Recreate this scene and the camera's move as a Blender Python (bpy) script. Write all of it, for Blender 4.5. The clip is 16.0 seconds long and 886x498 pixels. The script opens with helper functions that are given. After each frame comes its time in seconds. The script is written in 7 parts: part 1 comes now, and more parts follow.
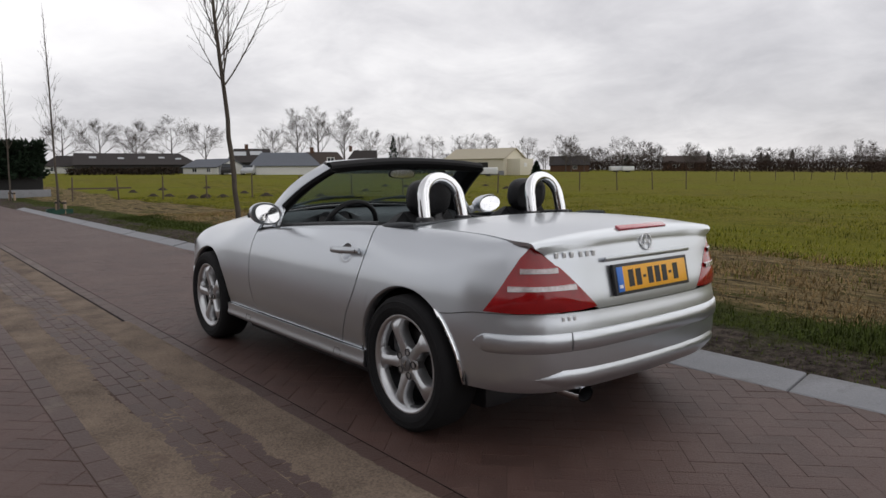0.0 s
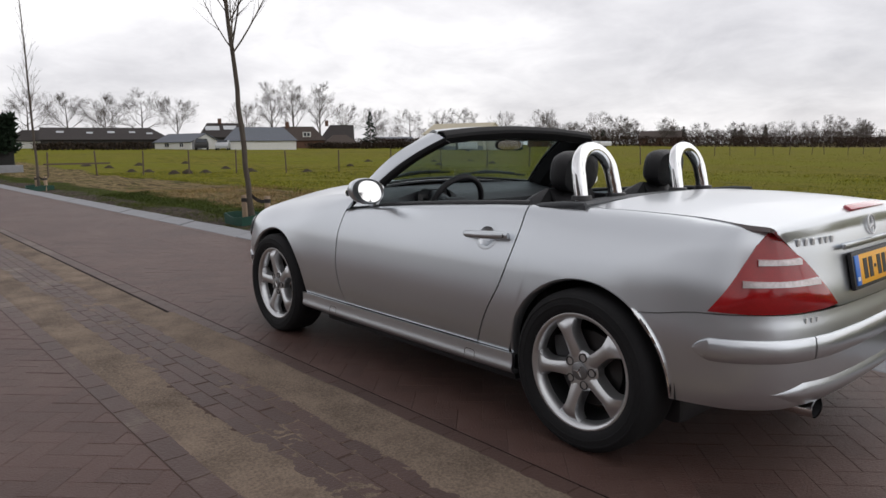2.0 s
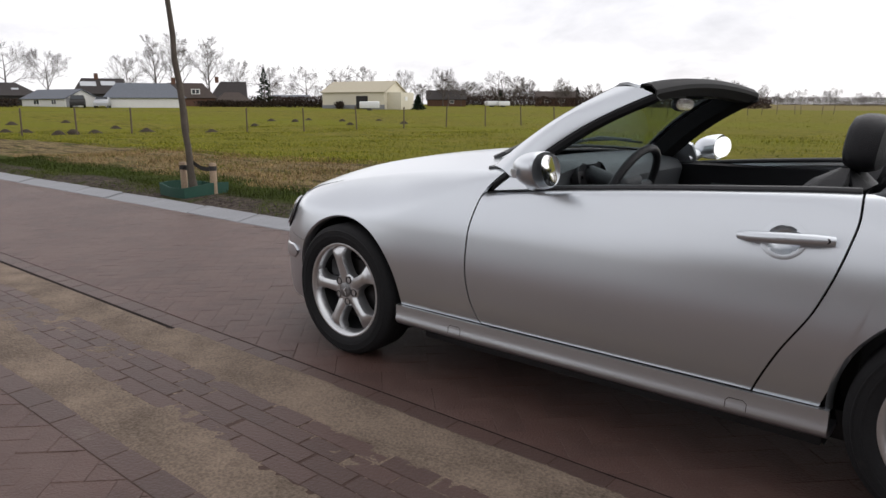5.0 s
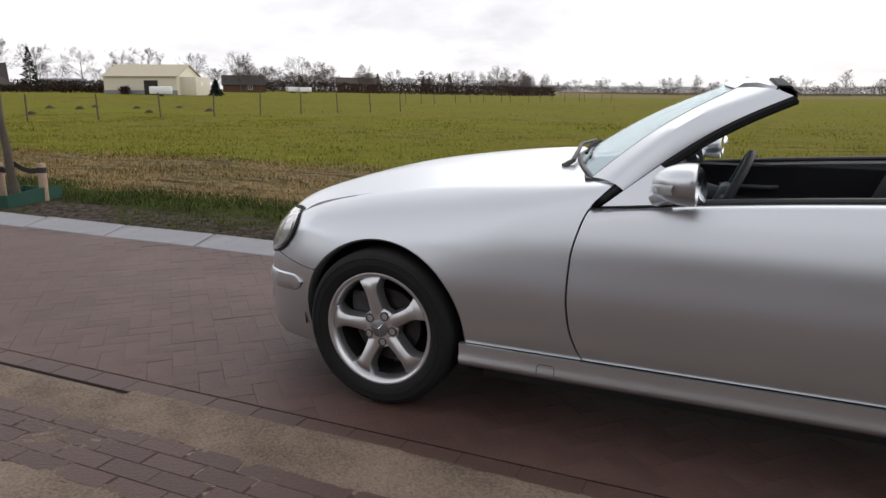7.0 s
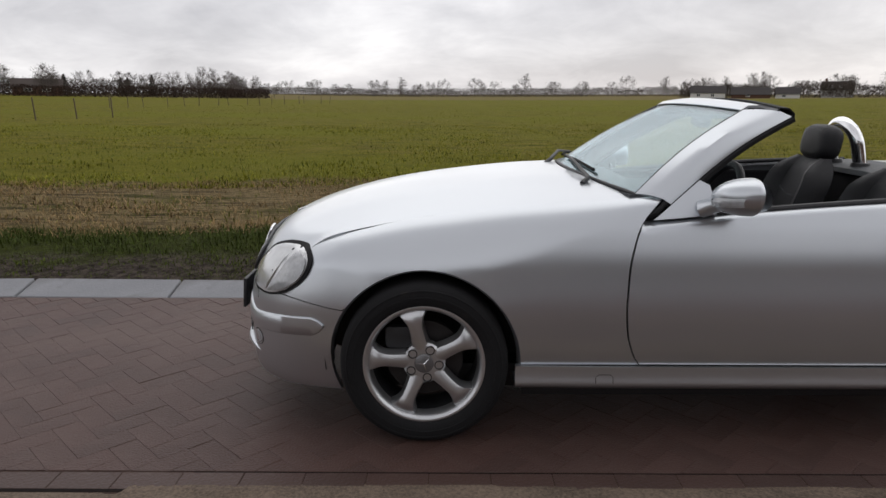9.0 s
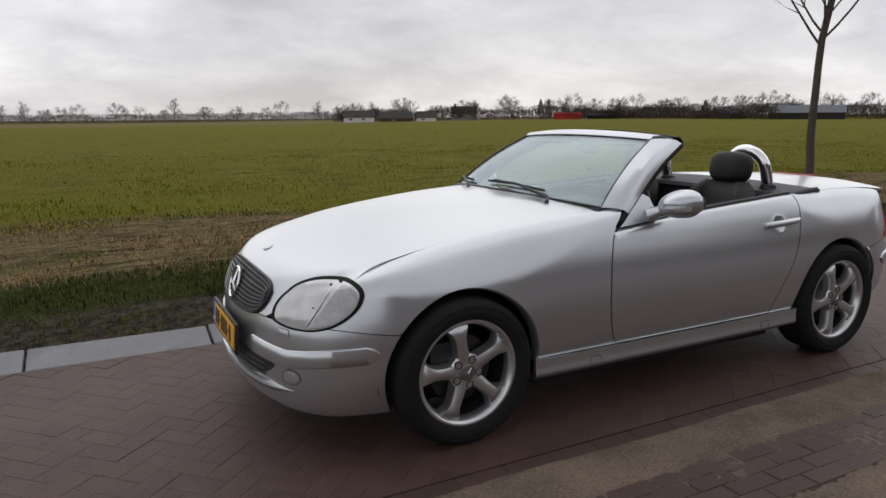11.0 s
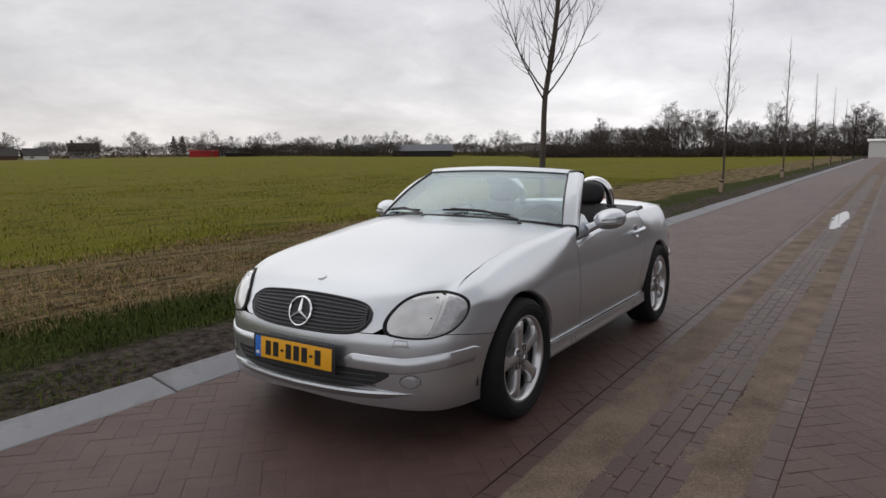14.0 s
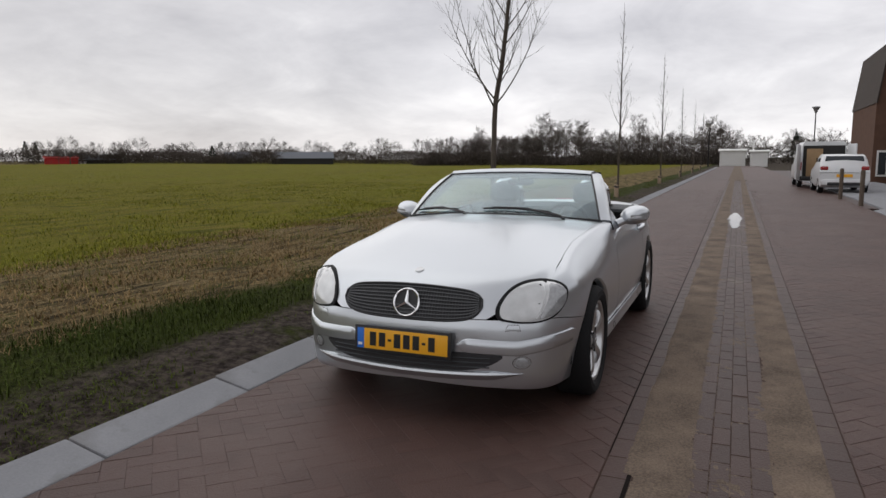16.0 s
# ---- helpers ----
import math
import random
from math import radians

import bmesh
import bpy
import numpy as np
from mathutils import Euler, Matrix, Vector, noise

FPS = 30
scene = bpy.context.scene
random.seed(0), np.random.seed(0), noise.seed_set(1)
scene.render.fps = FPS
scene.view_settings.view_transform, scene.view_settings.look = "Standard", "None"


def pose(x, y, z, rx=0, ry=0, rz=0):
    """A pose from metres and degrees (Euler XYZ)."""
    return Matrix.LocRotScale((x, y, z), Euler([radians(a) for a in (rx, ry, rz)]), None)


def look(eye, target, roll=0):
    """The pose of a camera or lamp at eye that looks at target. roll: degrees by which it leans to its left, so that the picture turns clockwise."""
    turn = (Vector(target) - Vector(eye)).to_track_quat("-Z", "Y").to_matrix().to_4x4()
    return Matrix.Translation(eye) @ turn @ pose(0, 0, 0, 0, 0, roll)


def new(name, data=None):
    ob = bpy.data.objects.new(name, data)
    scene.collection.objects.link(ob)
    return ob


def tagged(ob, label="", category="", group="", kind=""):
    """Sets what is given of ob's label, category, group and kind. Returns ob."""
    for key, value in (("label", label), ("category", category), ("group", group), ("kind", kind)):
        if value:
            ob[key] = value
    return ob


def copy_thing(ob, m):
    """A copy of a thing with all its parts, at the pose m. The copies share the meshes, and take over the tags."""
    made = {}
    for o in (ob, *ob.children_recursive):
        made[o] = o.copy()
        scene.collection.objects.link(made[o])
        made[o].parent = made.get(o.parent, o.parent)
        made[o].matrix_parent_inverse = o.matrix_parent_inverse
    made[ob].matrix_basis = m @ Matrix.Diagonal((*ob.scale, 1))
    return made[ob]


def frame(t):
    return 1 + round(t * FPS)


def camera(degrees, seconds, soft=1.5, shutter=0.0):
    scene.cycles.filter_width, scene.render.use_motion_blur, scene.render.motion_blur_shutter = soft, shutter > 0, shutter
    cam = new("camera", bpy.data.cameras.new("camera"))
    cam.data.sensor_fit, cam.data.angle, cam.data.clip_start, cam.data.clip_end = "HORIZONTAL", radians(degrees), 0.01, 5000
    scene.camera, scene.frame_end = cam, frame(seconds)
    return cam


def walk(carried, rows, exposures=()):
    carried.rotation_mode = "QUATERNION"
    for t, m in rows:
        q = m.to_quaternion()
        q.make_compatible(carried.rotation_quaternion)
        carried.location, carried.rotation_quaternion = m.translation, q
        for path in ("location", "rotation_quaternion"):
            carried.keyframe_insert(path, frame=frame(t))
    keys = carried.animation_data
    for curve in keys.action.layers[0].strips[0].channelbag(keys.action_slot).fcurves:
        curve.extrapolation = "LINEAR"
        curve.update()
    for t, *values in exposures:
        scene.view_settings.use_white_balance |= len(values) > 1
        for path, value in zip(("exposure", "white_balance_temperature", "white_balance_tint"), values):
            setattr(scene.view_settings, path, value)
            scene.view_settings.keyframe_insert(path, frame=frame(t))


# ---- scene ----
cam = camera(65.5, 16.0)
PATH = [
    (0, (-3.689, 2.614, 1.177), (-2.146, 1.362, 0.956), -0.5),
    (0.5, (-3.461, 2.709, 1.182), (-1.938, 1.435, 0.944), -0.5),
    (1, (-3.245, 2.774, 1.178), (-1.738, 1.485, 0.923), -0.5),
    (1.5, (-2.998, 2.822, 1.161), (-1.5, 1.526, 0.887), -0.6),
    (2, (-2.761, 2.874, 1.16), (-1.273, 1.57, 0.868), -0.5),
    (2.5, (-2.519, 2.945, 1.179), (-1.049, 1.625, 0.87), -0.5),
    (3, (-2.275, 2.984, 1.169), (-0.857, 1.613, 0.841), -0.5),
    (3.5, (-1.989, 2.931, 1.152), (-0.61, 1.525, 0.802), -0.6),
    (6, (-0.643, 2.986, 1.183), (0.444, 1.367, 0.742), 0.2),
    (6.5, (-0.342, 3.037, 1.194), (0.603, 1.331, 0.75), 0.3),
    (7, (-0.053, 3.065, 1.214), (0.729, 1.278, 0.77), 0.2),
    (7.5, (0.236, 3.061, 1.234), (0.861, 1.214, 0.79), 0.2),
    (8, (0.521, 3.116, 1.256), (0.999, 1.225, 0.814), 0.2),
    (8.5, (0.828, 3.201, 1.274), (1.067, 1.264, 0.836), 0.2),
    (9, (1.11, 3.222, 1.288), (1.126, 1.271, 0.85), 0.0),
    (9.5, (1.414, 3.243, 1.343), (1.146, 1.307, 0.915), -0.2),
    (12, (3.202, 3.005, 1.35), (1.961, 1.474, 1.01), -0.6),
    (12.5, (3.483, 2.871, 1.365), (2.07, 1.494, 1.038), -0.6),
    (13, (3.801, 2.722, 1.394), (2.273, 1.469, 1.084), -0.5),
    (13.5, (4.132, 2.573, 1.408), (2.523, 1.421, 1.118), -0.4),
    (14, (4.321, 2.378, 1.377), (2.665, 1.293, 1.098), -0.5),
    (14.5, (4.534, 2.17, 1.38), (2.831, 1.157, 1.106), -0.4),
    (15, (4.777, 1.992, 1.392), (3.02, 1.075, 1.129), -0.4),
    (15.5, (4.965, 1.783, 1.376), (3.168, 0.946, 1.114), -0.3),
    (16, (5.081, 1.532, 1.344), (3.256, 0.755, 1.085), -0.3),
]
EXPOSURES = [(0, -0.05), (2, 0.2), (3.5, 0.42), (6, 0.57), (7.2, 0.48), (8, 0.27), (9, 0.06), (12, -0.07), (16, -0.10)]
walk(cam, [(t, look(eye, target, roll)) for t, eye, target, roll in PATH], EXPOSURES)

# ---- world, sun, exposure ----
world = bpy.data.worlds.new("overcast_sky")
scene.world = world
world.use_nodes = True
SUN_EL, SUN_ROT = radians(36), radians(211)


def build_sky():
    nt = world.node_tree
    nt.nodes.clear()
    n, l = nt.nodes.new, nt.links.new
    out, bg = n("ShaderNodeOutputWorld"), n("ShaderNodeBackground")
    sky = n("ShaderNodeTexSky")
    sky.sky_type, sky.sun_disc = "NISHITA", False
    sky.sun_elevation, sky.sun_rotation = SUN_EL, SUN_ROT
    co = n("ShaderNodeTexCoord")
    sep = n("ShaderNodeSeparateXYZ")
    l(co.outputs["Generated"], sep.inputs[0])
    up = n("ShaderNodeMath")
    up.operation = "MAXIMUM"
    up.inputs[1].default_value = 0.0
    l(sep.outputs[2], up.inputs[0])
    lift = n("ShaderNodeMath")
    lift.operation = "ADD"
    lift.inputs[1].default_value = 0.30
    l(up.outputs[0], lift.inputs[0])
    flat = n("ShaderNodeCombineXYZ")
    for k in (0, 1):
        d = n("ShaderNodeMath")
        d.operation = "DIVIDE"
        l(sep.outputs[k], d.inputs[0])
        l(lift.outputs[0], d.inputs[1])
        l(d.outputs[0], flat.inputs[k])
    big, small = n("ShaderNodeTexNoise"), n("ShaderNodeTexNoise")
    big.inputs["Scale"].default_value, big.inputs["Detail"].default_value, big.inputs["Roughness"].default_value = 0.75, 6.0, 0.55
    small.inputs["Scale"].default_value, small.inputs["Detail"].default_value, small.inputs["Roughness"].default_value = 2.6, 7.0, 0.62
    small.inputs["Distortion"].default_value = 0.5
    l(flat.outputs[0], big.inputs["Vector"])
    l(flat.outputs[0], small.inputs["Vector"])
    both = n("ShaderNodeMix")
    both.data_type = "FLOAT"
    both.inputs[0].default_value = 0.25
    l(big.outputs[0], both.inputs[2])
    l(small.outputs[0], both.inputs[3])
    ramp = n("ShaderNodeValToRGB")
    e = ramp.color_ramp.elements
    e[0].position, e[0].color = 0.36, (0.53, 0.52, 0.55, 1)
    e[1].position, e[1].color = 0.64, (1.04, 1.02, 1.03, 1)
    m = e.new(0.5)
    m.color = (0.755, 0.74, 0.765, 1)
    l(both.outputs[0], ramp.inputs[0])
    mix = n("ShaderNodeMix")
    mix.data_type = "RGBA"
    mix.inputs[0].default_value = 0.94
    dim = n("ShaderNodeMix")
    dim.data_type, dim.blend_type = "RGBA", "MULTIPLY"
    dim.inputs[0].default_value = 1.0
    dim.inputs[7].default_value = (0.12, 0.12, 0.12, 1)
    l(sky.outputs[0], dim.inputs[6])
    l(dim.outputs[2], mix.inputs[6])
    l(ramp.outputs[0], mix.inputs[7])
    glow = n("ShaderNodeVectorMath")
    glow.operation = "DOT_PRODUCT"
    glow.inputs[1].default_value = (math.sin(SUN_ROT), math.cos(SUN_ROT), 0.35)
    l(co.outputs["Generated"], glow.inputs[0])
    gain = n("ShaderNodeMapRange")
    gain.inputs["From Min"].default_value, gain.inputs["From Max"].default_value = -0.2, 1.0
    gain.inputs["To Min"].default_value, gain.inputs["To Max"].default_value = 0.88, 1.08
    l(glow.outputs["Value"], gain.inputs["Value"])
    side = n("ShaderNodeMath")
    side.operation = "POWER"
    side.inputs[1].default_value = 4.0
    absx = n("ShaderNodeMath")
    absx.operation = "ABSOLUTE"
    l(sep.outputs[0], absx.inputs[0])
    l(absx.outputs[0], side.inputs[0])
    bright = n("ShaderNodeMath")
    bright.operation = "MULTIPLY_ADD"
    bright.inputs[1].default_value = 0.22
    l(side.outputs[0], bright.inputs[0])
    l(gain.outputs[0], bright.inputs[2])
    cloud = n("ShaderNodeVectorMath")
    cloud.operation = "DOT_PRODUCT"
    cloud.inputs[1].default_value = (-0.60, -0.76, 0.25)
    l(co.outputs["Generated"], cloud.inputs[0])
    bank = n("ShaderNodeMapRange")
    bank.interpolation_type = "SMOOTHSTEP"
    bank.inputs["From Min"].default_value, bank.inputs["From Max"].default_value = 0.86, 1.0
    bank.inputs["To Min"].default_value, bank.inputs["To Max"].default_value = 1.0, 0.87
    l(cloud.outputs["Value"], bank.inputs["Value"])
    banked = n("ShaderNodeMath")
    banked.operation = "MULTIPLY"
    l(bright.outputs[0], banked.inputs[0])
    l(bank.outputs[0], banked.inputs[1])
    lit = n("ShaderNodeVectorMath")
    lit.operation = "SCALE"
    l(mix.outputs[2], lit.inputs[0])
    l(banked.outputs[0], lit.inputs["Scale"])
    l(lit.outputs[0], bg.inputs[0])
    bg.inputs[1].default_value = 1.0
    l(bg.outputs[0], out.inputs[0])


build_sky()
sun = new("sun", bpy.data.lights.new("sun", "SUN"))
sun.data.energy, sun.data.angle, sun.data.color = 0.85, radians(110), (1.0, 0.98, 0.95)
sun.matrix_basis = look((30 * math.sin(SUN_ROT) * math.cos(SUN_EL), 30 * math.cos(SUN_ROT) * math.cos(SUN_EL), 30 * math.sin(SUN_EL)), (0, 0, 0))


# ---- materials ----
def material(name, color, rough=0.6, metal=0.0, bump=0.0, scale=40.0, vary=0.12, coat=0.0, big=3.0, random_=0.0, coord="Object", spec=0.5, coat_rough=0.04, stain=None, stain_scale=1.5, stain_at=0.58):
    m = bpy.data.materials.new(name)
    m.use_nodes = True
    nt = m.node_tree
    n, l, b = nt.nodes.new, nt.links.new, nt.nodes["Principled BSDF"]
    b.inputs["Roughness"].default_value, b.inputs["Metallic"].default_value = rough, metal
    b.inputs["Coat Weight"].default_value, b.inputs["Coat Roughness"].default_value = coat, coat_rough
    b.inputs["Specular IOR Level"].default_value = spec
    co = n("ShaderNodeTexCoord")
    fine, wide = n("ShaderNodeTexNoise"), n("ShaderNodeTexNoise")
    fine.inputs["Scale"].default_value, fine.inputs["Detail"].default_value = scale, 5
    wide.inputs["Scale"].default_value, wide.inputs["Detail"].default_value = big, 4
    l(co.outputs[coord], fine.inputs[0])
    l(co.outputs[coord], wide.inputs[0])
    add = n("ShaderNodeMath")
    add.operation = "ADD"
    l(fine.outputs[0], add.inputs[0])
    l(wide.outputs[0], add.inputs[1])
    last = add.outputs[0]
    span = 2.0
    if random_:
        info = n("ShaderNodeObjectInfo")
        geo = n("ShaderNodeNewGeometry")
        s1 = n("ShaderNodeMath")
        s1.operation = "ADD"
        l(info.outputs["Random"], s1.inputs[0])
        l(geo.outputs["Random Per Island"], s1.inputs[1])
        fr = n("ShaderNodeMath")
        fr.operation = "FRACT"
        l(s1.outputs[0], fr.inputs[0])
        mul = n("ShaderNodeMath")
        mul.operation = "MULTIPLY_ADD"
        mul.inputs[1].default_value = random_
        l(fr.outputs[0], mul.inputs[0])
        l(last, mul.inputs[2])
        last, span = mul.outputs[0], 2.0 + random_
    rng = n("ShaderNodeMapRange")
    rng.inputs["From Min"].default_value, rng.inputs["From Max"].default_value = span * 0.25, span * 0.75
    rng.inputs["To Min"].default_value, rng.inputs["To Max"].default_value = 1 - vary, 1 + vary
    l(last, rng.inputs["Value"])
    tint = n("ShaderNodeMix")
    tint.data_type, tint.blend_type = "RGBA", "MULTIPLY"
    tint.inputs[0].default_value = 1.0
    tint.inputs[6].default_value = (*color, 1)
    l(rng.outputs[0], tint.inputs[7])
    col = tint.outputs[2]
    if stain:
        sn = n("ShaderNodeTexNoise")
        sn.inputs["Scale"].default_value, sn.inputs["Detail"].default_value, sn.inputs["Roughness"].default_value = stain_scale, 6, 0.65
        l(co.outputs[coord], sn.inputs[0])
        sr = n("ShaderNodeMapRange")
        sr.inputs["From Min"].default_value, sr.inputs["From Max"].default_value = stain_at - 0.06, stain_at + 0.08
        l(sn.outputs[0], sr.inputs["Value"])
        sm = n("ShaderNodeMix")
        sm.data_type = "RGBA"
        l(sr.outputs[0], sm.inputs[0])
        l(col, sm.inputs[6])
        sm.inputs[7].default_value = (*stain, 1)
        col = sm.outputs[2]
    l(col, b.inputs["Base Color"])
    if bump:
        bp = n("ShaderNodeBump")
        bp.inputs["Strength"].default_value, bp.inputs["Distance"].default_value = bump, 0.01
        l(fine.outputs[0], bp.inputs["Height"])
        l(bp.outputs[0], b.inputs["Normal"])
    return m


def glass_material(name, tint=(0.9, 0.95, 0.93), rough=0.0, through=0.8):
    m = bpy.data.materials.new(name)
    m.use_nodes = True
    nt = m.node_tree
    nt.nodes.clear()
    n, l = nt.nodes.new, nt.links.new
    out, mix, tr, gl, fr = n("ShaderNodeOutputMaterial"), n("ShaderNodeMixShader"), n("ShaderNodeBsdfTransparent"), n("ShaderNodeBsdfGlossy"), n("ShaderNodeLayerWeight")
    tr.inputs[0].default_value = (*tint, 1)
    gl.inputs["Roughness"].default_value = rough
    gl.inputs["Color"].default_value = (0.88, 0.96, 1.0, 1)
    fr.inputs["Blend"].default_value = 0.42
    pw = n("ShaderNodeMath")
    pw.operation = "MULTIPLY_ADD"
    pw.inputs[1].default_value, pw.inputs[2].default_value = 0.40, 0.03
    l(fr.outputs["Facing"], pw.inputs[0])
    l(pw.outputs[0], mix.inputs[0])
    l(tr.outputs[0], mix.inputs[1])
    l(gl.outputs[0], mix.inputs[2])
    l(mix.outputs[0], out.inputs[0])
    return m


M = {}
M["silver"] = material("silver_car_paint", (0.610, 0.640, 0.670), 0.29, 0.90, scale=900, vary=0.03, coat=0.35, big=2)
M["black_plastic"] = material("black_plastic", (0.02, 0.02, 0.022), 0.45, bump=0.2, scale=500)
M["rubber"] = material("tyre_rubber", (0.011, 0.011, 0.012), 0.85, bump=0.25, scale=160, vary=0.3, spec=0.3, stain=(0.025, 0.022, 0.02), stain_scale=14, stain_at=0.66)
M["seal"] = material("black_rubber_seal", (0.012, 0.012, 0.013), 0.75, vary=0.15, spec=0.25)
M["badge"] = material("bright_badge_metal", (0.72, 0.73, 0.74), 0.4, 0.25, vary=0.04, coat=0.5)
M["alloy"] = material("brushed_alloy", (0.62, 0.63, 0.64), 0.30, 0.9, scale=300, vary=0.06, coat=0.5)
M["disc"] = material("brake_disc_steel", (0.045, 0.042, 0.042), 0.5, 0.8, scale=120)
M["chrome"] = material("chrome", (0.85, 0.86, 0.87), 0.06, 1.0, vary=0.02)
M["leather"] = material("black_leather", (0.014, 0.014, 0.016), 0.5, bump=0.35, scale=380, vary=0.2, spec=0.35)
M["dash"] = material("dashboard_plastic", (0.045, 0.050, 0.055), 0.6, bump=0.3, scale=600)
M["glass"] = glass_material("window_glass", (0.84, 0.92, 0.93))
M["lamp_glass"] = material("headlamp_lens", (0.62, 0.635, 0.64), 0.16, 0.25, scale=14, vary=0.22, coat=1.0, big=6)
M["lamp_inner"] = material("headlamp_reflector", (0.36, 0.37, 0.38), 0.18, 0.35, scale=70, vary=0.30, coat=1.0, big=20)
M["tail_red"] = material("tail_lamp_red", (0.29, 0.007, 0.009), 0.14, scale=200, vary=0.3, coat=0.4, big=14)
M["tail_clear"] = material("tail_lamp_clear", (0.52, 0.47, 0.47), 0.18, 0.4, scale=120, vary=0.35, coat=1.0, big=30)
M["brake_red"] = material("brake_lamp_red", (0.42, 0.06, 0.08), 0.2, scale=200, vary=0.1, coat=1.0)
M["plate_yellow"] = material("number_plate_yellow", (0.86, 0.42, 0.02), 0.4, scale=80, vary=0.05)
M["plate_blue"] = material("plate_blue_band", (0.03, 0.17, 0.62), 0.4, vary=0.03)
M["plate_black"] = material("plate_black_print", (0.012, 0.012, 0.012), 0.5, vary=0.03)
M["white_print"] = material("white_print", (0.8, 0.8, 0.8), 0.5, vary=0.03)
M["brick"] = material("red_brown_clay_paver", (0.066, 0.0335, 0.0268), 0.62, coat=0.08, coat_rough=0.35, bump=0.7, scale=110, vary=0.30, random_=0.6, big=0.7, stain=(0.085, 0.048, 0.039), stain_scale=1.1, stain_at=0.54, coord="Object", spec=0.36)
M["brick_dark"] = material("dark_clay_paver", (0.058, 0.0315, 0.0255), 0.6, coat=0.08, coat_rough=0.35, bump=0.5, scale=70, vary=0.30, random_=0.6, big=0.7, stain=(0.13, 0.102, 0.078), stain_scale=1.4, stain_at=0.62, spec=0.35)
M["sand"] = material("jointing_sand", (0.148, 0.112, 0.085), 0.9, bump=1.0, scale=95, vary=0.8, big=3.5, stain=(0.100, 0.072, 0.056), stain_scale=2.0, stain_at=0.64, spec=0.25)
M["road_bed"] = material("road_bed_sand", (0.060, 0.038, 0.031), 0.9, bump=0.5, scale=120, vary=0.3, spec=0.2)
M["kerb"] = material("concrete_kerb", (0.235, 0.24, 0.255), 0.8, bump=0.4, scale=90, vary=0.16, big=4, stain=(0.19, 0.19, 0.195), stain_scale=3.0, stain_at=0.6, spec=0.3)
M["bark"] = material("young_tree_bark", (0.095, 0.080, 0.066), 0.9, bump=0.7, scale=60, vary=0.35, big=6, spec=0.2)
M["bark_far"] = material("bare_twigs", (0.108, 0.093, 0.083), 0.95, scale=3, vary=0.25, spec=0.1)


# ---- mesh helpers ----
def finish(bm, name, mat, parent=None, label="", smooth=True, angle=40):
    me = bpy.data.meshes.new(name)
    bm.normal_update()
    bm.to_mesh(me)
    bm.free()
    for mm in mat if isinstance(mat, (list, tuple)) else [mat]:
        me.materials.append(mm)
    if smooth:
        me.polygons.foreach_set("use_smooth", [True] * len(me.polygons))
        me.set_sharp_from_angle(angle=radians(angle))
    ob = new(name, me)
    if parent:
        ob.parent = parent
    if label:
        ob["label"] = label
    return ob


def part(name, bm, mat, parent, label="", smooth=True, angle=40):
    return finish(bm, name, mat, parent, label, smooth, angle)


def thing(name, label, category, group="", kind="", at=None):
    ob = new(name)
    ob.empty_display_size = 0.2
    if at is not None:
        ob.matrix_basis = at
    return tagged(ob, label, category, group, kind)


def mesh_from(name, verts, faces, mat, parent=None, smooth=False):
    me = bpy.data.meshes.new(name)
    me.from_pydata([tuple(v) for v in verts], [], [tuple(f) for f in faces])
    me.materials.append(mat)
    if smooth:
        me.polygons.foreach_set("use_smooth", [True] * len(me.polygons))
    me.update()
    ob = new(name, me)
    if parent:
        ob.parent = parent
    return ob


def add_box(bm, cx, cy, cz, sx, sy, sz, m=None, bevel=0.0, seg=2):
    r = bmesh.ops.create_cube(bm, size=1.0, matrix=(m or Matrix()) @ Matrix.Translation((cx, cy, cz)) @ Matrix.Diagonal((sx, sy, sz, 1)))
    if bevel:
        es = list({e for v in r["verts"] for e in v.link_edges})
        bmesh.ops.bevel(bm, geom=es, offset=bevel, segments=seg, profile=0.6, affect="EDGES")


def box(name, cx, cy, cz, sx, sy, sz, mat, parent=None, bevel=0.0, label="", seg=2, m=None):
    bm = bmesh.new()
    add_box(bm, cx, cy, cz, sx, sy, sz, m, bevel, seg)
    return finish(bm, name, mat, parent, label)


def add_grid(bm, P, close_u=False, close_v=False):
    P = np.asarray(P, float)
    nu, nv = P.shape[:2]
    V = [[bm.verts.new(P[i, j]) for j in range(nv)] for i in range(nu)]
    for i in range(nu if close_u else nu - 1):
        for j in range(nv if close_v else nv - 1):
            a, b, c, d = V[i][j], V[(i + 1) % nu][j], V[(i + 1) % nu][(j + 1) % nv], V[i][(j + 1) % nv]
            q = []
            for w in (a, b, c, d):
                if all((w.co - o.co).length > 1e-6 for o in q):
                    q.append(w)
            if len(q) > 2:
                try:
                    bm.faces.new(q)
                except ValueError:
                    pass
    return V


def grid_normals(P):
    du = np.gradient(P, axis=0)
    dv = np.gradient(P, axis=1)
    nrm = np.cross(du, dv)
    return nrm / np.maximum(np.linalg.norm(nrm, axis=-1, keepdims=True), 1e-9)


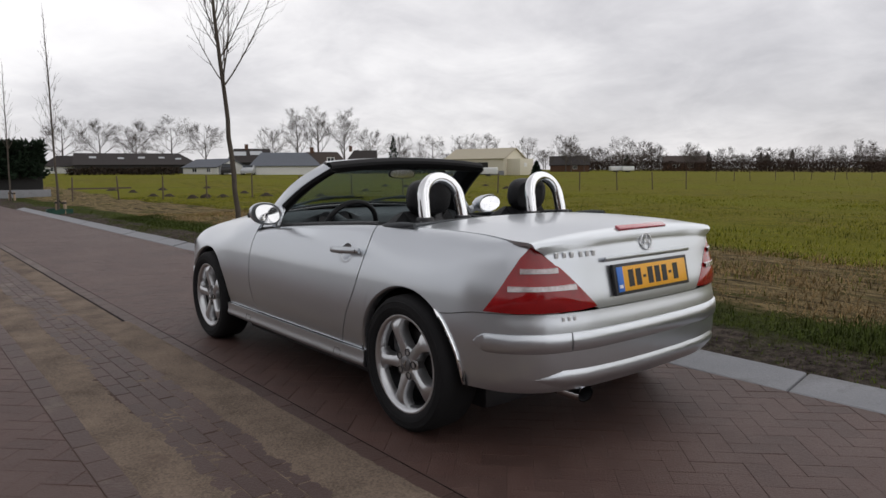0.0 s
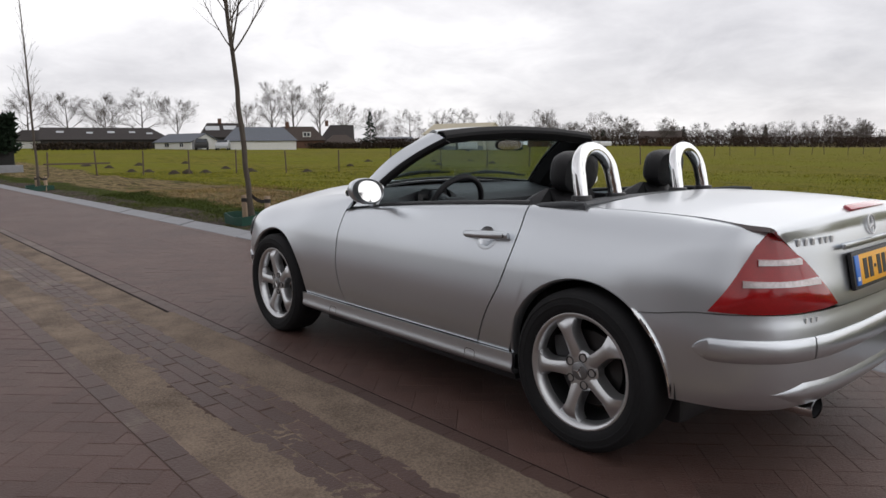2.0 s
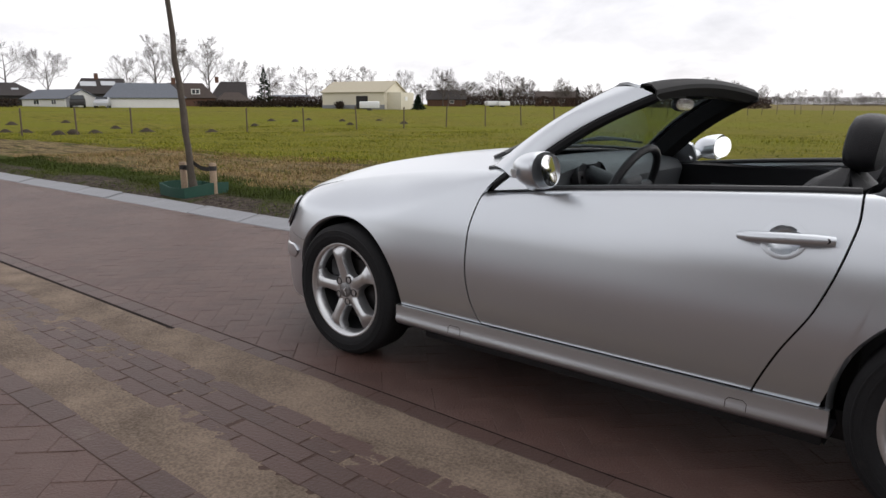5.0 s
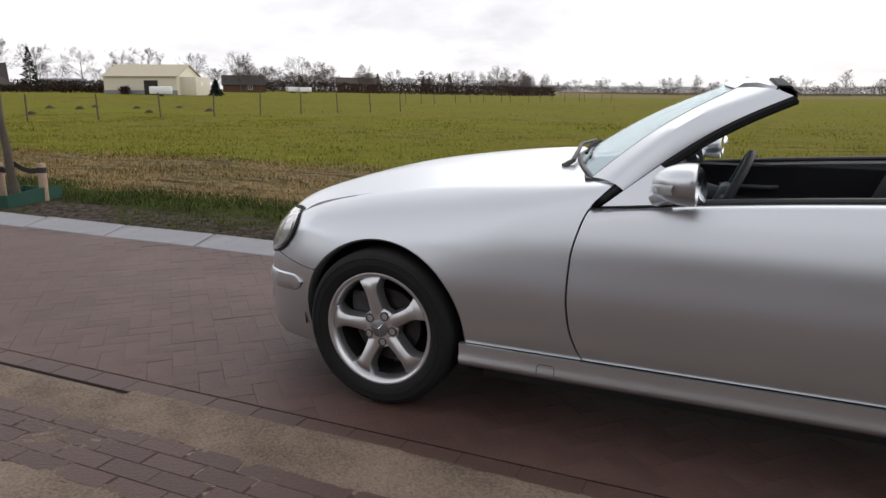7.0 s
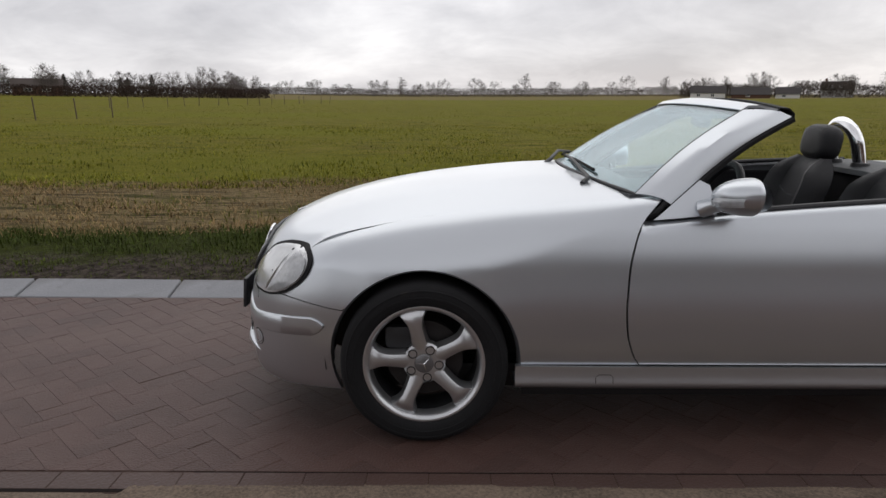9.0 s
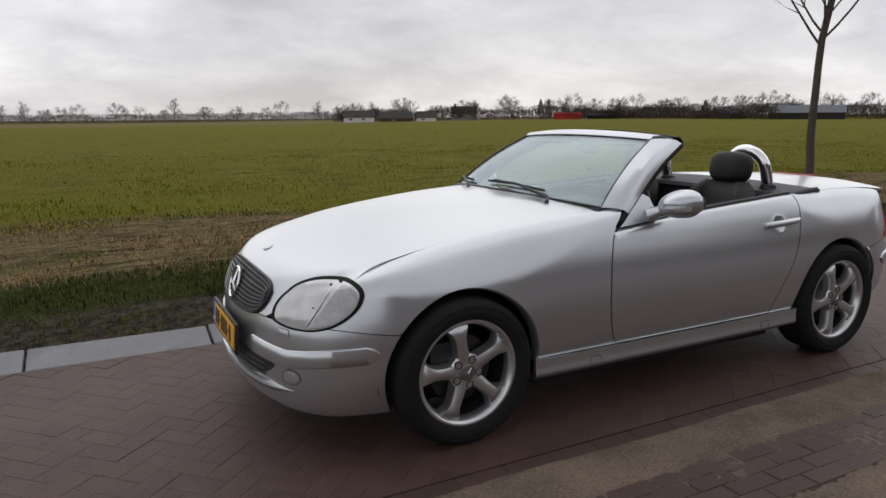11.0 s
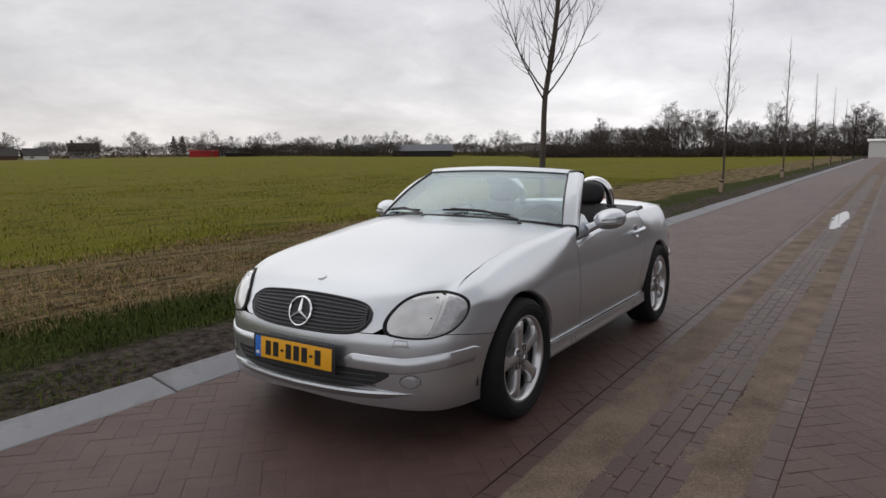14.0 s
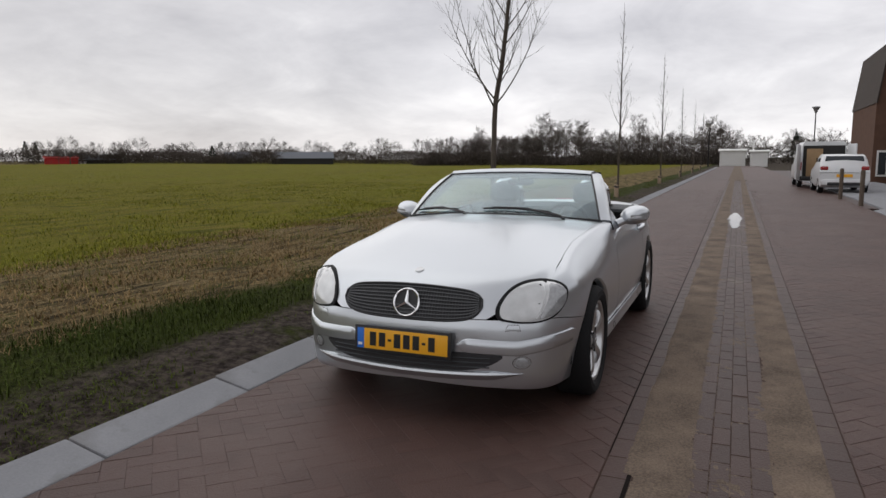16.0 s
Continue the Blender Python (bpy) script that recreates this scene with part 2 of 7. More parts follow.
def add_shell(bm, P, thick=0.012, away=None):
    """A panel with an outer face, an inner face and a rim. away: a point on the inner side."""
    P = np.asarray(P, float)
    nrm = grid_normals(P)
    mid = P[P.shape[0] // 2, P.shape[1] // 2]
    if away is not None and np.dot(nrm[P.shape[0] // 2, P.shape[1] // 2], mid - np.asarray(away, float)) < 0:
        P = P[::-1]
        nrm = -nrm[::-1]
    Q = P - nrm * thick
    add_grid(bm, P)
    add_grid(bm, Q[::-1])
    for a, b in ((P[0], Q[0]), (Q[-1], P[-1]), (Q[:, 0], P[:, 0]), (P[:, -1], Q[:, -1])):
        add_grid(bm, np.stack([a, b], 0))
    bmesh.ops.recalc_face_normals(bm, faces=bm.faces)


def add_tube(bm, pts, radii, n=8, closed=False, caps=True):
    pts = [Vector(p) for p in pts]
    k = len(pts)
    radii = radii if hasattr(radii, "__len__") else [radii] * k
    rings = []
    side = None
    for i, p in enumerate(pts):
        a = pts[(i - 1) % k] if (closed or i > 0) else p
        b = pts[(i + 1) % k] if (closed or i < k - 1) else p
        d = (b - a).normalized()
        if side is None:
            side = d.cross(Vector((0, 0, 1)) if abs(d.z) < 0.9 else Vector((1, 0, 0))).normalized()
        side = (side - d * side.dot(d)).normalized()
        up = d.cross(side)
        rings.append([bm.verts.new(p + (side * math.cos(t) + up * math.sin(t)) * radii[i]) for t in (2 * math.pi * q / n for q in range(n))])
    for i in range(k if closed else k - 1):
        r0, r1 = rings[i], rings[(i + 1) % k]
        for q in range(n):
            bm.faces.new((r0[q], r0[(q + 1) % n], r1[(q + 1) % n], r1[q]))
    if caps and not closed:
        bm.faces.new(rings[0][::-1])
        bm.faces.new(rings[-1])


def add_lathe(bm, prof, n=48, m=None):
    """Turns (radius, along) round the y axis."""
    m = m or Matrix()
    rows = []
    for t in (2 * math.pi * q / n for q in range(n)):
        rows.append([m @ Vector((r * math.cos(t), a, r * math.sin(t))) for r, a in prof])
    add_grid(bm, np.array([[tuple(v) for v in r] for r in rows]), close_u=True)


def spline(xs, ys):
    """A smooth curve through the points, with no overshoot."""
    xs, ys = np.asarray(xs, float), np.asarray(ys, float)
    h = np.diff(xs)
    dl = np.diff(ys) / h
    d = np.zeros(len(xs))
    d[1:-1] = np.where(dl[:-1] * dl[1:] > 0, 2 * dl[:-1] * dl[1:] / np.where(dl[:-1] + dl[1:] == 0, 1, dl[:-1] + dl[1:]), 0)
    d[0], d[-1] = dl[0], dl[-1]

    def f(x):
        x = np.clip(np.asarray(x, float), xs[0], xs[-1])
        i = np.clip(np.searchsorted(xs, x, side="right") - 1, 0, len(h) - 1)
        t = (x - xs[i]) / h[i]
        return (2 * t**3 - 3 * t**2 + 1) * ys[i] + (t**3 - 2 * t**2 + t) * h[i] * d[i] + (3 * t**2 - 2 * t**3) * ys[i + 1] + (t**3 - t**2) * h[i] * d[i + 1]

    return f


def mirrored(P):
    return np.asarray(P) * np.array([1, -1, 1])

# ---- ground, road, kerb ----


def field_material():
    """Verge grass, a strip of dead stubble and a green crop, by their distance from the kerb."""
    m = bpy.data.materials.new("field_soil_and_grass")
    m.use_nodes = True
    nt = m.node_tree
    n, l, b = nt.nodes.new, nt.links.new, nt.nodes["Principled BSDF"]
    b.inputs["Roughness"].default_value = 0.95
    b.inputs["Specular IOR Level"].default_value = 0.04
    co, sep = n("ShaderNodeTexCoord"), n("ShaderNodeSeparateXYZ")
    l(co.outputs["Object"], sep.inputs[0])
    def noise_(scale, detail=6, rough=0.6, stretch=None):
        t = n("ShaderNodeTexNoise")
        t.inputs["Scale"].default_value, t.inputs["Detail"].default_value, t.inputs["Roughness"].default_value = scale, detail, rough
        if stretch:
            mp = n("ShaderNodeMapping")
            mp.inputs["Scale"].default_value = stretch
            l(co.outputs["Object"], mp.inputs[0])
            l(mp.outputs[0], t.inputs[0])
        else:
            l(co.outputs["Object"], t.inputs[0])
        return t.outputs[0]
    def rng(src, a, b_, c=0.0, d=1.0):
        r = n("ShaderNodeMapRange")
        r.inputs["From Min"].default_value, r.inputs["From Max"].default_value = a, b_
        r.inputs["To Min"].default_value, r.inputs["To Max"].default_value = c, d
        l(src, r.inputs["Value"])
        return r.outputs[0]
    def mixc(f, a, b_):
        x = n("ShaderNodeMix")
        x.data_type = "RGBA"
        l(f, x.inputs[0])
        for k, c in ((6, a), (7, b_)):
            if isinstance(c, tuple):
                x.inputs[k].default_value = (*c, 1)
            else:
                l(c, x.inputs[k])
        return x.outputs[2]
    def madd(a, k, c):
        x = n("ShaderNodeMath")
        x.operation = "MULTIPLY_ADD"
        l(a, x.inputs[0])
        x.inputs[1].default_value = k
        if isinstance(c, float):
            x.inputs[2].default_value = c
        else:
            l(c, x.inputs[2])
        return x.outputs[0]
    wob = noise_(0.35, 5)
    y = madd(wob, 1.6, sep.outputs[1])  # distance with a wavering border (adds about 0.8)
    streak = noise_(2.2, 6, 0.65, (0.35, 2.2, 1))
    clump = noise_(5.0, 6, 0.7)
    wide = noise_(0.06, 4, 0.55, (0.5, 1.6, 1))
    tuft = noise_(17.0, 9, 0.72)
    lie = noise_(9.0, 9, 0.75, (0.7, 1.8, 1))
    crop = mixc(rng(tuft, 0.34, 0.66), (0.044, 0.047, 0.006), (0.235, 0.214, 0.025))
    crop = mixc(rng(clump, 0.55, 0.75), crop, (0.040, 0.050, 0.008))
    patchy = noise_(1.3, 7, 0.68, (0.45, 1.5, 1))
    crop = mixc(rng(patchy, 0.52, 0.66), crop, (0.044, 0.050, 0.007))
    crop = mixc(rng(patchy, 0.46, 0.34), crop, (0.185, 0.155, 0.034))
    crop = mixc(rng(streak, 0.52, 0.68), crop, (0.130, 0.098, 0.030))
    crop = mixc(rng(wide, 0.45, 0.62), crop, (0.130, 0.131, 0.013))
    far = rng(sep.outputs[1], -150, -168)
    crop = mixc(far, crop, (0.155, 0.125, 0.050))
    straw = mixc(rng(lie, 0.36, 0.62), (0.050, 0.038, 0.019), (0.270, 0.205, 0.105))
    straw = mixc(rng(streak, 0.50, 0.62), straw, (0.040, 0.030, 0.016))
    straw = mixc(rng(patchy, 0.54, 0.64), straw, (0.058, 0.060, 0.016))
    grass = mixc(rng(tuft, 0.36, 0.64), (0.016, 0.022, 0.006), (0.062, 0.072, 0.016))
    mud = mixc(rng(noise_(13.0, 8, 0.7), 0.38, 0.62), (0.024, 0.019, 0.017), (0.110, 0.090, 0.076))
    c = mixc(rng(y, -6.25, -5.85), crop, straw)
    c = mixc(rng(y, -2.45, -2.15), c, grass)
    mudf = n("ShaderNodeMath")
    mudf.operation = "MULTIPLY"
    l(rng(noise_(1.1, 5, 0.6), 0.36, 0.46), mudf.inputs[0])
    l(rng(sep.outputs[1], -2.30, -2.0), mudf.inputs[1])
    c = mixc(mudf.outputs[0], c, mud)
    l(c, b.inputs["Base Color"])
    bp = n("ShaderNodeBump")
    bp.inputs["Strength"].default_value, bp.inputs["Distance"].default_value = 1.0, 0.05
    l(tuft, bp.inputs["Height"])
    l(bp.outputs[0], b.inputs["Normal"])
    return m


M["field"] = field_material()
M["joint_shade"] = material("joint_shade_black", (0.012, 0.009, 0.008), 0.95, spec=0.1, vary=0.3)


def ground_height(x, y):
    h = np.full(np.shape(x), -0.06) if np.ndim(x) else -0.06
    f = np.clip((-1.32 - y) / 0.5, 0, 1)
    h = h + f * 0.09 + 0.03 * f * np.sin(x * 0.9 + 1.3 * np.sin(y)) * np.clip((-1.5 - y) / 2, 0, 1)
    return h + land_rise(x, y)


def land_rise(x, y):
    """The meadow ahead climbs a little; so does the far side of the field behind."""
    a = np.minimum(0.0171 * np.maximum(0, x - 32) * np.clip((-2.5 - y) / 3.0, 0, 1), 1.75)
    b = np.minimum(0.007 * np.maximum(0, -x - 40) * np.clip((-y - 90) / 60, 0, 1), 1.1)
    return a + b


def build_ground():
    xs = np.concatenate([[-4000, -1500, -600, -300, -150, -80], np.arange(-50, 60.1, 0.8), [80, 100, 120, 150, 300, 600, 1500, 4000]])
    ys = np.concatenate([[-4000, -1500, -600, -300, -150, -80, -45, -30, -22, -17, -14, -12, -10.5], np.arange(-9.2, -1.2, 0.4), [-1.32, -1.1, -0.5, 1, 3, 6, 10, 30, 100, 500, 4000]])
    X, Y = np.meshgrid(xs, np.unique(ys), indexing="ij")
    Z = ground_height(X, Y)
    for i in range(X.shape[0]):
        for j in range(X.shape[1]):
            if Y[i, j] < -1.4 and abs(X[i, j]) < 60:
                Z[i, j] += 0.035 * noise.noise((X[i, j] * 0.8, Y[i, j] * 0.8, 0)) + 0.02 * noise.noise((X[i, j] * 2.3, Y[i, j] * 2.3, 5))
    bm = bmesh.new()
    add_grid(bm, np.stack([X, Y, Z], -1))
    bmesh.ops.recalc_face_normals(bm, faces=bm.faces)
    if bm.faces[:][0].normal.z < 0:
        bmesh.ops.reverse_faces(bm, faces=bm.faces)
    return tagged(finish(bm, "ground", M["field"]), "flat grassland with a green crop and a strip of dead stubble", "ground", kind="structure")


ground = build_ground()

ROAD_X0, ROAD_X1 = -118.0, 36.0
road = tagged(box("road", (ROAD_X0 + ROAD_X1) / 2, 1.85, -0.0520, ROAD_X1 - ROAD_X0, 5.72, 0.10, M["road_bed"]), "brick-paved village road with a sanded middle gutter", "road", kind="structure")


def build_sand():
    """Sand over the gutter: thick along both sides, thin and broken over the bricks in the middle."""
    xs = np.concatenate([np.arange(-40, -8, 0.25), np.arange(-8, 8, 0.022), np.arange(8, 30.1, 0.25)])
    ys = np.linspace(1.10, 1.985, 62)
    rows = []
    for x in xs:
        row = []
        for y in ys:
            mid = (max(0, 1.435 - y) if y < 1.6 else max(0, y - 1.70))
            h = -0.0032 + 0.0075 * min(mid / 0.09, 1) + 0.0035 * noise.noise((x * 2.1, y * 5.0, 0)) + 0.003 * noise.noise((x * 9.0, y * 12.0, 4)) + 0.0035 * noise.noise((x * 31.0, y * 37.0, 2)) + 0.004 * max(0, noise.noise((x * 0.5, 0, 9)))
            lap = 1.192 if x > 2.2 else 1.135 + 0.03 * noise.noise((x * 1.3, 0, 3))
            edge = max(-1.5, min(1, (1.962 + 0.012 * noise.noise((x * 2.0, 0, 8)) - y) / 0.03, (y - lap) / 0.03 + 0.4))
            row.append((x, y, min(h, 0.0045) - 0.006 * (1 - edge)))
        rows.append(row)
    bm = bmesh.new()
    add_grid(bm, np.array(rows))
    if sum(f.normal.z for f in bm.faces) < 0 or not bm.faces[:][0].normal.length:
        bm.normal_update()
    if sum(f.normal.z for f in bm.faces) < 0:
        bmesh.ops.reverse_faces(bm, faces=bm.faces)
    return part("sand_layer", bm, M["sand"], road, "brown sand washed over the gutter")


build_sand()
# Nearly flush black strips; their colour stands in for shade in the joints.
box("open_joint", 16, 1.166, -0.0108, 28, 0.018, 0.02, M["joint_shade"], road)
box("open_joint", -19, 1.0495, -0.0108, 42, 0.008, 0.02, M["joint_shade"], road)
for x0, x1 in ((-118, -40), (30, 36)):
    for y0, y1, mm in ((-1.0, 1.05, "brick"), (1.05, 1.95, "sand"), (1.95, 4.7, "brick")):
        box("paving", (x0 + x1) / 2, (y0 + y1) / 2, -0.005, x1 - x0, y1 - y0, 0.01, M[mm], road)


# kerb stones, each with its own joint
def kerb_stone(length):
    bm = bmesh.new()
    add_box(bm, 0, 0, 0, length - 0.013, 0.255, 0.16, bevel=0.012, seg=2)
    for v in bm.verts:
        if v.co.z > 0:
            v.co.z -= 0.055 * (v.co.y + 0.1275) / 0.255
    me = bpy.data.meshes.new("kerb_stone")
    bm.to_mesh(me)
    bm.free()
    me.materials.append(M["kerb"])
    return me


kerb = thing("kerb", "row of grey concrete kerb stones with cracked joints", "kerb", kind="structure")
stone_me = kerb_stone(1.0)
rk = random.Random(3)
for i in range(-100, 25):
    s = new("kerb_stone", stone_me)
    s.parent = kerb
    s.matrix_basis = pose(i * 1.0 + 0.43 + rk.uniform(-0.004, 0.004), -1.180 + rk.uniform(-0.006, 0.006), -0.022 + rk.uniform(-0.004, 0.004), rk.uniform(-0.6, 0.6), rk.uniform(-0.4, 0.4), rk.uniform(-0.5, 0.5))
kerb2 = thing("kerb", "low concrete kerb on the built-up side", "kerb", kind="structure")
for i in range(-15, 25):
    s = new("kerb_stone", stone_me)
    s.parent = kerb2
    s.matrix_basis = pose(i * 1.0 + 0.4, 4.86, -0.022 + rk.uniform(-0.004, 0.004), 0, 0, 180 + rk.uniform(-0.4, 0.4))

pavement = tagged(box("pavement", -5, 6.6, -0.01, 70, 3.2, 0.10, M["kerb"], bevel=0.01), "grey concrete pavement on the built-up side", "pavement", kind="structure")
parking = tagged(box("parking_bay", -45, 5.8, -0.058, 58, 2.4, 0.10, M["brick_dark"]), "brick parking bay beside the road", "parking bay", kind="structure")

# ---- the open two-seater ----
car = thing("convertible_car", "silver two-seat convertible with its roof down parked on brick paving", "car")

# Outline in plan at bumper height, from the middle of the tail round the left side to the middle of the nose.
OX = [-1.950, -1.944, -1.922, -1.865, -1.765, -1.62, -1.42, -1.20, -0.80, 0.0, 0.60, 1.20, 1.42, 1.56, 1.68, 1.78, 1.87, 1.935, 1.975, 1.99]
OY = [0.0, 0.265, 0.478, 0.640, 0.742, 0.797, 0.826, 0.838, 0.842, 0.842, 0.840, 0.839, 0.829, 0.803, 0.757, 0.692, 0.588, 0.436, 0.232, 0.0]
_k = np.concatenate([[0], np.cumsum(np.hypot(np.diff(OX), np.diff(OY)))])
_u = np.linspace(0, _k[-1], 1200)


def catmull(ts, vs, t):
    ts, vs = np.asarray(ts, float), np.asarray(vs, float)
    d = np.gradient(vs, ts)
    i = np.clip(np.searchsorted(ts, t, side="right") - 1, 0, len(ts) - 2)
    h = ts[i + 1] - ts[i]
    q = (t - ts[i]) / h
    return (2 * q**3 - 3 * q**2 + 1) * vs[i] + (q**3 - 2 * q**2 + q) * h * d[i] + (3 * q**2 - 2 * q**3) * vs[i + 1] + (q**3 - q**2) * h * d[i + 1]


_px, _py = catmull(_k, OX, _u), catmull(_k, OY, _u)
_px, _py = np.maximum.accumulate(_px), np.maximum(_py, 0)
_tx, _ty = np.gradient(_px), np.gradient(_py)
_tl = np.hypot(_tx, _ty)
_nx, _ny = -_ty / _tl, _tx / _tl  # outward
U_END = _k[-1]


def u_of(x):
    return np.interp(x, _px, _u)


side_tuck = spline([0.15, 0.20, 0.30, 0.42, 0.53, 0.66, 0.80, 0.95], [0.075, 0.055, 0.030, 0.008, 0.0, 0.009, 0.042, 0.10])
rear_tuck = spline([0.20, 0.28, 0.31, 0.36, 0.44, 0.50, 0.56, 0.61, 0.64, 0.75, 0.88, 0.93], [0.08, 0.040, 0.018, 0.004, -0.002, -0.003, 0.003, 0.013, 0.015, 0.037, 0.066, 0.09])
front_tuck = spline([0.16, 0.22, 0.30, 0.42, 0.50, 0.55, 0.62, 0.70, 0.76, 0.84], [0.022, 0.000, -0.006, -0.002, 0.005, 0.018, 0.045, 0.085, 0.15, 0.30])
top_z = spline([-1.93, -1.82, -1.55, -1.25, -0.85, -0.50, -0.25, 0.06, 0.40, 0.47, 0.70, 1.0, 1.3, 1.5, 1.62, 1.75, 1.9],
               [0.885, 0.893, 0.918, 0.925, 0.922, 0.906, 0.891, 0.868, 0.838, 0.918, 0.898, 0.866, 0.822, 0.783, 0.752, 0.71, 0.66])
wing_top = spline([0.30, 0.36, 0.47, 0.70, 1.0, 1.3, 1.5, 1.62, 1.75, 1.9], [0.926, 0.924, 0.918, 0.898, 0.866, 0.822, 0.783, 0.752, 0.71, 0.66])
body_top = top_z


def top_z(x):
    return (wing_top if WING else body_top)(x)


WING = False
roll_v = spline([-1.93, -1.62, -1.45, -1.2, -1.0, -0.82, -0.5, 0.25, 0.42, 0.62, 0.82, 1.02, 1.2, 1.34, 1.46, 1.56, 1.9], [0.05, 0.09, 0.17, 0.20, 0.15, 0.05, 0.022, 0.022, 0.05, 0.11, 0.17, 0.205, 0.215, 0.19, 0.14, 0.10, 0.06])
roll_r = spline([-1.93, -1.6, -1.2, -0.87, -0.5, 0.25, 0.45, 0.75, 1.05, 1.3, 1.6, 1.9], [0.05, 0.065, 0.07, 0.03, 0.020, 0.020, 0.055, 0.088, 0.105, 0.105, 0.085, 0.06])


def skin(u, z, out=0.0):
    """The body's outer surface: u along the outline, z the height."""
    u, z = np.broadcast_arrays(np.asarray(u, float), np.asarray(z, float))
    x, y = np.interp(u, _u, _px), np.interp(u, _u, _py)
    nx, ny = np.interp(u, _u, _nx), np.interp(u, _u, _ny)
    wr = np.clip((-1.55 - x) / 0.35, 0, 1)
    wf = np.clip((x - 1.5) / 0.40, 0, 1)
    wr, wf = wr * wr * (3 - 2 * wr), wf * wf * (3 - 2 * wf)
    d = side_tuck(z) * (1 - wr - wf) + rear_tuck(z) * wr + front_tuck(z) * wf
    wing = np.clip((x - 0.72) / 0.42, 0, 1)
    d = d + 0.026 * wing * wing * (3 - 2 * wing) * (1 - wf) * np.clip((z - 0.52) / 0.33, 0, 1) ** 1.3
    r, zt, rv = roll_r(x), top_z(x), roll_v(x)
    q = np.clip((z - (zt - rv)) / rv, 0, 1)
    d = d + (1 - wf * 0.8) * (1 - wr) * r * (1 - np.sqrt(np.maximum(1 - q * q, 0)))
    d = d - out
    return np.stack([x - nx * d, y - ny * d, z], -1)


def both_sides(name, P, mat, label="", thick=0.014, inner=(0, 0, 0.5)):
    for S in (P, mirrored(P)):
        bm = bmesh.new()
        add_shell(bm, S, thick, inner)
        part(name, bm, mat, car, label)


def z_rows(lo, x, v):
    """Heights from lo to the shoulder at the shares v, dense where it rolls over."""
    zt = top_z(x)
    r = np.minimum(roll_v(x), 0.7 * (zt - lo))
    flat = v < 0.72
    a = np.where(flat, v / 0.72, 1)
    b = np.where(flat, 0, (v - 0.72) / 0.28)
    return lo + (zt - r - lo) * a + r * np.sin(b * math.pi / 2) * 0.9985


ARCH_R, ARCH_Z = 0.358, 0.312
door_rear = spline([0.28, 0.331, 0.45, 0.608, 0.774, 0.863, 0.95], [-0.628, -0.648, -0.705, -0.796, -0.852, -0.868, -0.860])
door_front = spline([0.28, 0.304, 0.34, 0.44, 0.535, 0.664, 0.78, 0.841, 0.88, 0.93], [0.380, 0.400, 0.424, 0.456, 0.465, 0.460, 0.435, 0.408, 0.374, 0.325])
bump_rear_top = spline([-1.96, -1.80, -1.65, -1.5, -1.2], [0.612, 0.614, 0.612, 0.590, 0.562])
bump_front_top = spline([1.2, 1.5, 1.62, 1.73, 1.80, 1.88, 1.93, 2.0], [0.505, 0.515, 0.530, 0.543, 0.547, 0.549, 0.549, 0.549])


def arch_low(col_x, cx, base):
    """The lowest height of a panel's columns over a wheel arch."""
    zz = np.linspace(base, 0.75, 500)
    inside = (col_x(zz) - cx) ** 2 + (zz - ARCH_Z) ** 2 < ARCH_R**2
    return zz[inside].max() if inside.any() else base


GAP = 0.0035


def fender_panel(line, cx, xend, sgn, lower):
    """A wing: from the door's edge to the end of the car over the wheel arch."""
    th = np.linspace(0, math.pi, 45)
    start = float(line(0.30)) + sgn * GAP
    s = np.concatenate([np.linspace(start, cx - sgn * (ARCH_R + 0.004), 14), cx - sgn * ARCH_R * np.cos(th), np.linspace(cx + sgn * (ARCH_R + 0.004), xend, 26)])
    cols = []
    for xs in s:
        w = np.clip(1 - abs(xs - start) / 0.55, 0, 1) ** 1.5
        fx = lambda z, xs=xs, w=w: xs + w * (line(z) - line(0.30))
        base = float(lower(xs))
        lo = max(base, arch_low(fx, cx, 0.302)) if abs(xs - cx) < ARCH_R + 0.06 else base
        share = np.linspace(0, 1, 34)
        z = z_rows(lo, xs, share)
        for _ in range(3):
            z = z_rows(lo, fx(z), share)
        cols.append(skin(u_of(fx(z)), z))
    return np.array(cols)


rear_wing = fender_panel(door_rear, -1.2, -1.90, -1, lambda x: 0.302 if x > -1.2 else float(bump_rear_top(x)) + GAP)
both_sides("rear_wing", rear_wing, M["silver"])
WING = True
front_wing = fender_panel(door_front, 1.2, 1.80, 1, lambda x: 0.302 if x < 1.2 else float(bump_front_top(x)) + GAP)
both_sides("front_wing", front_wing, M["silver"])
WING = False

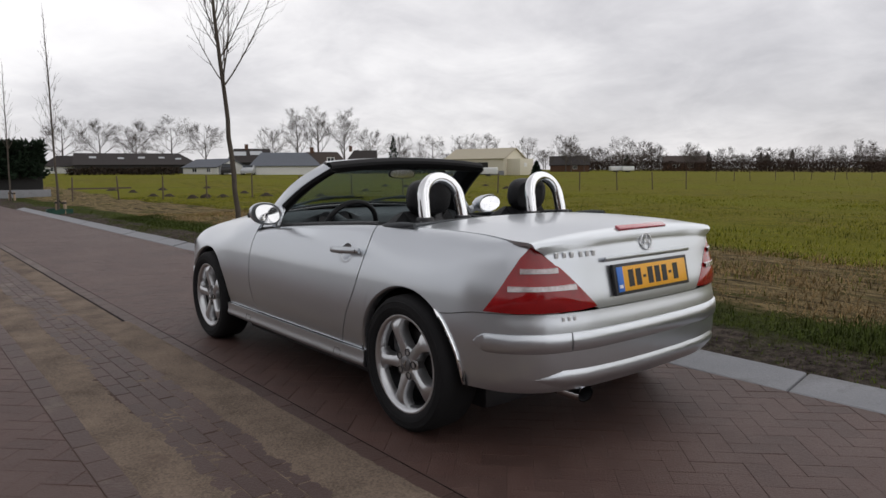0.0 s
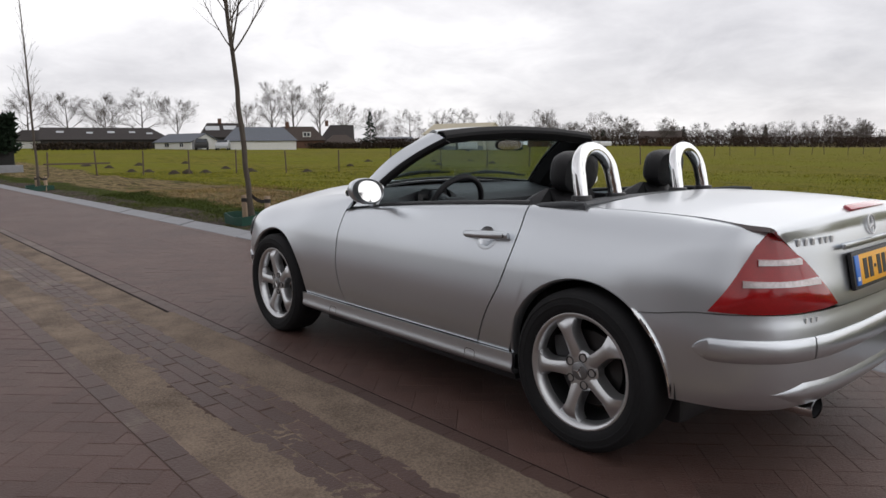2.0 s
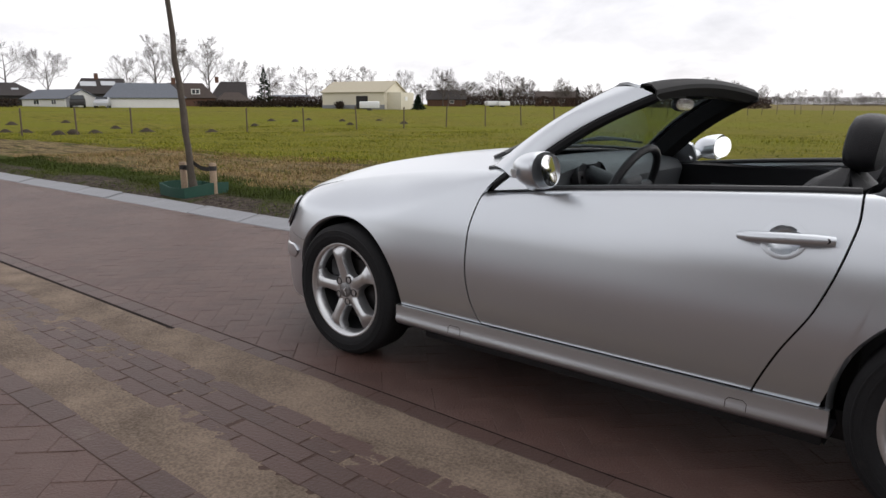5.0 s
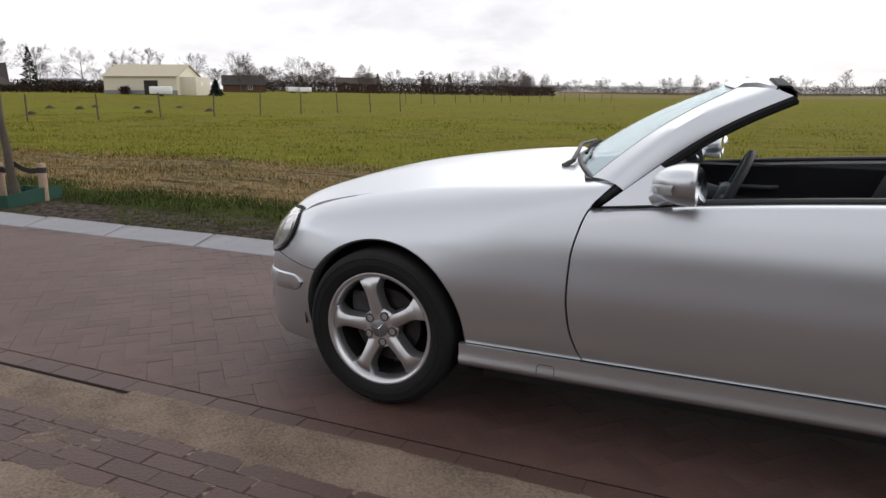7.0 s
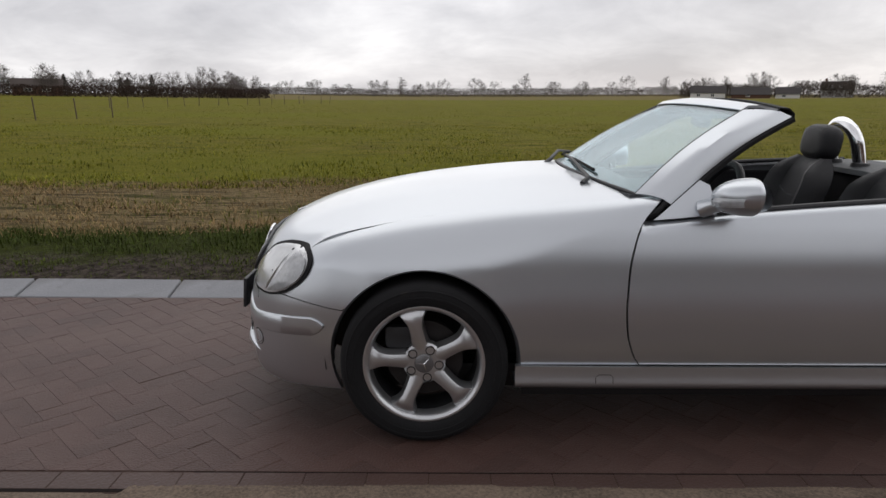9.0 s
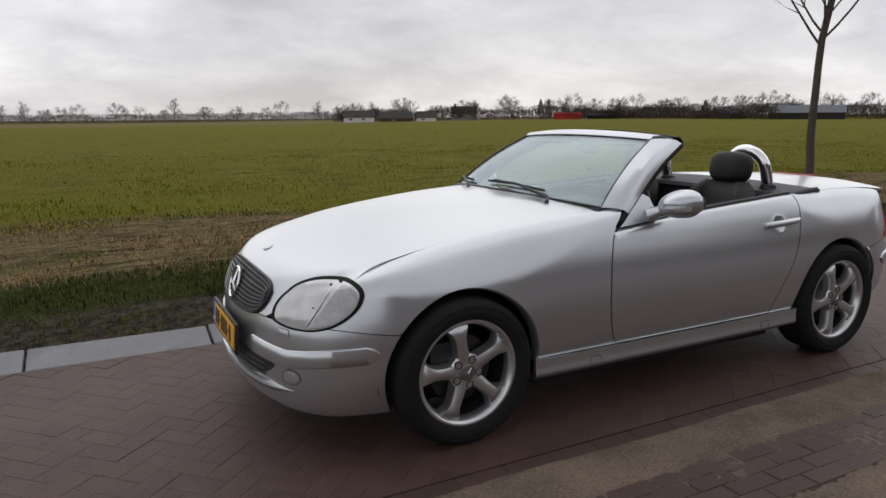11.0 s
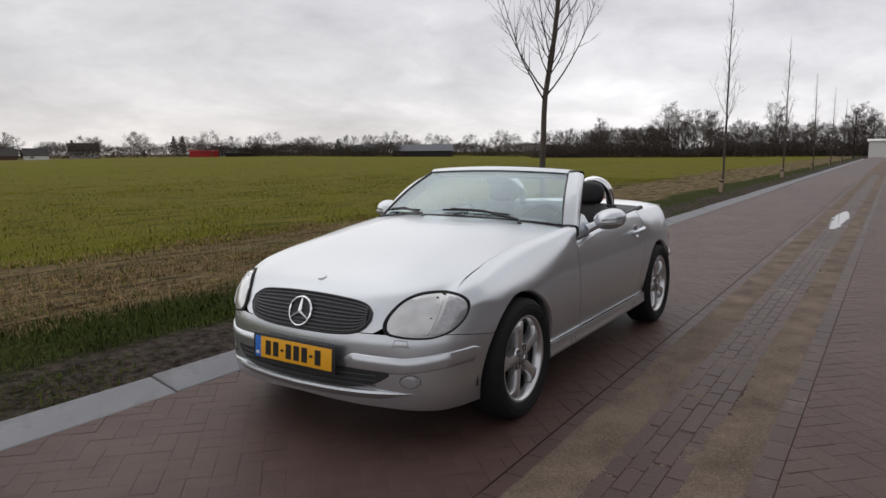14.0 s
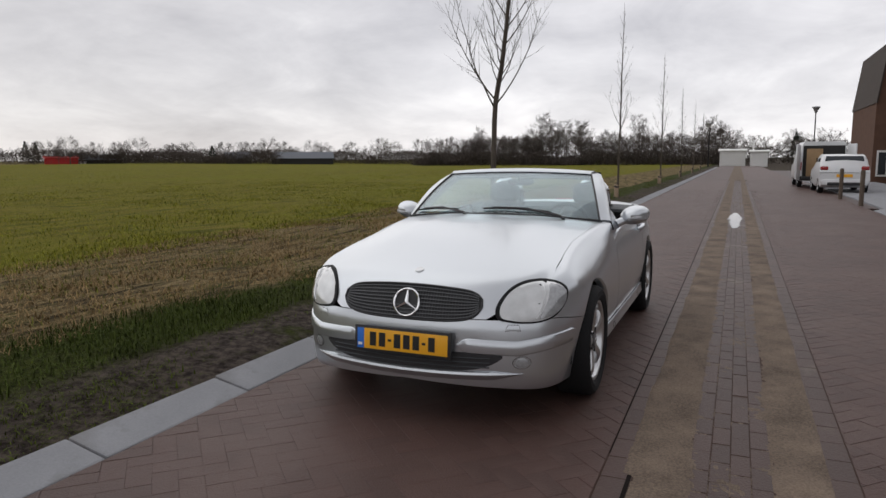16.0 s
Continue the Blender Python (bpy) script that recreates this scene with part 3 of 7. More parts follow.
# doors
along, share = np.meshgrid(np.linspace(0, 1, 110), np.linspace(0, 1, 60), indexing="ij")
zd = 0.309 + share * 0.5
for _ in range(12):
    xd = (door_front(zd) - GAP) * (1 - along) + (door_rear(zd) + GAP) * along
    zd = z_rows(0.309, xd, share)
rows = skin(u_of(xd), zd)
for S in (np.array(rows), mirrored(rows)):
    bm = bmesh.new()
    add_shell(bm, S, 0.02, (0, 0, 0.5))
    inside = lambda c: ((c.x + 0.685) / 0.062) ** 2 + ((c.z - 0.783) / 0.054) ** 2
    bmesh.ops.delete(bm, geom=[f for f in bm.faces if all(inside(v.co) < 0.93 for v in f.verts)], context="FACES")
    door = part("door", bm, M["silver"], car)
    sg = 1 if S[20, 20, 1] > 0 else -1
    # handle with its cup
    bm = bmesh.new()
    hp = [skin(u_of(x), z, o)[()] * np.array([1, sg, 1]) for x, z, o in ((-0.565, 0.785, 0.012), (-0.60, 0.788, 0.032), (-0.69, 0.793, 0.038), (-0.775, 0.797, 0.034), (-0.82, 0.797, 0.016))]
    add_tube(bm, hp, [0.012, 0.0165, 0.0175, 0.017, 0.0135], 12)
    part("door_handle", bm, M["silver"], door)
    bm = bmesh.new()
    th = np.linspace(0, 2 * math.pi, 29)[:-1]
    rings = []
    for r, o in ((1.04, 0.0006), (0.98, 0.0016), (0.78, 0.0012), (0.73, -0.005), (0.62, -0.016), (0.42, -0.026), (0.2, -0.030), (0.02, -0.031)):
        rings.append([skin(u_of(-0.685 + 0.062 * r * math.cos(t)), 0.783 + 0.054 * r * math.sin(t), o) * np.array([1, sg, 1]) for t in th])
    add_grid(bm, np.array(rings), close_v=True)
    bmesh.ops.recalc_face_normals(bm, faces=bm.faces)
    part("handle_cup", bm, M["silver"], door)
    bm = bmesh.new()
    add_tube(bm, [skin(u_of(-0.805), 0.797, o) * np.array([1, sg, 1]) for o in (0.03, 0.0365)], 0.008, 14)
    part("keyhole", bm, M["black_plastic"], door)
    # belt seal along the glass slot
    bm = bmesh.new()
    add_tube(bm, [np.array([x, sg * (float(skin(u_of(x), top_z(x) - 0.001)[1]) - 0.012), float(top_z(x)) + 0.006]) for x in np.linspace(0.33, -0.855, 18)], 0.011, 8)
    part("window_seal", bm, M["black_plastic"], door)
    bm = bmesh.new()
    add_tube(bm, [skin(u_of(x), 0.3135, 0.0025) * np.array([1, sg, 1]) for x in np.linspace(0.39, -0.62, 20)], 0.0012, 6)
    part("bottom_trim", bm, M["alloy"], door)
    # inner door card
    inner = [[np.array([x, sg * (float(skin(u_of(x), z)[1]) - 0.055 - dy), z + dz]) for z, dy, dz in ((0.30, 0, 0), (0.55, 0.01, 0), (0.62, 0.045, 0), (0.66, 0.045, 0), (0.70, 0.0, 0), (0.80, -0.005, 0), (0.88, -0.02, -0.02))] for x in np.linspace(0.38, -0.84, 16)]
    bm = bmesh.new()
    add_shell(bm, np.array(inner), 0.02, (0, sg * 2, 0.6))
    part("door_card", bm, M["leather"], door, "black inner door panel")
    bm = bmesh.new()
    add_tube(bm, [(x, sg * (float(skin(u_of(x), 0.74)[1]) - d), 0.755) for x, d in ((0.06, 0.058), (0.02, 0.085), (-0.16, 0.090), (-0.21, 0.058))], 0.011, 8)
    part("door_pull", bm, M["dash"], door)

# sills
prof = [(0.303, 0.0150), (0.285, 0.0160), (0.266, 0.0160), (0.252, 0.0140), (0.242, 0.0115), (0.233, 0.0115), (0.222, 0.018), (0.211, 0.034), (0.203, 0.085), (0.205, 0.16)]
P = np.array([[skin(u_of(x), 0.53) * np.array([1, 1, 0]) + np.array([0, -d, z + 0.008 * max(0, (abs(x) - 0.6))]) for z, d in prof] for x in np.linspace(-0.855, 0.862, 40)])
both_sides("sill", P, M["silver"], thick=0.02)
for sg in (1, -1):
    bm = bmesh.new()
    add_tube(bm, [skin(u_of(x), 0.3045, 0.0) * np.array([1, sg, 1]) for x in np.linspace(-0.842, 0.842, 24)], 0.0032, 6)
    part("sill_seam", bm, M["seal"], car)
    for x in (0.53, -0.60):  # covers of the jacking points
        bm = bmesh.new()
        add_tube(bm, [skin(u_of(x + dx), 0.53)[()] * np.array([1, sg, 0]) + np.array([0, sg * (0.0006 - d), z]) for dx, z, d in ((-0.032, 0.238, 0.0112), (-0.032, 0.262, 0.0156), (-0.022, 0.272, 0.0158), (0.022, 0.272, 0.0158), (0.032, 0.262, 0.0156), (0.032, 0.238, 0.0112))], 0.0012, 5)
        part("jacking_cover", bm, M["disc"], car)


def full_width(fn, n_u, n_v):
    """A panel across the nose or tail. fn(a, v) with a from 0 at the arch to 1 in the middle."""
    half = np.array([[fn(a, v) for v in np.linspace(0, 1, n_v)] for a in np.linspace(0, 1, n_u)])
    return np.concatenate([half, mirrored(half)[::-1][1:]], 0)


def rear_bumper_fn(a, v):
    z = 0.25
    low = 0.292 - 0.010 * a
    x_arch = -1.2 - ARCH_R
    zt = float(bump_rear_top(-1.95 if a > 0.5 else x_arch))
    for _ in range(6):
        z = low + (zt - low) * v
        xa = -1.2 - math.sqrt(max(ARCH_R**2 - (z - ARCH_Z) ** 2, 0.0004)) - 0.0
        u = float(u_of(xa)) * (1 - a)
        zt = float(bump_rear_top(np.interp(u, _u, _px)))
    return skin(u, z)


bm = bmesh.new()
add_shell(bm, full_width(rear_bumper_fn, 46, 26), 0.02, (0, 0, 0.5))
rear_bumper = part("rear_bumper", bm, M["silver"], car)


def front_bumper_fn(a, v):
    zt = 0.52
    for _ in range(6):
        low = float(np.interp(a, [0, 0.25, 0.5, 1], [0.180, 0.184, 0.208, 0.228]))
        z = low + (zt - low) * v
        xa = 1.2 + math.sqrt(max(ARCH_R**2 - (z - ARCH_Z) ** 2, 0.0004))
        ua = float(u_of(xa))
        u = ua + (U_END - ua) * a
        zt = float(bump_front_top(np.interp(u, _u, _px)))
    return skin(u, z)


bm = bmesh.new()
add_shell(bm, full_width(front_bumper_fn, 50, 34), 0.02, (0, 0, 0.5))
front_bumper = part("front_bumper", bm, M["silver"], car)

# bonnet
WING = True
bonnet_mid = spline([0.50, 0.67, 0.83, 1.09, 1.36, 1.63, 1.79, 1.90, 1.96], [0.972, 0.964, 0.955, 0.930, 0.890, 0.822, 0.766, 0.722, 0.700])
nose_z = np.linspace(0.54, 0.86, 33)
nose_u = np.linspace(4.0, U_END, 240)
nose_rows = [skin(nose_u, np.full(240, z)) for z in nose_z]


def nose_profile(y):
    """How far forward the nose reaches at each height of nose_z, at a distance y from the middle."""
    return np.array([np.interp(y, r[::-1, 1], r[::-1, 0]) for r in nose_rows])


P = []
for q in np.linspace(-1, 1, 61):
    stop = float(np.interp(abs(q), [0, 0.60, 0.66, 0.74, 0.82, 0.9, 1.0], [0.553, 0.553, 0.575, 0.64, 0.675, 0.69, 0.70]))
    nose = nose_profile(abs(q) * 0.69)
    back = 0.60 - 0.17 * q * q
    pts = []
    for x in np.linspace(back, 1.98, 160):
        edge = skin(u_of(x), float(top_z(x)) - 0.0004)
        ye, ze = float(edge[1]) - 0.0045, float(edge[2]) - 0.0005
        wf = min(max((x - 1.5) / 0.25, 0), 1)
        wf = wf * wf * (3 - 2 * wf)
        ye = ye * (1 - wf) + 0.69 * wf
        zc = float(bonnet_mid(x))
        z = zc - (zc - ze) * abs(q) ** 2.3
        z += 0.006 * math.exp(-(((abs(q * ye) - 0.40 + 0.06 * (1.9 - x)) / 0.10) ** 2)) * min(1, max(0, 1.95 - x) / 0.3) * min(1, (x - 0.45) / 0.3)
        if x > 1.6 and z > float(np.interp(x, nose[::-1], nose_z[::-1])):
            break
        pts.append((x, q * ye, z))
    for z in np.linspace(pts[-1][2] - 0.006, min(stop, pts[-1][2] - 0.02), 60):
        xn = float(np.interp(z, nose_z, nose))
        if z < pts[-1][2] and xn > pts[-1][0] - 0.002:
            pts.append((xn, q * 0.69, z))
    pts = np.array(pts)
    run = np.concatenate([[0], np.cumsum(np.linalg.norm(np.diff(pts, axis=0), axis=1))])
    s_ = np.linspace(0, run[-1], 400)
    fine_ = np.stack([np.interp(s_, run, pts[:, k]) for k in range(3)], 1)
    win = max(3, int(0.055 / run[-1] * 400))
    for _ in range(2):  # rounds the edge of the nose
        pad = np.concatenate([2 * fine_[0] - fine_[win:0:-1], fine_, 2 * fine_[-1] - fine_[-2:-win - 2:-1]])
        fine_ = np.stack([np.convolve(pad[:, k], np.ones(2 * win + 1) / (2 * win + 1), "valid") for k in range(3)], 1)
    t_ = np.concatenate([np.linspace(0, 0.72, 30)[:-1], np.linspace(0.72, 1, 34)])
    P.append([[np.interp(v * run[-1], s_, fine_[:, k]) for k in range(3)] for v in t_])
bm = bmesh.new()
add_shell(bm, np.array(P), 0.016, (1, 0, 0))
bonnet = part("bonnet", bm, M["silver"], car)
bm = bmesh.new()
zb = float(bonnet_mid(1.80))
add_tube(bm, [(1.799, 0, zb - 0.006), (1.803, 0, zb + 0.0015), (1.8035, 0, zb + 0.003)], [0.024, 0.024, 0.020], 24)
part("bonnet_badge", bm, M["alloy"], bonnet)

WING = False
# boot lid: top, lip and tail face in one sweep
lid_y = spline([-1.90, -1.82, -1.6, -1.3, -1.13], [0.585, 0.645, 0.700, 0.735, 0.742])
face_y = spline([0.615, 0.64, 0.70, 0.80, 0.88, 0.93], [0.355, 0.415, 0.465, 0.540, 0.605, 0.635])
zs_face = np.linspace(0.878, 0.617, 16)
P = []
for q in np.linspace(-1, 1, 49):
    row = []
    for x in np.linspace(-1.13, -1.80, 24):
        we = min(max((x + 1.80) / 0.10, 0), 1)
        y = q * (float(lid_y(x)) * (1 - we) + (float(skin(u_of(x), float(top_z(x)) - 0.0004)[1]) + 0.001) * we)
        zc = float(np.interp(x, [-1.80, -1.6, -1.35, -1.13], [0.938, 0.950, 0.958, 0.956]))
        ze = float(top_z(x)) + 0.003 * (1 - we) + 0.0005
        row.append((x, y, zc - (zc - ze) * abs(q) ** 2.4))
    for k, (x, z) in enumerate(((-1.838, 0.937), (-1.866, 0.931), (-1.884, 0.919), (-1.893, 0.901))):
        sag = (0.040, 0.038, 0.033, 0.027)[k] * abs(q) ** 2.6
        row.append((x + (0.026, 0.044, 0.056, 0.061)[k] * abs(q) ** 3, q * (0.655 - 0.004 * k), z - sag))
    for z in zs_face:
        y = q * float(face_y(min(z, 0.93)))
        zz = z - (0.030 * abs(q) ** 2.6) * max(0, (z - 0.75) / 0.15)
        u = float(np.interp(abs(y), _py[:400], _u[:400]))
        s = skin(u, zz)
        row.append((float(s[0]) - 0.004, y, zz))
    P.append(row)
bm = bmesh.new()
add_shell(bm, np.array(P), 0.016, (-1.4, 0, 0.5))
boot = part("boot_lid", bm, M["silver"], car)


def patch(name, outline, mat, parent, out=0.004, dome=0.004, rings=7, side=1, label="", closed_smooth=True):
    """A lens or trim laid on the body's skin. outline: points (u, z) round it."""
    o = np.array(outline, float)
    if closed_smooth:
        oo = np.vstack([o[-2:], o, o[:3]])
        t = np.linspace(0, len(o), len(o) * 6, endpoint=False)
        i = np.floor(t).astype(int)
        f = (t - i)[:, None]
        p0, p1, p2, p3 = oo[i + 1], oo[i + 2], oo[i + 3], oo[i + 4]
        o = 0.5 * (2 * p1 + (p2 - p0) * f + (2 * p0 - 5 * p1 + 4 * p2 - p3) * f**2 + (3 * p1 - p0 - 3 * p2 + p3) * f**3)
    c = o.mean(0)
    G = []
    G.append(skin(o[:, 0], o[:, 1], -0.01))
    for r in np.linspace(1, 0.03, rings):
        p = c + (o - c) * r
        G.append(skin(p[:, 0], p[:, 1], out + dome * (1 - r * r)))
    G = np.array(G)
    if side < 0:
        G = mirrored(G)
    bm = bmesh.new()
    add_grid(bm, G, close_v=True)
    bmesh.ops.recalc_face_normals(bm, faces=bm.faces)
    return part(name, bm, mat, parent, label, angle=50)


def ux(x):
    return float(u_of(x))


def uy_front(y):
    return float(np.interp(-y, -_py[800:], _u[800:]))


def uy_rear(y):
    return float(np.interp(y, _py[:400], _u[:400]))

# lamps, grille and trim
HEAD = [(4.645, 0.560), (4.645, 0.620), (4.575, 0.690), (4.46, 0.725), (4.32, 0.733), (4.225, 0.722), (4.182, 0.690), (4.195, 0.640), (4.24, 0.595), (4.31, 0.556), (4.40, 0.535), (4.49, 0.533), (4.58, 0.541)]
BLINK = [(4.288, 0.722), (4.222, 0.714), (4.190, 0.688), (4.203, 0.640), (4.248, 0.597), (4.318, 0.559), (4.40, 0.542), (4.432, 0.548), (4.365, 0.63)]


HEAD, BLINK = [[(4.645 - (4.645 - u) * 0.95, z) for u, z in o] for o in (HEAD, BLINK)]


def swell(o, k):
    o = np.array(o)
    return o.mean(0) + (o - o.mean(0)) * k


for sg in (1, -1):
    seal = patch("headlamp", swell(HEAD, 1.0), M["seal"], car, 0.0075, 0.002, side=sg, label="clear oval headlamp with black seal")
    patch("lens", swell(HEAD, 0.905), M["lamp_glass"], seal, 0.0095, 0.010, side=sg)
    patch("indicator_lens", swell(BLINK, 0.84), M["lamp_inner"], seal, 0.0185, 0.003, side=sg)
    bm = bmesh.new()
    add_tube(bm, [skin(4.645 - (4.645 - u) * 0.95, z, o) * np.array([1, sg, 1]) for u, z, o in ((4.318, 0.713, 0.012), (4.345, 0.68, 0.0195), (4.375, 0.63, 0.0215), (4.41, 0.58, 0.0195), (4.432, 0.556, 0.012))], 0.0035, 6)
    part("divider", bm, M["alloy"], seal)
    TAIL = [(0.672, 0.890), (0.61, 0.850), (0.506, 0.757), (0.374, 0.628), (0.46, 0.622), (0.60, 0.619), (0.75, 0.619), (0.890, 0.623), (0.840, 0.690), (0.787, 0.767), (0.735, 0.836)]
    dense = [tuple(np.array(a) * (1 - f) + np.array(b) * f) for a, b in zip(TAIL, TAIL[1:] + TAIL[:1]) for f in (0, 0.25, 0.5, 0.75)]
    tail = patch("tail_lamp", dense, M["tail_red"], car, 0.007, 0.010, side=sg, label="red triangular tail lamp with clear stripes", closed_smooth=False, rings=9)
    for z0, z1, ua, ub, ta, tb in ((0.772, 0.797, 0.735, 0.565, 0.0, 0.012), (0.703, 0.729, 0.785, 0.485, -0.006, 0.006)):
        bm = bmesh.new()
        us = np.linspace(ua, ub, 12)
        G = []
        for k, vv in enumerate((0, 0.15, 0.5, 0.85, 1)):
            G.append([skin(u, z0 + (z1 - z0) * vv, 0.0195 if 0 < k < 4 else 0.006) for u in us])
        G = np.array(G)
        add_grid(bm, G if sg > 0 else mirrored(G))
        bmesh.ops.recalc_face_normals(bm, faces=bm.faces)
        part("clear_stripe", bm, M["tail_clear"], tail)
    # rubbing strips at the corners
    for nm, u0, u1, z0, z1 in (("front_rub_strip", 4.150, 4.845, 0.412, 0.484), ("rear_rub_strip", 0.520, 0.930, 0.458, 0.536)):
        G = []
        for u in np.linspace(u0, u1, 40):
            e = min(1, math.sqrt(max(min((u - u0), (u1 - u) if nm[0] == "f" else 1) / 0.05, 0.02)))
            if nm[0] == "r":
                e = min(1, math.sqrt(max((u1 - u) / 0.05, 0.02)))
            mid, half = (z0 + z1) / 2, (z1 - z0) / 2 * e
            if nm[0] == "f":
                mid, half = float(np.interp(u, [4.15, 4.37, 4.54, 4.85], [0.446, 0.428, 0.410, 0.424])), 0.037 * e
            G.append([skin(u, mid + half * a, o) for a, o in ((-1, -0.003), (-0.98, 0.003), (-0.86, 0.0075), (0, 0.0105), (0.86, 0.0075), (0.98, 0.003), (1, -0.003))])
        G = np.array(G)
        bm = bmesh.new()
        add_grid(bm, G if sg > 0 else mirrored(G))
        bmesh.ops.recalc_face_normals(bm, faces=bm.faces)
        strip = part(nm, bm, M["silver"], car)
        # Slightly larger black backing: its edges imitate a shaded groove round the strip.
        G = np.array([[g[0] + (g[0] - g[6]) * 0.045, (g[0] + g[6]) / 2 + (g[3] - (g[0] + g[6]) / 2) * 0.30, g[6] + (g[6] - g[0]) * 0.045] for g in G])
        bm = bmesh.new()
        add_grid(bm, G if sg > 0 else mirrored(G))
        bmesh.ops.recalc_face_normals(bm, faces=bm.faces)
        part("strip_seal", bm, M["black_plastic"], strip)
    # fog lamp
    ring = [(4.520 + 0.046 * math.cos(t), 0.338 + 0.030 * math.sin(t)) for t in np.linspace(0, 2 * math.pi, 13)[:-1]]
    fog = patch("fog_lamp", swell(ring, 1.06), M["seal"], front_bumper, 0.0012, 0.0, side=sg)
    patch("fog_bezel", swell(ring, 0.98), M["silver"], fog, 0.002, 0.0, side=sg)
    patch("fog_lens", swell(ring, 0.80), M["lamp_inner"], fog, 0.0028, 0.002, side=sg)
    wash_seal = [(4.6065, 0.4955), (4.5895, 0.529), (4.5335, 0.527), (4.525, 0.4955)]
    patch("washer_seam", wash_seal, M["seal"], front_bumper, 0.0012, 0.0, side=sg, closed_smooth=False)
    wash = [(4.605, 0.497), (4.588, 0.527), (4.535, 0.525), (4.527, 0.497)]
    patch("washer_cover", wash, M["silver"], front_bumper, 0.003, 0.001, side=sg, closed_smooth=False)
    # bright trim behind the rear wheel
    bm = bmesh.new()
    pts = []
    for t in np.linspace(radians(128), radians(182), 14):
        x, z = -1.2 + (ARCH_R + 0.004) * math.cos(t), ARCH_Z + (ARCH_R + 0.004) * math.sin(t)
        pts.append(skin(u_of(x), z, 0.004) * np.array([1, sg, 1]))
    add_tube(bm, pts, [0.003] + [0.008] * 12 + [0.003], 8)
    part("arch_trim", bm, M["chrome"], rear_bumper)
    # rolled arch lips
    for cx, z_end in ((1.2, 0.25), (-1.2, 0.25)):
        bm = bmesh.new()
        G = []
        for t in np.linspace(-0.05, math.pi + 0.05, 44):
            row = []
            for r, dy in ((ARCH_R + 0.001, -0.001), (ARCH_R - 0.008, -0.010), (ARCH_R - 0.012, -0.045)):
                x, z = cx + r * math.cos(t), ARCH_Z + r * math.sin(t)
                s = skin(u_of(cx + ARCH_R * math.cos(t)), max(z, 0.2))
                row.append((x, sg * (float(s[1]) + dy), z))
            G.append(row)
        add_grid(bm, np.array(G))
        bmesh.ops.recalc_face_normals(bm, faces=bm.faces)
        part("arch_lip", bm, M["silver"], car)
        bm = bmesh.new()
        G = [[(cx + (ARCH_R + 0.02) * math.cos(t), sg * y, ARCH_Z + (ARCH_R + 0.02) * math.sin(t)) for y in (0.775 if cx > 0 else 0.79, 0.70, 0.50)] for t in np.linspace(-0.12 if cx > 0 else -0.35, math.pi + (0.35 if cx > 0 else 0.05), 30)]
        add_grid(bm, np.array(G))
        add_grid(bm, np.array([[p[2] for p in G], [(cx, sg * 0.50, 0.16)] * len(G)]))
        part("wheel_housing", bm, M["black_plastic"], car)

# middle of the rear strip
G = np.array([[skin(abs(u), 0.497 + 0.039 * a, o) * np.array([1, 1 if u >= 0 else -1, 1]) for a, o in ((-1, -0.003), (-0.98, 0.003), (-0.86, 0.0075), (0, 0.0105), (0.86, 0.0075), (0.98, 0.003), (1, -0.003))] for u in np.linspace(-0.514, 0.514, 41)])
bm = bmesh.new()
add_grid(bm, G)
bmesh.ops.recalc_face_normals(bm, faces=bm.faces)
part("rear_rub_strip", bm, M["silver"], car)


def nose_band(name, half, lo, hi, mat, parent, out, n=49, m=9, label=""):
    """A band across the nose between two heights given over the width."""
    G = []
    for y in np.linspace(-half, half, n):
        u = uy_front(abs(y))
        a, b = lo(abs(y)), hi(abs(y))
        G.append([skin(u, a + (b - a) * v, out) * np.array([1, 1 if y >= 0 else -1, 1]) for v in np.linspace(0, 1, m)])
    bm = bmesh.new()
    add_grid(bm, np.array(G))
    bmesh.ops.recalc_face_normals(bm, faces=bm.faces)
    return part(name, bm, mat, parent, label)


g_lo = lambda y: 0.537 + 0.030 * (y / 0.40) ** 4 + 0.045 * (y / 0.40) ** 14
g_hi = lambda y: 0.702 - 0.026 * (y / 0.40) ** 2 - 0.030 * (y / 0.40) ** 14
grille = nose_band("grille", 0.40, g_lo, g_hi, M["black_plastic"], car, 0.003, label="black radiator grille with fine horizontal bars")
M["grille_bar"] = material("grille_grey", (0.10, 0.103, 0.108), 0.38, 0.6, vary=0.05)
for k in range(9):
    v = (k + 0.7) / 9.4
    pts = []
    for y in np.linspace(-0.385, 0.385, 45):
        u, a, b = uy_front(abs(y)), g_lo(abs(y)), g_hi(abs(y))
        pts.append(skin(u, a + (b - a) * v, 0.009) * np.array([1, 1 if y >= 0 else -1, 1]))
    bm = bmesh.new()
    add_tube(bm, pts, 0.0042, 6)
    part("grille_bar", bm, M["grille_bar"], grille)
bm = bmesh.new()
for y in np.arange(-0.372, 0.373, 0.0155):
    u, a, b = uy_front(abs(y)), g_lo(abs(y)), g_hi(abs(y))
    add_tube(bm, [skin(u, a + (b - a) * v, 0.006) * np.array([1, 1 if y >= 0 else -1, 1]) for v in (0.04, 0.35, 0.65, 0.96)], 0.0018, 4, caps=False)
part("grille_mesh", bm, M["grille_bar"], grille)
rim = []
for y in np.linspace(-0.40, 0.40, 40):
    rim.append((y, g_lo(abs(y))))
for y in np.linspace(0.40, -0.40, 40):
    rim.append((y, g_hi(abs(y))))
bm = bmesh.new()
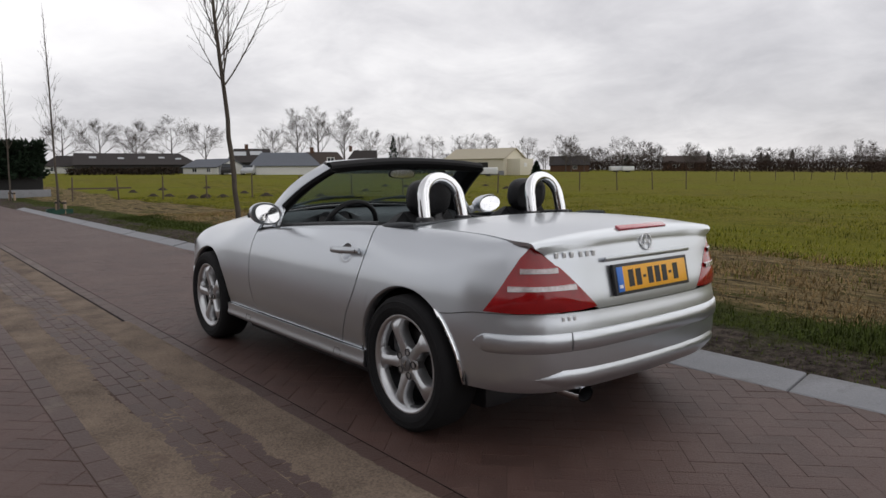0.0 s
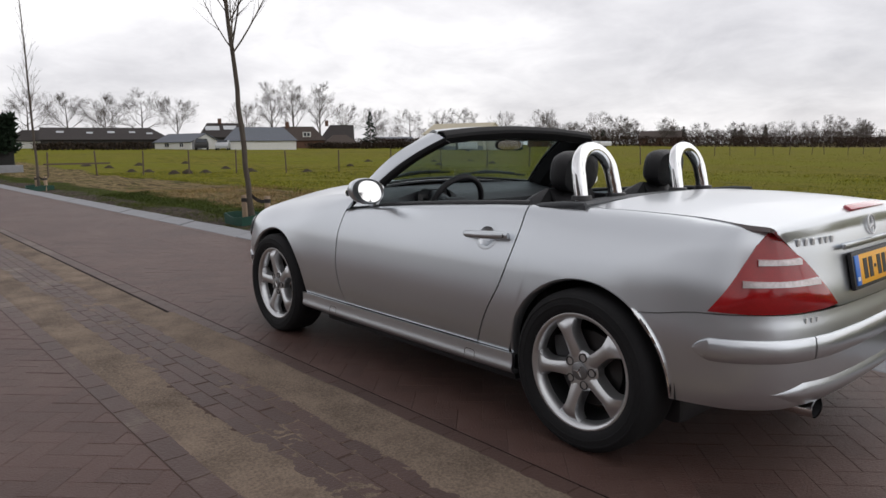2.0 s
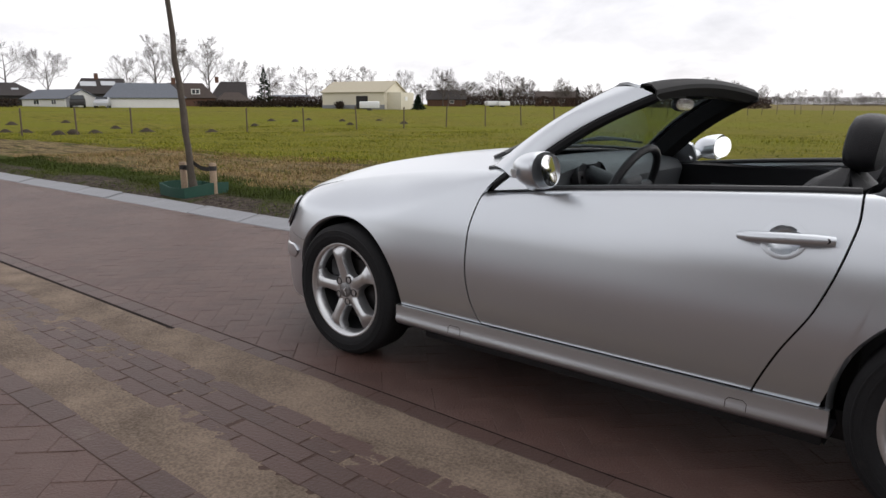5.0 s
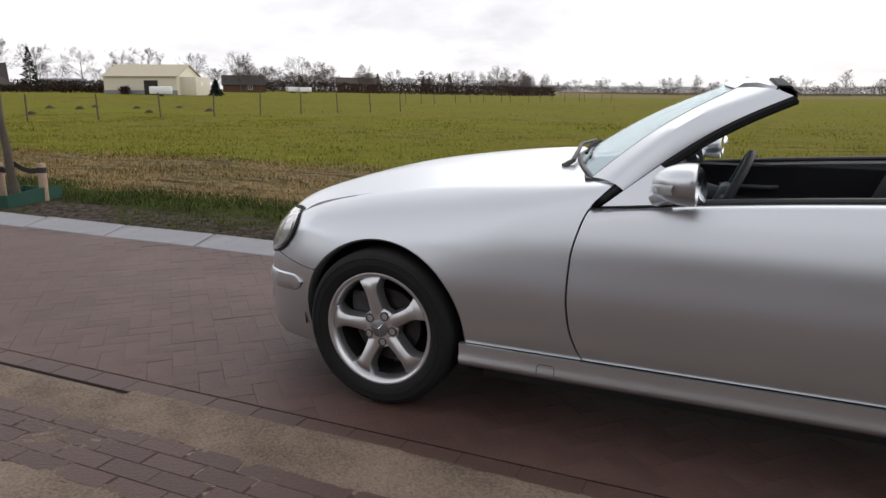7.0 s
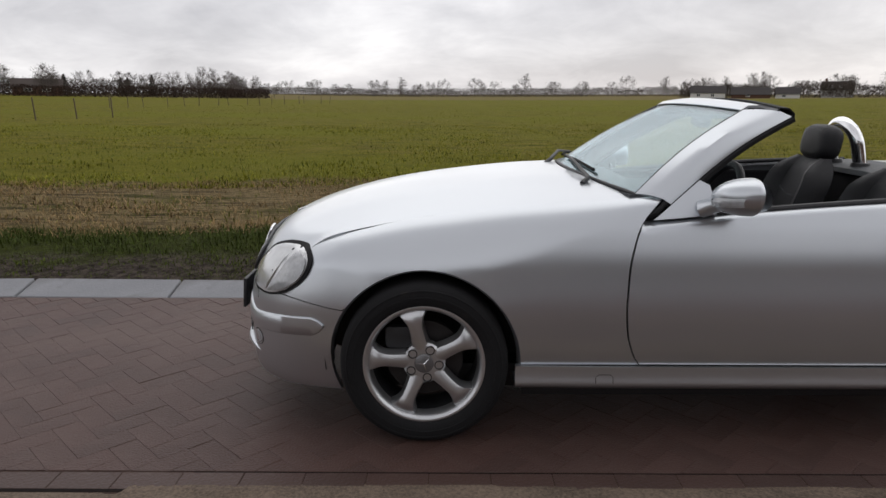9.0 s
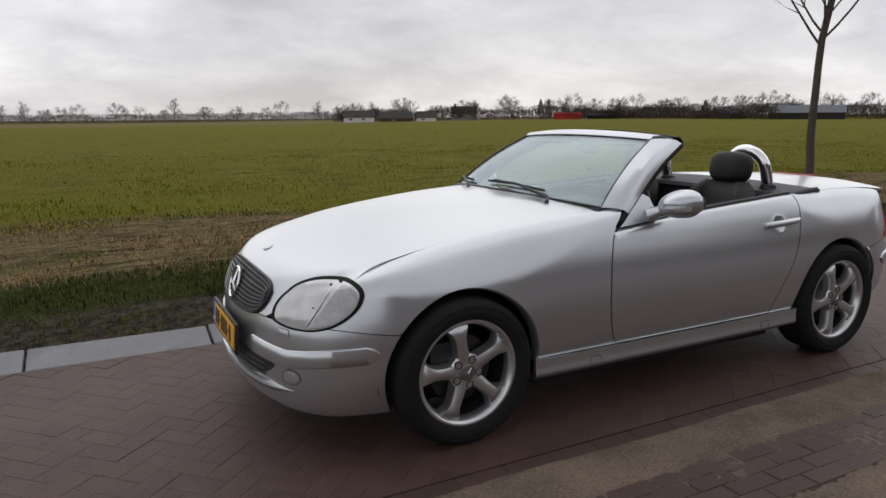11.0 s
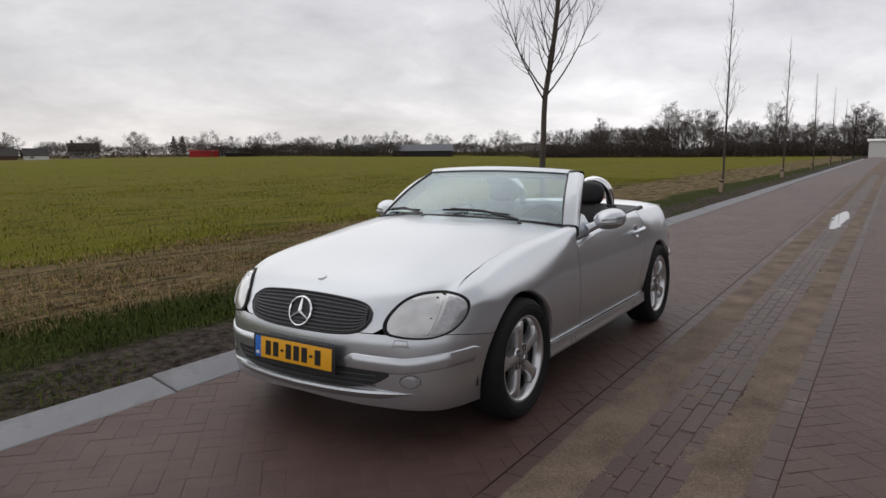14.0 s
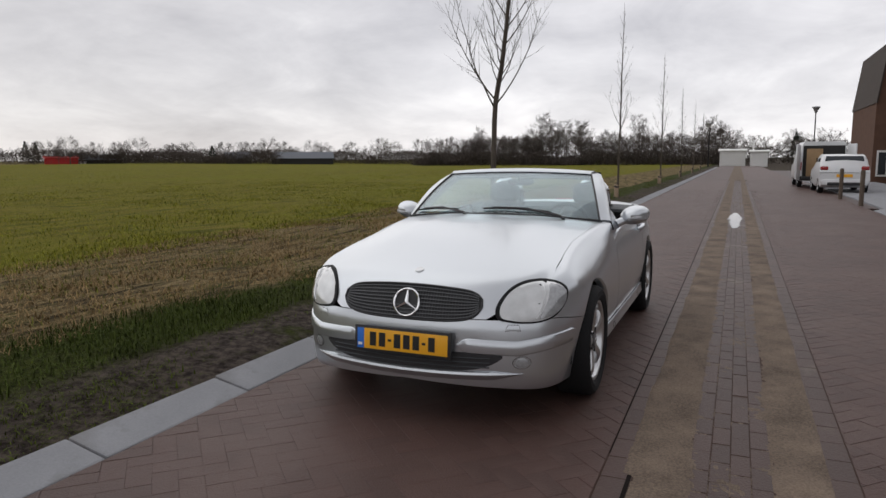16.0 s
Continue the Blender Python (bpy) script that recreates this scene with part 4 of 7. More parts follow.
add_tube(bm, [skin(uy_front(abs(y)), z, 0.006) * np.array([1, 1 if y >= 0 else -1, 1]) for y, z in rim], 0.006, 8, closed=True)
part("grille_frame", bm, M["black_plastic"], grille)


def emblem(r, tube, parent, m, mat="chrome", arms=True):
    bm = bmesh.new()
    pts = [m @ Vector((0, r * math.cos(t), r * math.sin(t))) for t in np.linspace(0, 2 * math.pi, 37)[:-1]]
    add_tube(bm, pts, tube, 8, closed=True)
    if arms:
        for k in range(3):
            t = math.pi / 2 + k * 2 * math.pi / 3
            add_tube(bm, [m @ Vector((0.004, 0, 0)), m @ Vector((0, r * math.cos(t), r * math.sin(t)))], [tube * 1.5, tube * 0.5], 5)
    return part("round_emblem", bm, M[mat], parent, "chrome ring emblem")


emblem(0.070, 0.0065, grille, Matrix.Translation((1.962, 0, 0.617)) @ pose(0, 0, 0, 0, -18, 0))
bm = bmesh.new()
add_tube(bm, [(1.948, 0, 0.613), (1.958, 0, 0.616)], 0.070, 32)
part("emblem_disc", bm, M["black_plastic"], grille)

intake = nose_band("lower_intake", 0.50, lambda y: 0.292 + 0.07 * (y / 0.5) ** 6, lambda y: 0.388 - 0.012 * (y / 0.5) ** 6, M["black_plastic"], front_bumper, 0.002, label="black lower air intake")
for z in (0.315, 0.338, 0.361):
    bm = bmesh.new()
    add_tube(bm, [skin(uy_front(abs(y)), z, 0.004) * np.array([1, 1 if y >= 0 else -1, 1]) for y in np.linspace(-0.44, 0.44, 31)], 0.0035, 5)
    part("intake_bar", bm, M["dash"], intake)
G = []
for y in np.linspace(-0.60, 0.60, 61):
    u = uy_front(abs(y))
    zc = 0.270 + 0.008 * (y / 0.5) ** 2
    e = 1 if abs(y) < 0.46 else max(0.02, (0.60 - abs(y)) / 0.14)
    G.append([skin(u, zc + dz * e, o * e) * np.array([1, 1 if y >= 0 else -1, 1]) for dz, o in ((-0.030, -0.002), (-0.012, 0.010), (0.004, 0.018), (0.016, 0.014), (0.022, -0.002))])
bm = bmesh.new()
add_grid(bm, np.array(G))
bmesh.ops.recalc_face_normals(bm, faces=bm.faces)
part("bumper_lip", bm, M["silver"], front_bumper)
G = []
for y in np.linspace(-0.66, 0.66, 61):
    u = uy_rear(abs(y))
    zc = 0.340 + 0.008 * (y / 0.6) ** 2
    e = 1 if abs(y) < 0.55 else max(0.02, (0.66 - abs(y)) / 0.11)
    G.append([skin(u, zc + dz * e, o * e) * np.array([1, 1 if y >= 0 else -1, 1]) for dz, o in ((-0.055, -0.002), (-0.030, 0.004), (-0.012, 0.012), (0.004, 0.013), (0.022, 0.006), (0.040, -0.002))])
bm = bmesh.new()
add_grid(bm, np.array(G))
bmesh.ops.recalc_face_normals(bm, faces=bm.faces)
part("bumper_lip", bm, M["silver"], rear_bumper)


def plate(m, parent):
    p = box("number_plate", 0, 0, 0, 0.014, 0.545, 0.132, M["black_plastic"], parent, 0.003, "yellow number plate with blue band and black bars", m=m)
    box("yellow_field", 0.007, 0.018, 0, 0.006, 0.470, 0.105, M["plate_yellow"], p, 0.001, m=m)
    box("blue_band", 0.007, -0.236, 0, 0.006, 0.040, 0.105, M["plate_blue"], p, 0.001, m=m)
    box("country_bar", 0.0105, -0.238, -0.030, 0.002, 0.022, 0.014, M["white_print"], p, m=m)
    y = -0.185
    for w, h in ((0.042, 0.072), (0.042, 0.072), (0.022, 0.012), (0.042, 0.072), (0.042, 0.072), (0.042, 0.072), (0.022, 0.012), (0.042, 0.072)):
        box("print_bar", 0.0105, y + w / 2, 0, 0.002, w * 0.86, h, M["plate_black"], p, m=m)
        y += w + 0.011
    return p


plate(pose(2.018, 0, 0.424, 0, -4, 0), front_bumper)
plate(pose(-1.931, 0, 0.722, 0, -11.5, 180), boot)
box("plate_trim", -1.913, 0, 0.812, 0.014, 0.62, 0.020, M["silver"], boot, 0.006)
box("brake_lamp", 0, 0, 0, 0.012, 0.345, 0.030, M["brake_red"], boot, 0.004, "slim red high-level brake lamp", m=pose(-1.869, 0, 0.9325, 0, 60, 0))
emblem(0.036, 0.0035, boot, Matrix.Translation((-1.8985, 0, 0.866)) @ pose(0, 0, 0, 0, -12, 180), "badge")
for k, w in enumerate((0.028, 0.026, 0.028, 0.026, 0.026, 0.026)):
    y = 0.545 - k * 0.036 - (0.010 if k > 2 else 0)
    s = skin(uy_rear(y), 0.842)
    box("model_bar", float(s[0]) - 0.006, y, 0.842, 0.005, w * 0.70, 0.024, M["badge"], boot, 0.002, m=None)
for k in range(3):
    y = 0.545 - k * 0.027
    s = skin(uy_rear(y), 0.590)
    box("badge_bar", float(s[0]) - 0.001, y, 0.590, 0.004, 0.013, 0.017, M["badge"], rear_bumper, 0.0015)
bm = bmesh.new()
add_lathe(bm, [(0.0385, 0.12), (0.0385, 0.02), (0.0375, 0.0), (0.038, 0.006), (0.036, 0.02)], 28, pose(-1.900, 0.405, 0.256, 0, 0, -90) @ Matrix.Diagonal((1.25, 1, 0.9, 1)))
part("exhaust_tip", bm, M["chrome"], car)
bm = bmesh.new()
add_lathe(bm, [(0.034, 0.004), (0.033, 0.16), (0.001, 0.16)], 28, pose(-1.900, 0.405, 0.256, 0, 0, -90) @ Matrix.Diagonal((1.25, 1, 0.9, 1)))
part("exhaust_bore", bm, M["black_plastic"], car)
bm = bmesh.new()
add_tube(bm, [(-1.5, 0.405, 0.255), (-1.80, 0.405, 0.262)], 0.04, 16)
part("exhaust_pipe", bm, M["disc"], car)
box("silencer", -1.64, 0.15, 0.30, 0.26, 0.75, 0.14, M["disc"], car, 0.05)
box("underbody", 0.0, 0, 0.175, 3.0, 1.20, 0.11, M["black_plastic"], car, 0.03)
box("floor_pan", 0.0, 0, 0.175, 1.64, 1.36, 0.10, M["black_plastic"], car, 0.01)


# wheels
def build_wheel():
    """A wheel at the origin whose outer face looks to +y."""
    R = 0.314
    bm = bmesh.new()
    prof = [(0.226, -0.093), (0.245, -0.103), (0.275, -0.106), (0.300, -0.097), (0.312, -0.078), (R, -0.05), (R + 0.001, 0.0), (R, 0.05), (0.312, 0.078), (0.300, 0.097), (0.275, 0.106), (0.245, 0.1035), (0.232, 0.096), (0.224, 0.088)]
    add_lathe(bm, prof, 72)
    for r, a in ((0.262, 0.1058), (0.286, 0.1040)):
        add_lathe(bm, [(r - 0.004, a - 0.002), (r - 0.002, a + 0.0015), (r + 0.002, a + 0.001), (r + 0.004, a - 0.003)], 72)
    bmesh.ops.recalc_face_normals(bm, faces=bm.faces)
    me_t = finish(bm, "wheel", M["rubber"])
    bm = bmesh.new()
    add_lathe(bm, [(0.1995, -0.09), (0.1955, 0.0), (0.1985, 0.045)], 72)
    # Black instead of alloy: the shade behind the spokes is in its colour.
    part("barrel", bm, M["black_plastic"], me_t)
    bm = bmesh.new()
    add_lathe(bm, [(0.198, 0.043), (0.200, 0.055), (0.207, 0.080), (0.215, 0.090), (0.222, 0.093), (0.2265, 0.092), (0.228, 0.086), (0.224, 0.07)], 72)
    rim = part("rim", bm, M["alloy"], me_t, "silver five-spoke alloy rim")
    for k in range(5):
        t = radians(78) + k * 2 * math.pi / 5
        bm = bmesh.new()
        G = []
        for a in np.linspace(0, 1, 14):
            r = 0.040 + a * 0.166
            half = 0.037 - 0.009 * math.sin(a * math.pi * 0.9) + 0.030 * max(0, (a - 0.60) / 0.40) ** 2
            top = 0.072 + 0.020 * math.sin(min(a, 1) * math.pi * 0.55) - 0.016 * max(0, (a - 0.75) / 0.25) ** 2
            row = []
            for w, d in ((-1.06, -0.055), (-1.0, -0.022), (-0.82, -0.006), (-0.4, 0.0), (0, 0.002), (0.4, 0.0), (0.82, -0.006), (1.0, -0.022), (1.06, -0.055)):
                x, z = r, half * w
                row.append((x * math.cos(t) - z * math.sin(t), top + d, x * math.sin(t) + z * math.cos(t)))
            G.append(row)
        add_grid(bm, np.array(G))
        bmesh.ops.recalc_face_normals(bm, faces=bm.faces)
        if sum(f.normal.y * f.calc_area() for f in bm.faces) < 0:
            bmesh.ops.reverse_faces(bm, faces=bm.faces)
        part("spoke", bm, M["alloy"], me_t)
        t2 = t + math.pi / 5
        bm = bmesh.new()
        c, s = math.cos(t2) * 0.056, math.sin(t2) * 0.056
        add_lathe(bm, [(0.0175, 0.040), (0.0175, 0.0795), (0.014, 0.0795), (0.0135, 0.050), (0.001, 0.050)], 18, Matrix.Translation((c, 0, s)))
        # Black cup colour carries the shade inside the hole.
        part("bolt_hole", bm, M["black_plastic"], me_t)
    bm = bmesh.new()
    add_lathe(bm, [(0.080, 0.03), (0.079, 0.066), (0.070, 0.075), (0.045, 0.077), (0.036, 0.076)], 40)
    part("hub", bm, M["alloy"], me_t)
    bm = bmesh.new()
    add_lathe(bm, [(0.036, 0.070), (0.0355, 0.080), (0.030, 0.083), (0.001, 0.0845)], 32)
    part("hub_cap", bm, material("hub_cap_grey", (0.22, 0.22, 0.225), 0.35, 0.7, vary=0.05), me_t)
    bm = bmesh.new()
    for k in range(3):
        t = math.pi / 2 + 0.7 + k * 2 * math.pi / 3
        add_tube(bm, [(0, 0.0855, 0), (0.026 * math.cos(t), 0.0845, 0.026 * math.sin(t))], [0.0035, 0.001], 5)
    part("cap_emblem", bm, M["chrome"], me_t)
    bm = bmesh.new()
    add_lathe(bm, [(0.06, 0.01), (0.145, 0.01), (0.148, 0.005), (0.148, -0.012), (0.06, -0.015)], 48)
    # Disc colour is darkened too, for the shade within the wheel.
    part("brake_disc", bm, M["disc"], me_t)
    bm = bmesh.new()
    add_box(bm, 0.09, 0.0, 0.085, 0.12, 0.07, 0.09, bevel=0.02)
    part("brake_caliper", bm, M["black_plastic"], me_t)
    return me_t


wheel = build_wheel()
wheel.parent = car
wheel.matrix_basis = pose(1.2, 0.742, 0.312, 0, 0, 0)
for x, y, rz, spin in ((-1.2, 0.742, 0, 10), (1.2, -0.742, 180, 30), (-1.2, -0.742, 180, 50)):
    w = copy_thing(wheel, pose(x, y, 0.312, 0, 0, rz) @ pose(0, 0, 0, 0, spin, 0))
    w.parent = car

# windscreen and its frame
def ws(q, a):
    b = np.array([0.585 - 0.165 * q * q, 0.695 * q, 0.968 - 0.040 * q * q])
    t = np.array([0.045 - 0.055 * q * q, 0.548 * q, 1.246 - 0.018 * q * q])
    return b + (t - b) * a + np.array([0.5, 0, 0.87]) * 0.022 * math.sin(math.pi * a)


G = np.array([[ws(q, a) for a in np.linspace(0, 1, 16)] for q in np.linspace(-1, 1, 29)])
bm = bmesh.new()
add_shell(bm, G, 0.005, (0, 0, 0.5))
windscreen = part("windscreen", bm, M["glass"], car, "clear curved windscreen")
windscreen.visible_shadow = False
bm = bmesh.new()
loop = [ws(q, 0.0) for q in np.linspace(-1, 1, 25)] + [ws(1, a) for a in np.linspace(0.08, 1, 12)] + [ws(q, 1.0) for q in np.linspace(0.95, -1, 25)] + [ws(-1, a) for a in np.linspace(0.95, 0.06, 12)]
add_tube(bm, loop, 0.008, 8, closed=True)
part("windscreen_seal", bm, M["black_plastic"], windscreen)
for sg in (1, -1):
    G, K, In = [], [], []
    for a in np.linspace(0, 1, 18):
        f = ws(sg, a)
        bulge = 0.012 * math.sin(math.pi * a)
        rear = np.array([0.308 + (-0.172 - 0.308) * a, sg * (0.757 + (0.594 - 0.757) * a), 0.901 + (1.207 - 0.901) * a + 0.030 * math.sin(math.pi * a)])
        mid = (f + rear) / 2 + np.array([0.0, sg * 0.016, 0.014]) + np.array([0, sg * bulge, bulge])
        inn = (f + rear) / 2 + np.array([-0.03, -sg * 0.045, -0.035])
        G.append([f + np.array([0.004, sg * 0.006, 0.004]), (f + mid) / 2 + np.array([0, sg * 0.004, 0.004]), mid, (mid + rear) / 2 + np.array([0, sg * 0.006, 0.005]), rear])
        K.append([rear + np.array([0.006, -sg * 0.004, 0.0]), rear + np.array([-0.010, sg * 0.002, -0.006]), rear + np.array([-0.018, -sg * 0.004, -0.018]), rear + np.array([-0.018, -sg * 0.030, -0.026]), inn, f + np.array([-0.02, -sg * 0.02, -0.012])])
    bm = bmesh.new()
    add_shell(bm, np.array(G), 0.010, (0.1, 0, 0.9))
    pillar = part("windscreen_pillar", bm, M["silver"], car)
    bm = bmesh.new()
    add_shell(bm, np.array(K), 0.006, (0.2, sg * 0.66, 1.05))
    part("door_seal", bm, M["seal"], pillar)
    # seal running down the front edge of the door glass, and the mirror's triangle
    bm = bmesh.new()
    s0 = skin(u_of(0.402), 0.842, 0.003) * np.array([1, sg, 1])
    add_tube(bm, [np.array([0.325, sg * 0.752, 0.905]), np.array([0.365, sg * 0.772, 0.872]), s0], [0.010, 0.010, 0.007], 8)
    part("corner_seal", bm, M["seal"], pillar)
    tri = np.array([[(0.372, sg * 0.775, 0.846), (0.340, sg * 0.770, 0.872), (0.300, sg * 0.757, 0.905), (0.20, sg * 0.725, 0.985)], [(0.30, sg * 0.780, 0.853), (0.27, sg * 0.774, 0.873), (0.24, sg * 0.764, 0.90), (0.186, sg * 0.729, 0.978)], [(0.15, sg * 0.783, 0.868), (0.152, sg * 0.776, 0.888), (0.155, sg * 0.767, 0.91), (0.165, sg * 0.735, 0.968)]])
    bm = bmesh.new()
    add_shell(bm, tri, 0.02, (0.25, 0, 0.88))
    part("mirror_foot", bm, M["silver"], car)
    # door mirror
    bm = bmesh.new()
    th = np.linspace(0, 2 * math.pi, 33)[:-1]
    G = []
    for a in np.linspace(0, 1, 14):
        prof = math.sqrt(max(1 - (1 - a) ** 2.2, 0.0)) if a < 1 else 1
        x = 0.205 - 0.125 * a
        G.append([(x, sg * (0.882 + 0.016 * (1 - a) * -1 + 0.098 * prof * np.sign(math.cos(t)) * abs(math.cos(t)) ** 0.9), 0.942 + 0.004 * a + 0.066 * prof * np.sign(math.sin(t)) * abs(math.sin(t)) ** 0.95 + 0.010 * math.cos(t)) for t in th])
    for sc, x in ((0.96, 0.072), (0.90, 0.080), (0.02, 0.084)):
        G.append([(x, sg * (0.882 + 0.098 * sc * np.sign(math.cos(t)) * abs(math.cos(t)) ** 0.9), 0.946 + 0.066 * sc * np.sign(math.sin(t)) * abs(math.sin(t)) ** 0.95 + 0.010 * math.cos(t)) for t in th])
    add_grid(bm, np.array(G), close_v=True)
    add_tube(bm, [(0.20, sg * 0.765, 0.885), (0.165, sg * 0.80, 0.905), (0.15, sg * 0.84, 0.925)], [0.032, 0.028, 0.03], 12)
    bmesh.ops.recalc_face_normals(bm, faces=bm.faces)
    mirror = part("door_mirror", bm, M["silver"], car)
    bm = bmesh.new()
    add_grid(bm, np.array([[(0.060 + 0.13 * 0.059 * sc * np.sign(math.sin(t)) * abs(math.sin(t)) ** 0.85 - 0.02 * sc * math.cos(t), sg * (0.882 + 0.091 * sc * np.sign(math.cos(t)) * abs(math.cos(t)) ** 0.9), 0.946 + 0.059 * sc * np.sign(math.sin(t)) * abs(math.sin(t)) ** 0.95 + 0.010 * math.cos(t)) for t in th] for sc in (0.9, 0.5, 0.02)]), close_v=True)
    bmesh.ops.recalc_face_normals(bm, faces=bm.faces)
    part("mirror_glass", bm, M["chrome"], mirror, "mirror glass")
    bm = bmesh.new()
    G = []
    for y in np.linspace(0.80, 0.972, 16):
        f = (y - 0.882) / 0.098
        x = 0.205 - 0.125 * (1 - math.sqrt(max(1 - abs(f) ** 2.3, 0.0)) * 0.93)
        h = 0.015 * min(1, math.sqrt(max((y - 0.798) / 0.03, 0.05)))
        G.append([(x + 0.004, sg * y, 0.930 - h + 0.008 * f), (x + 0.010, sg * y, 0.930 + 0.008 * f), (x + 0.004, sg * y, 0.930 + h + 0.008 * f)])
    add_grid(bm, np.array(G))
    bmesh.ops.recalc_face_normals(bm, faces=bm.faces)
    part("indicator_lens", bm, M["lamp_inner"], mirror)

G, K = [], []
for q in np.linspace(-1, 1, 33):
    f = ws(q, 1.0)
    r = np.array([-0.135 - 0.015 * q * q, 0.590 * q, 1.247 - 0.033 * q * q])
    G.append([f + np.array([0.010, 0, 0.003]), f + np.array([-0.015, 0, 0.019]), f * 0.62 + r * 0.38 + np.array([0, 0, 0.026]), f * 0.2 + r * 0.8 + np.array([0, 0, 0.018]), r + np.array([0.012, 0, 0.006])])
    K.append([r + np.array([0.030, 0, 0.012]), r + np.array([0.024, 0, 0.026]), r + np.array([-0.012, 0, 0.024]), r + np.array([-0.034, 0, 0.004]), r + np.array([-0.034, 0, -0.012]), r + np.array([-0.006, 0, -0.042]), r * 0.6 + f * 0.4 + np.array([0, 0, -0.045]), f + np.array([-0.012, 0, -0.016])])
bm = bmesh.new()
add_shell(bm, np.array(G), 0.010, (-0.05, 0, 1.0))
header = part("windscreen_header", bm, M["silver"], car)
bm = bmesh.new()
add_shell(bm, np.array(K), 0.006, (-0.05, 0, 1.235))
part("header_trim", bm, M["seal"], header, "black roof seal and sun visor trim")
for sg in (1, -1):
    box("sun_visor", -0.02, sg * 0.28, 1.200, 0.16, 0.36, 0.014, M["dash"], header, 0.006, m=pose(0, 0, 0, 0, 0, 0))
bm = bmesh.new()
th = np.linspace(0, 2 * math.pi, 29)[:-1]
G = [[(-0.055 + dx, 0.105 * s * np.sign(math.cos(t)) * abs(math.cos(t)) ** 0.7, 1.170 + 0.030 * s * np.sign(math.sin(t)) * abs(math.sin(t)) ** 0.8) for t in th] for s, dx in ((0.02, 0.03), (0.7, 0.028), (0.95, 0.014), (1.0, 0.0), (0.94, -0.004), (0.90, -0.002), (0.02, -0.002))]
add_grid(bm, np.array(G), close_v=True)
add_tube(bm, [(-0.03, 0, 1.18), (0.0, 0, 1.215), (0.03, 0, 1.24)], 0.010, 8)
bmesh.ops.recalc_face_normals(bm, faces=bm.faces)
rv = part("interior_mirror", bm, M["black_plastic"], header)
bm = bmesh.new()
add_grid(bm, np.array([[(-0.0605, 0.095 * s * np.sign(math.cos(t)) * abs(math.cos(t)) ** 0.7, 1.170 + 0.025 * s * np.sign(math.sin(t)) * abs(math.sin(t)) ** 0.8) for t in th] for s in (1, 0.5, 0.02)]), close_v=True)
bmesh.ops.recalc_face_normals(bm, faces=bm.faces)
part("mirror_glass", bm, M["chrome"], rv, "mirror glass")

# scuttle and wipers
G = [[(0.64 - 0.17 * q * q + dx, 0.70 * q, 0.945 - 0.040 * q * q + dz) for dx, dz in ((0.0, -0.006), (-0.03, 0.0), (-0.06, 0.012))] for q in np.linspace(-1, 1, 25)]
bm = bmesh.new()
add_shell(bm, np.array(G), 0.01, (0.5, 0, 0))
part("scuttle", bm, M["black_plastic"], car)
for y0, y1 in ((0.46, -0.02), (-0.22, -0.60)):
    bm = bmesh.new()
    q0, q1 = y0 / 0.70, y1 / 0.70
    a, b = ws(q0, 0.0) + np.array([0.035, 0, 0.012]), ws(q1, 0.07) + np.array([0.012, 0, 0.022])
    mid = (a + b) / 2 + np.array([0.015, 0, 0.022])
    add_tube(bm, [a + np.array([0.03, 0.03, -0.02]), a, mid, b], [0.011, 0.010, 0.007, 0.005], 8)
    w = part("wiper", bm, M["black_plastic"], car, "black windscreen wiper")
    bm = bmesh.new()
    c, d = ws(q0 - 0.10, 0.055) + np.array([0.006, 0, 0.012]), ws(max(q1 - 0.10, -0.95), 0.07) + np.array([0.006, 0, 0.012])
    add_tube(bm, [c, (c + d) / 2 + np.array([0.012, 0, 0.010]), d], 0.0065, 6)
    part("wiper_blade", bm, M["rubber"], w)

# cabin
box("rear_bulkhead", -0.93, 0, 0.58, 0.06, 1.46, 0.66, M["leather"], car, 0.01)
box("firewall", 0.52, 0, 0.58, 0.06, 1.46, 0.62, M["black_plastic"], car, 0.01)
box("tunnel", -0.15, 0, 0.36, 1.3, 0.22, 0.26, M["dash"], car, 0.05)
box("gear_lever", -0.12, 0.02, 0.57, 0.04, 0.04, 0.18, M["leather"], car, 0.015)
prof = [(0.545, 0.930), (0.42, 0.918), (0.30, 0.903), (0.235, 0.885), (0.205, 0.845), (0.225, 0.74), (0.30, 0.62), (0.34, 0.50)]
G = []
for y in np.linspace(-0.71, 0.71, 45):
    hump = 0.045 * math.exp(-(((y - 0.36) / 0.17) ** 4))
    row = []
    for k, (x, z) in enumerate(prof):
        row.append((x - (0.06 if 2 <= k <= 3 else 0.0) * hump / 0.045 - 0.10 * (y / 0.71) ** 2 * (1 if k < 2 else 0), y, z + hump * (1, 0.3, 0.9, 1, 0.6, 0, 0, 0)[k] * (0 if k == 0 else 1)))
    G.append(row)
bm = bmesh.new()
add_shell(bm, np.array(G), 0.02, (0.6, 0, 0.5))
dash = part("dashboard", bm, M["dash"], car, "dark grey dashboard")
for y, r in ((0.43, 0.052), (0.30, 0.052), (0.36, 0.03)):
    bm = bmesh.new()
    add_lathe(bm, [(r * 0.2, 0.004), (r, 0.0), (r * 1.05, -0.014), (r * 1.1, 0.0), (r * 1.12, 0.02)], 28, pose(0.185, y, 0.875, 0, 0, 90) @ pose(0, 0, 0, 12, 0, 0))
    part("gauge", bm, M["black_plastic"], dash)
bm = bmesh.new()
sw = pose(0.005, 0.36, 0.835, 0, -24, 0)
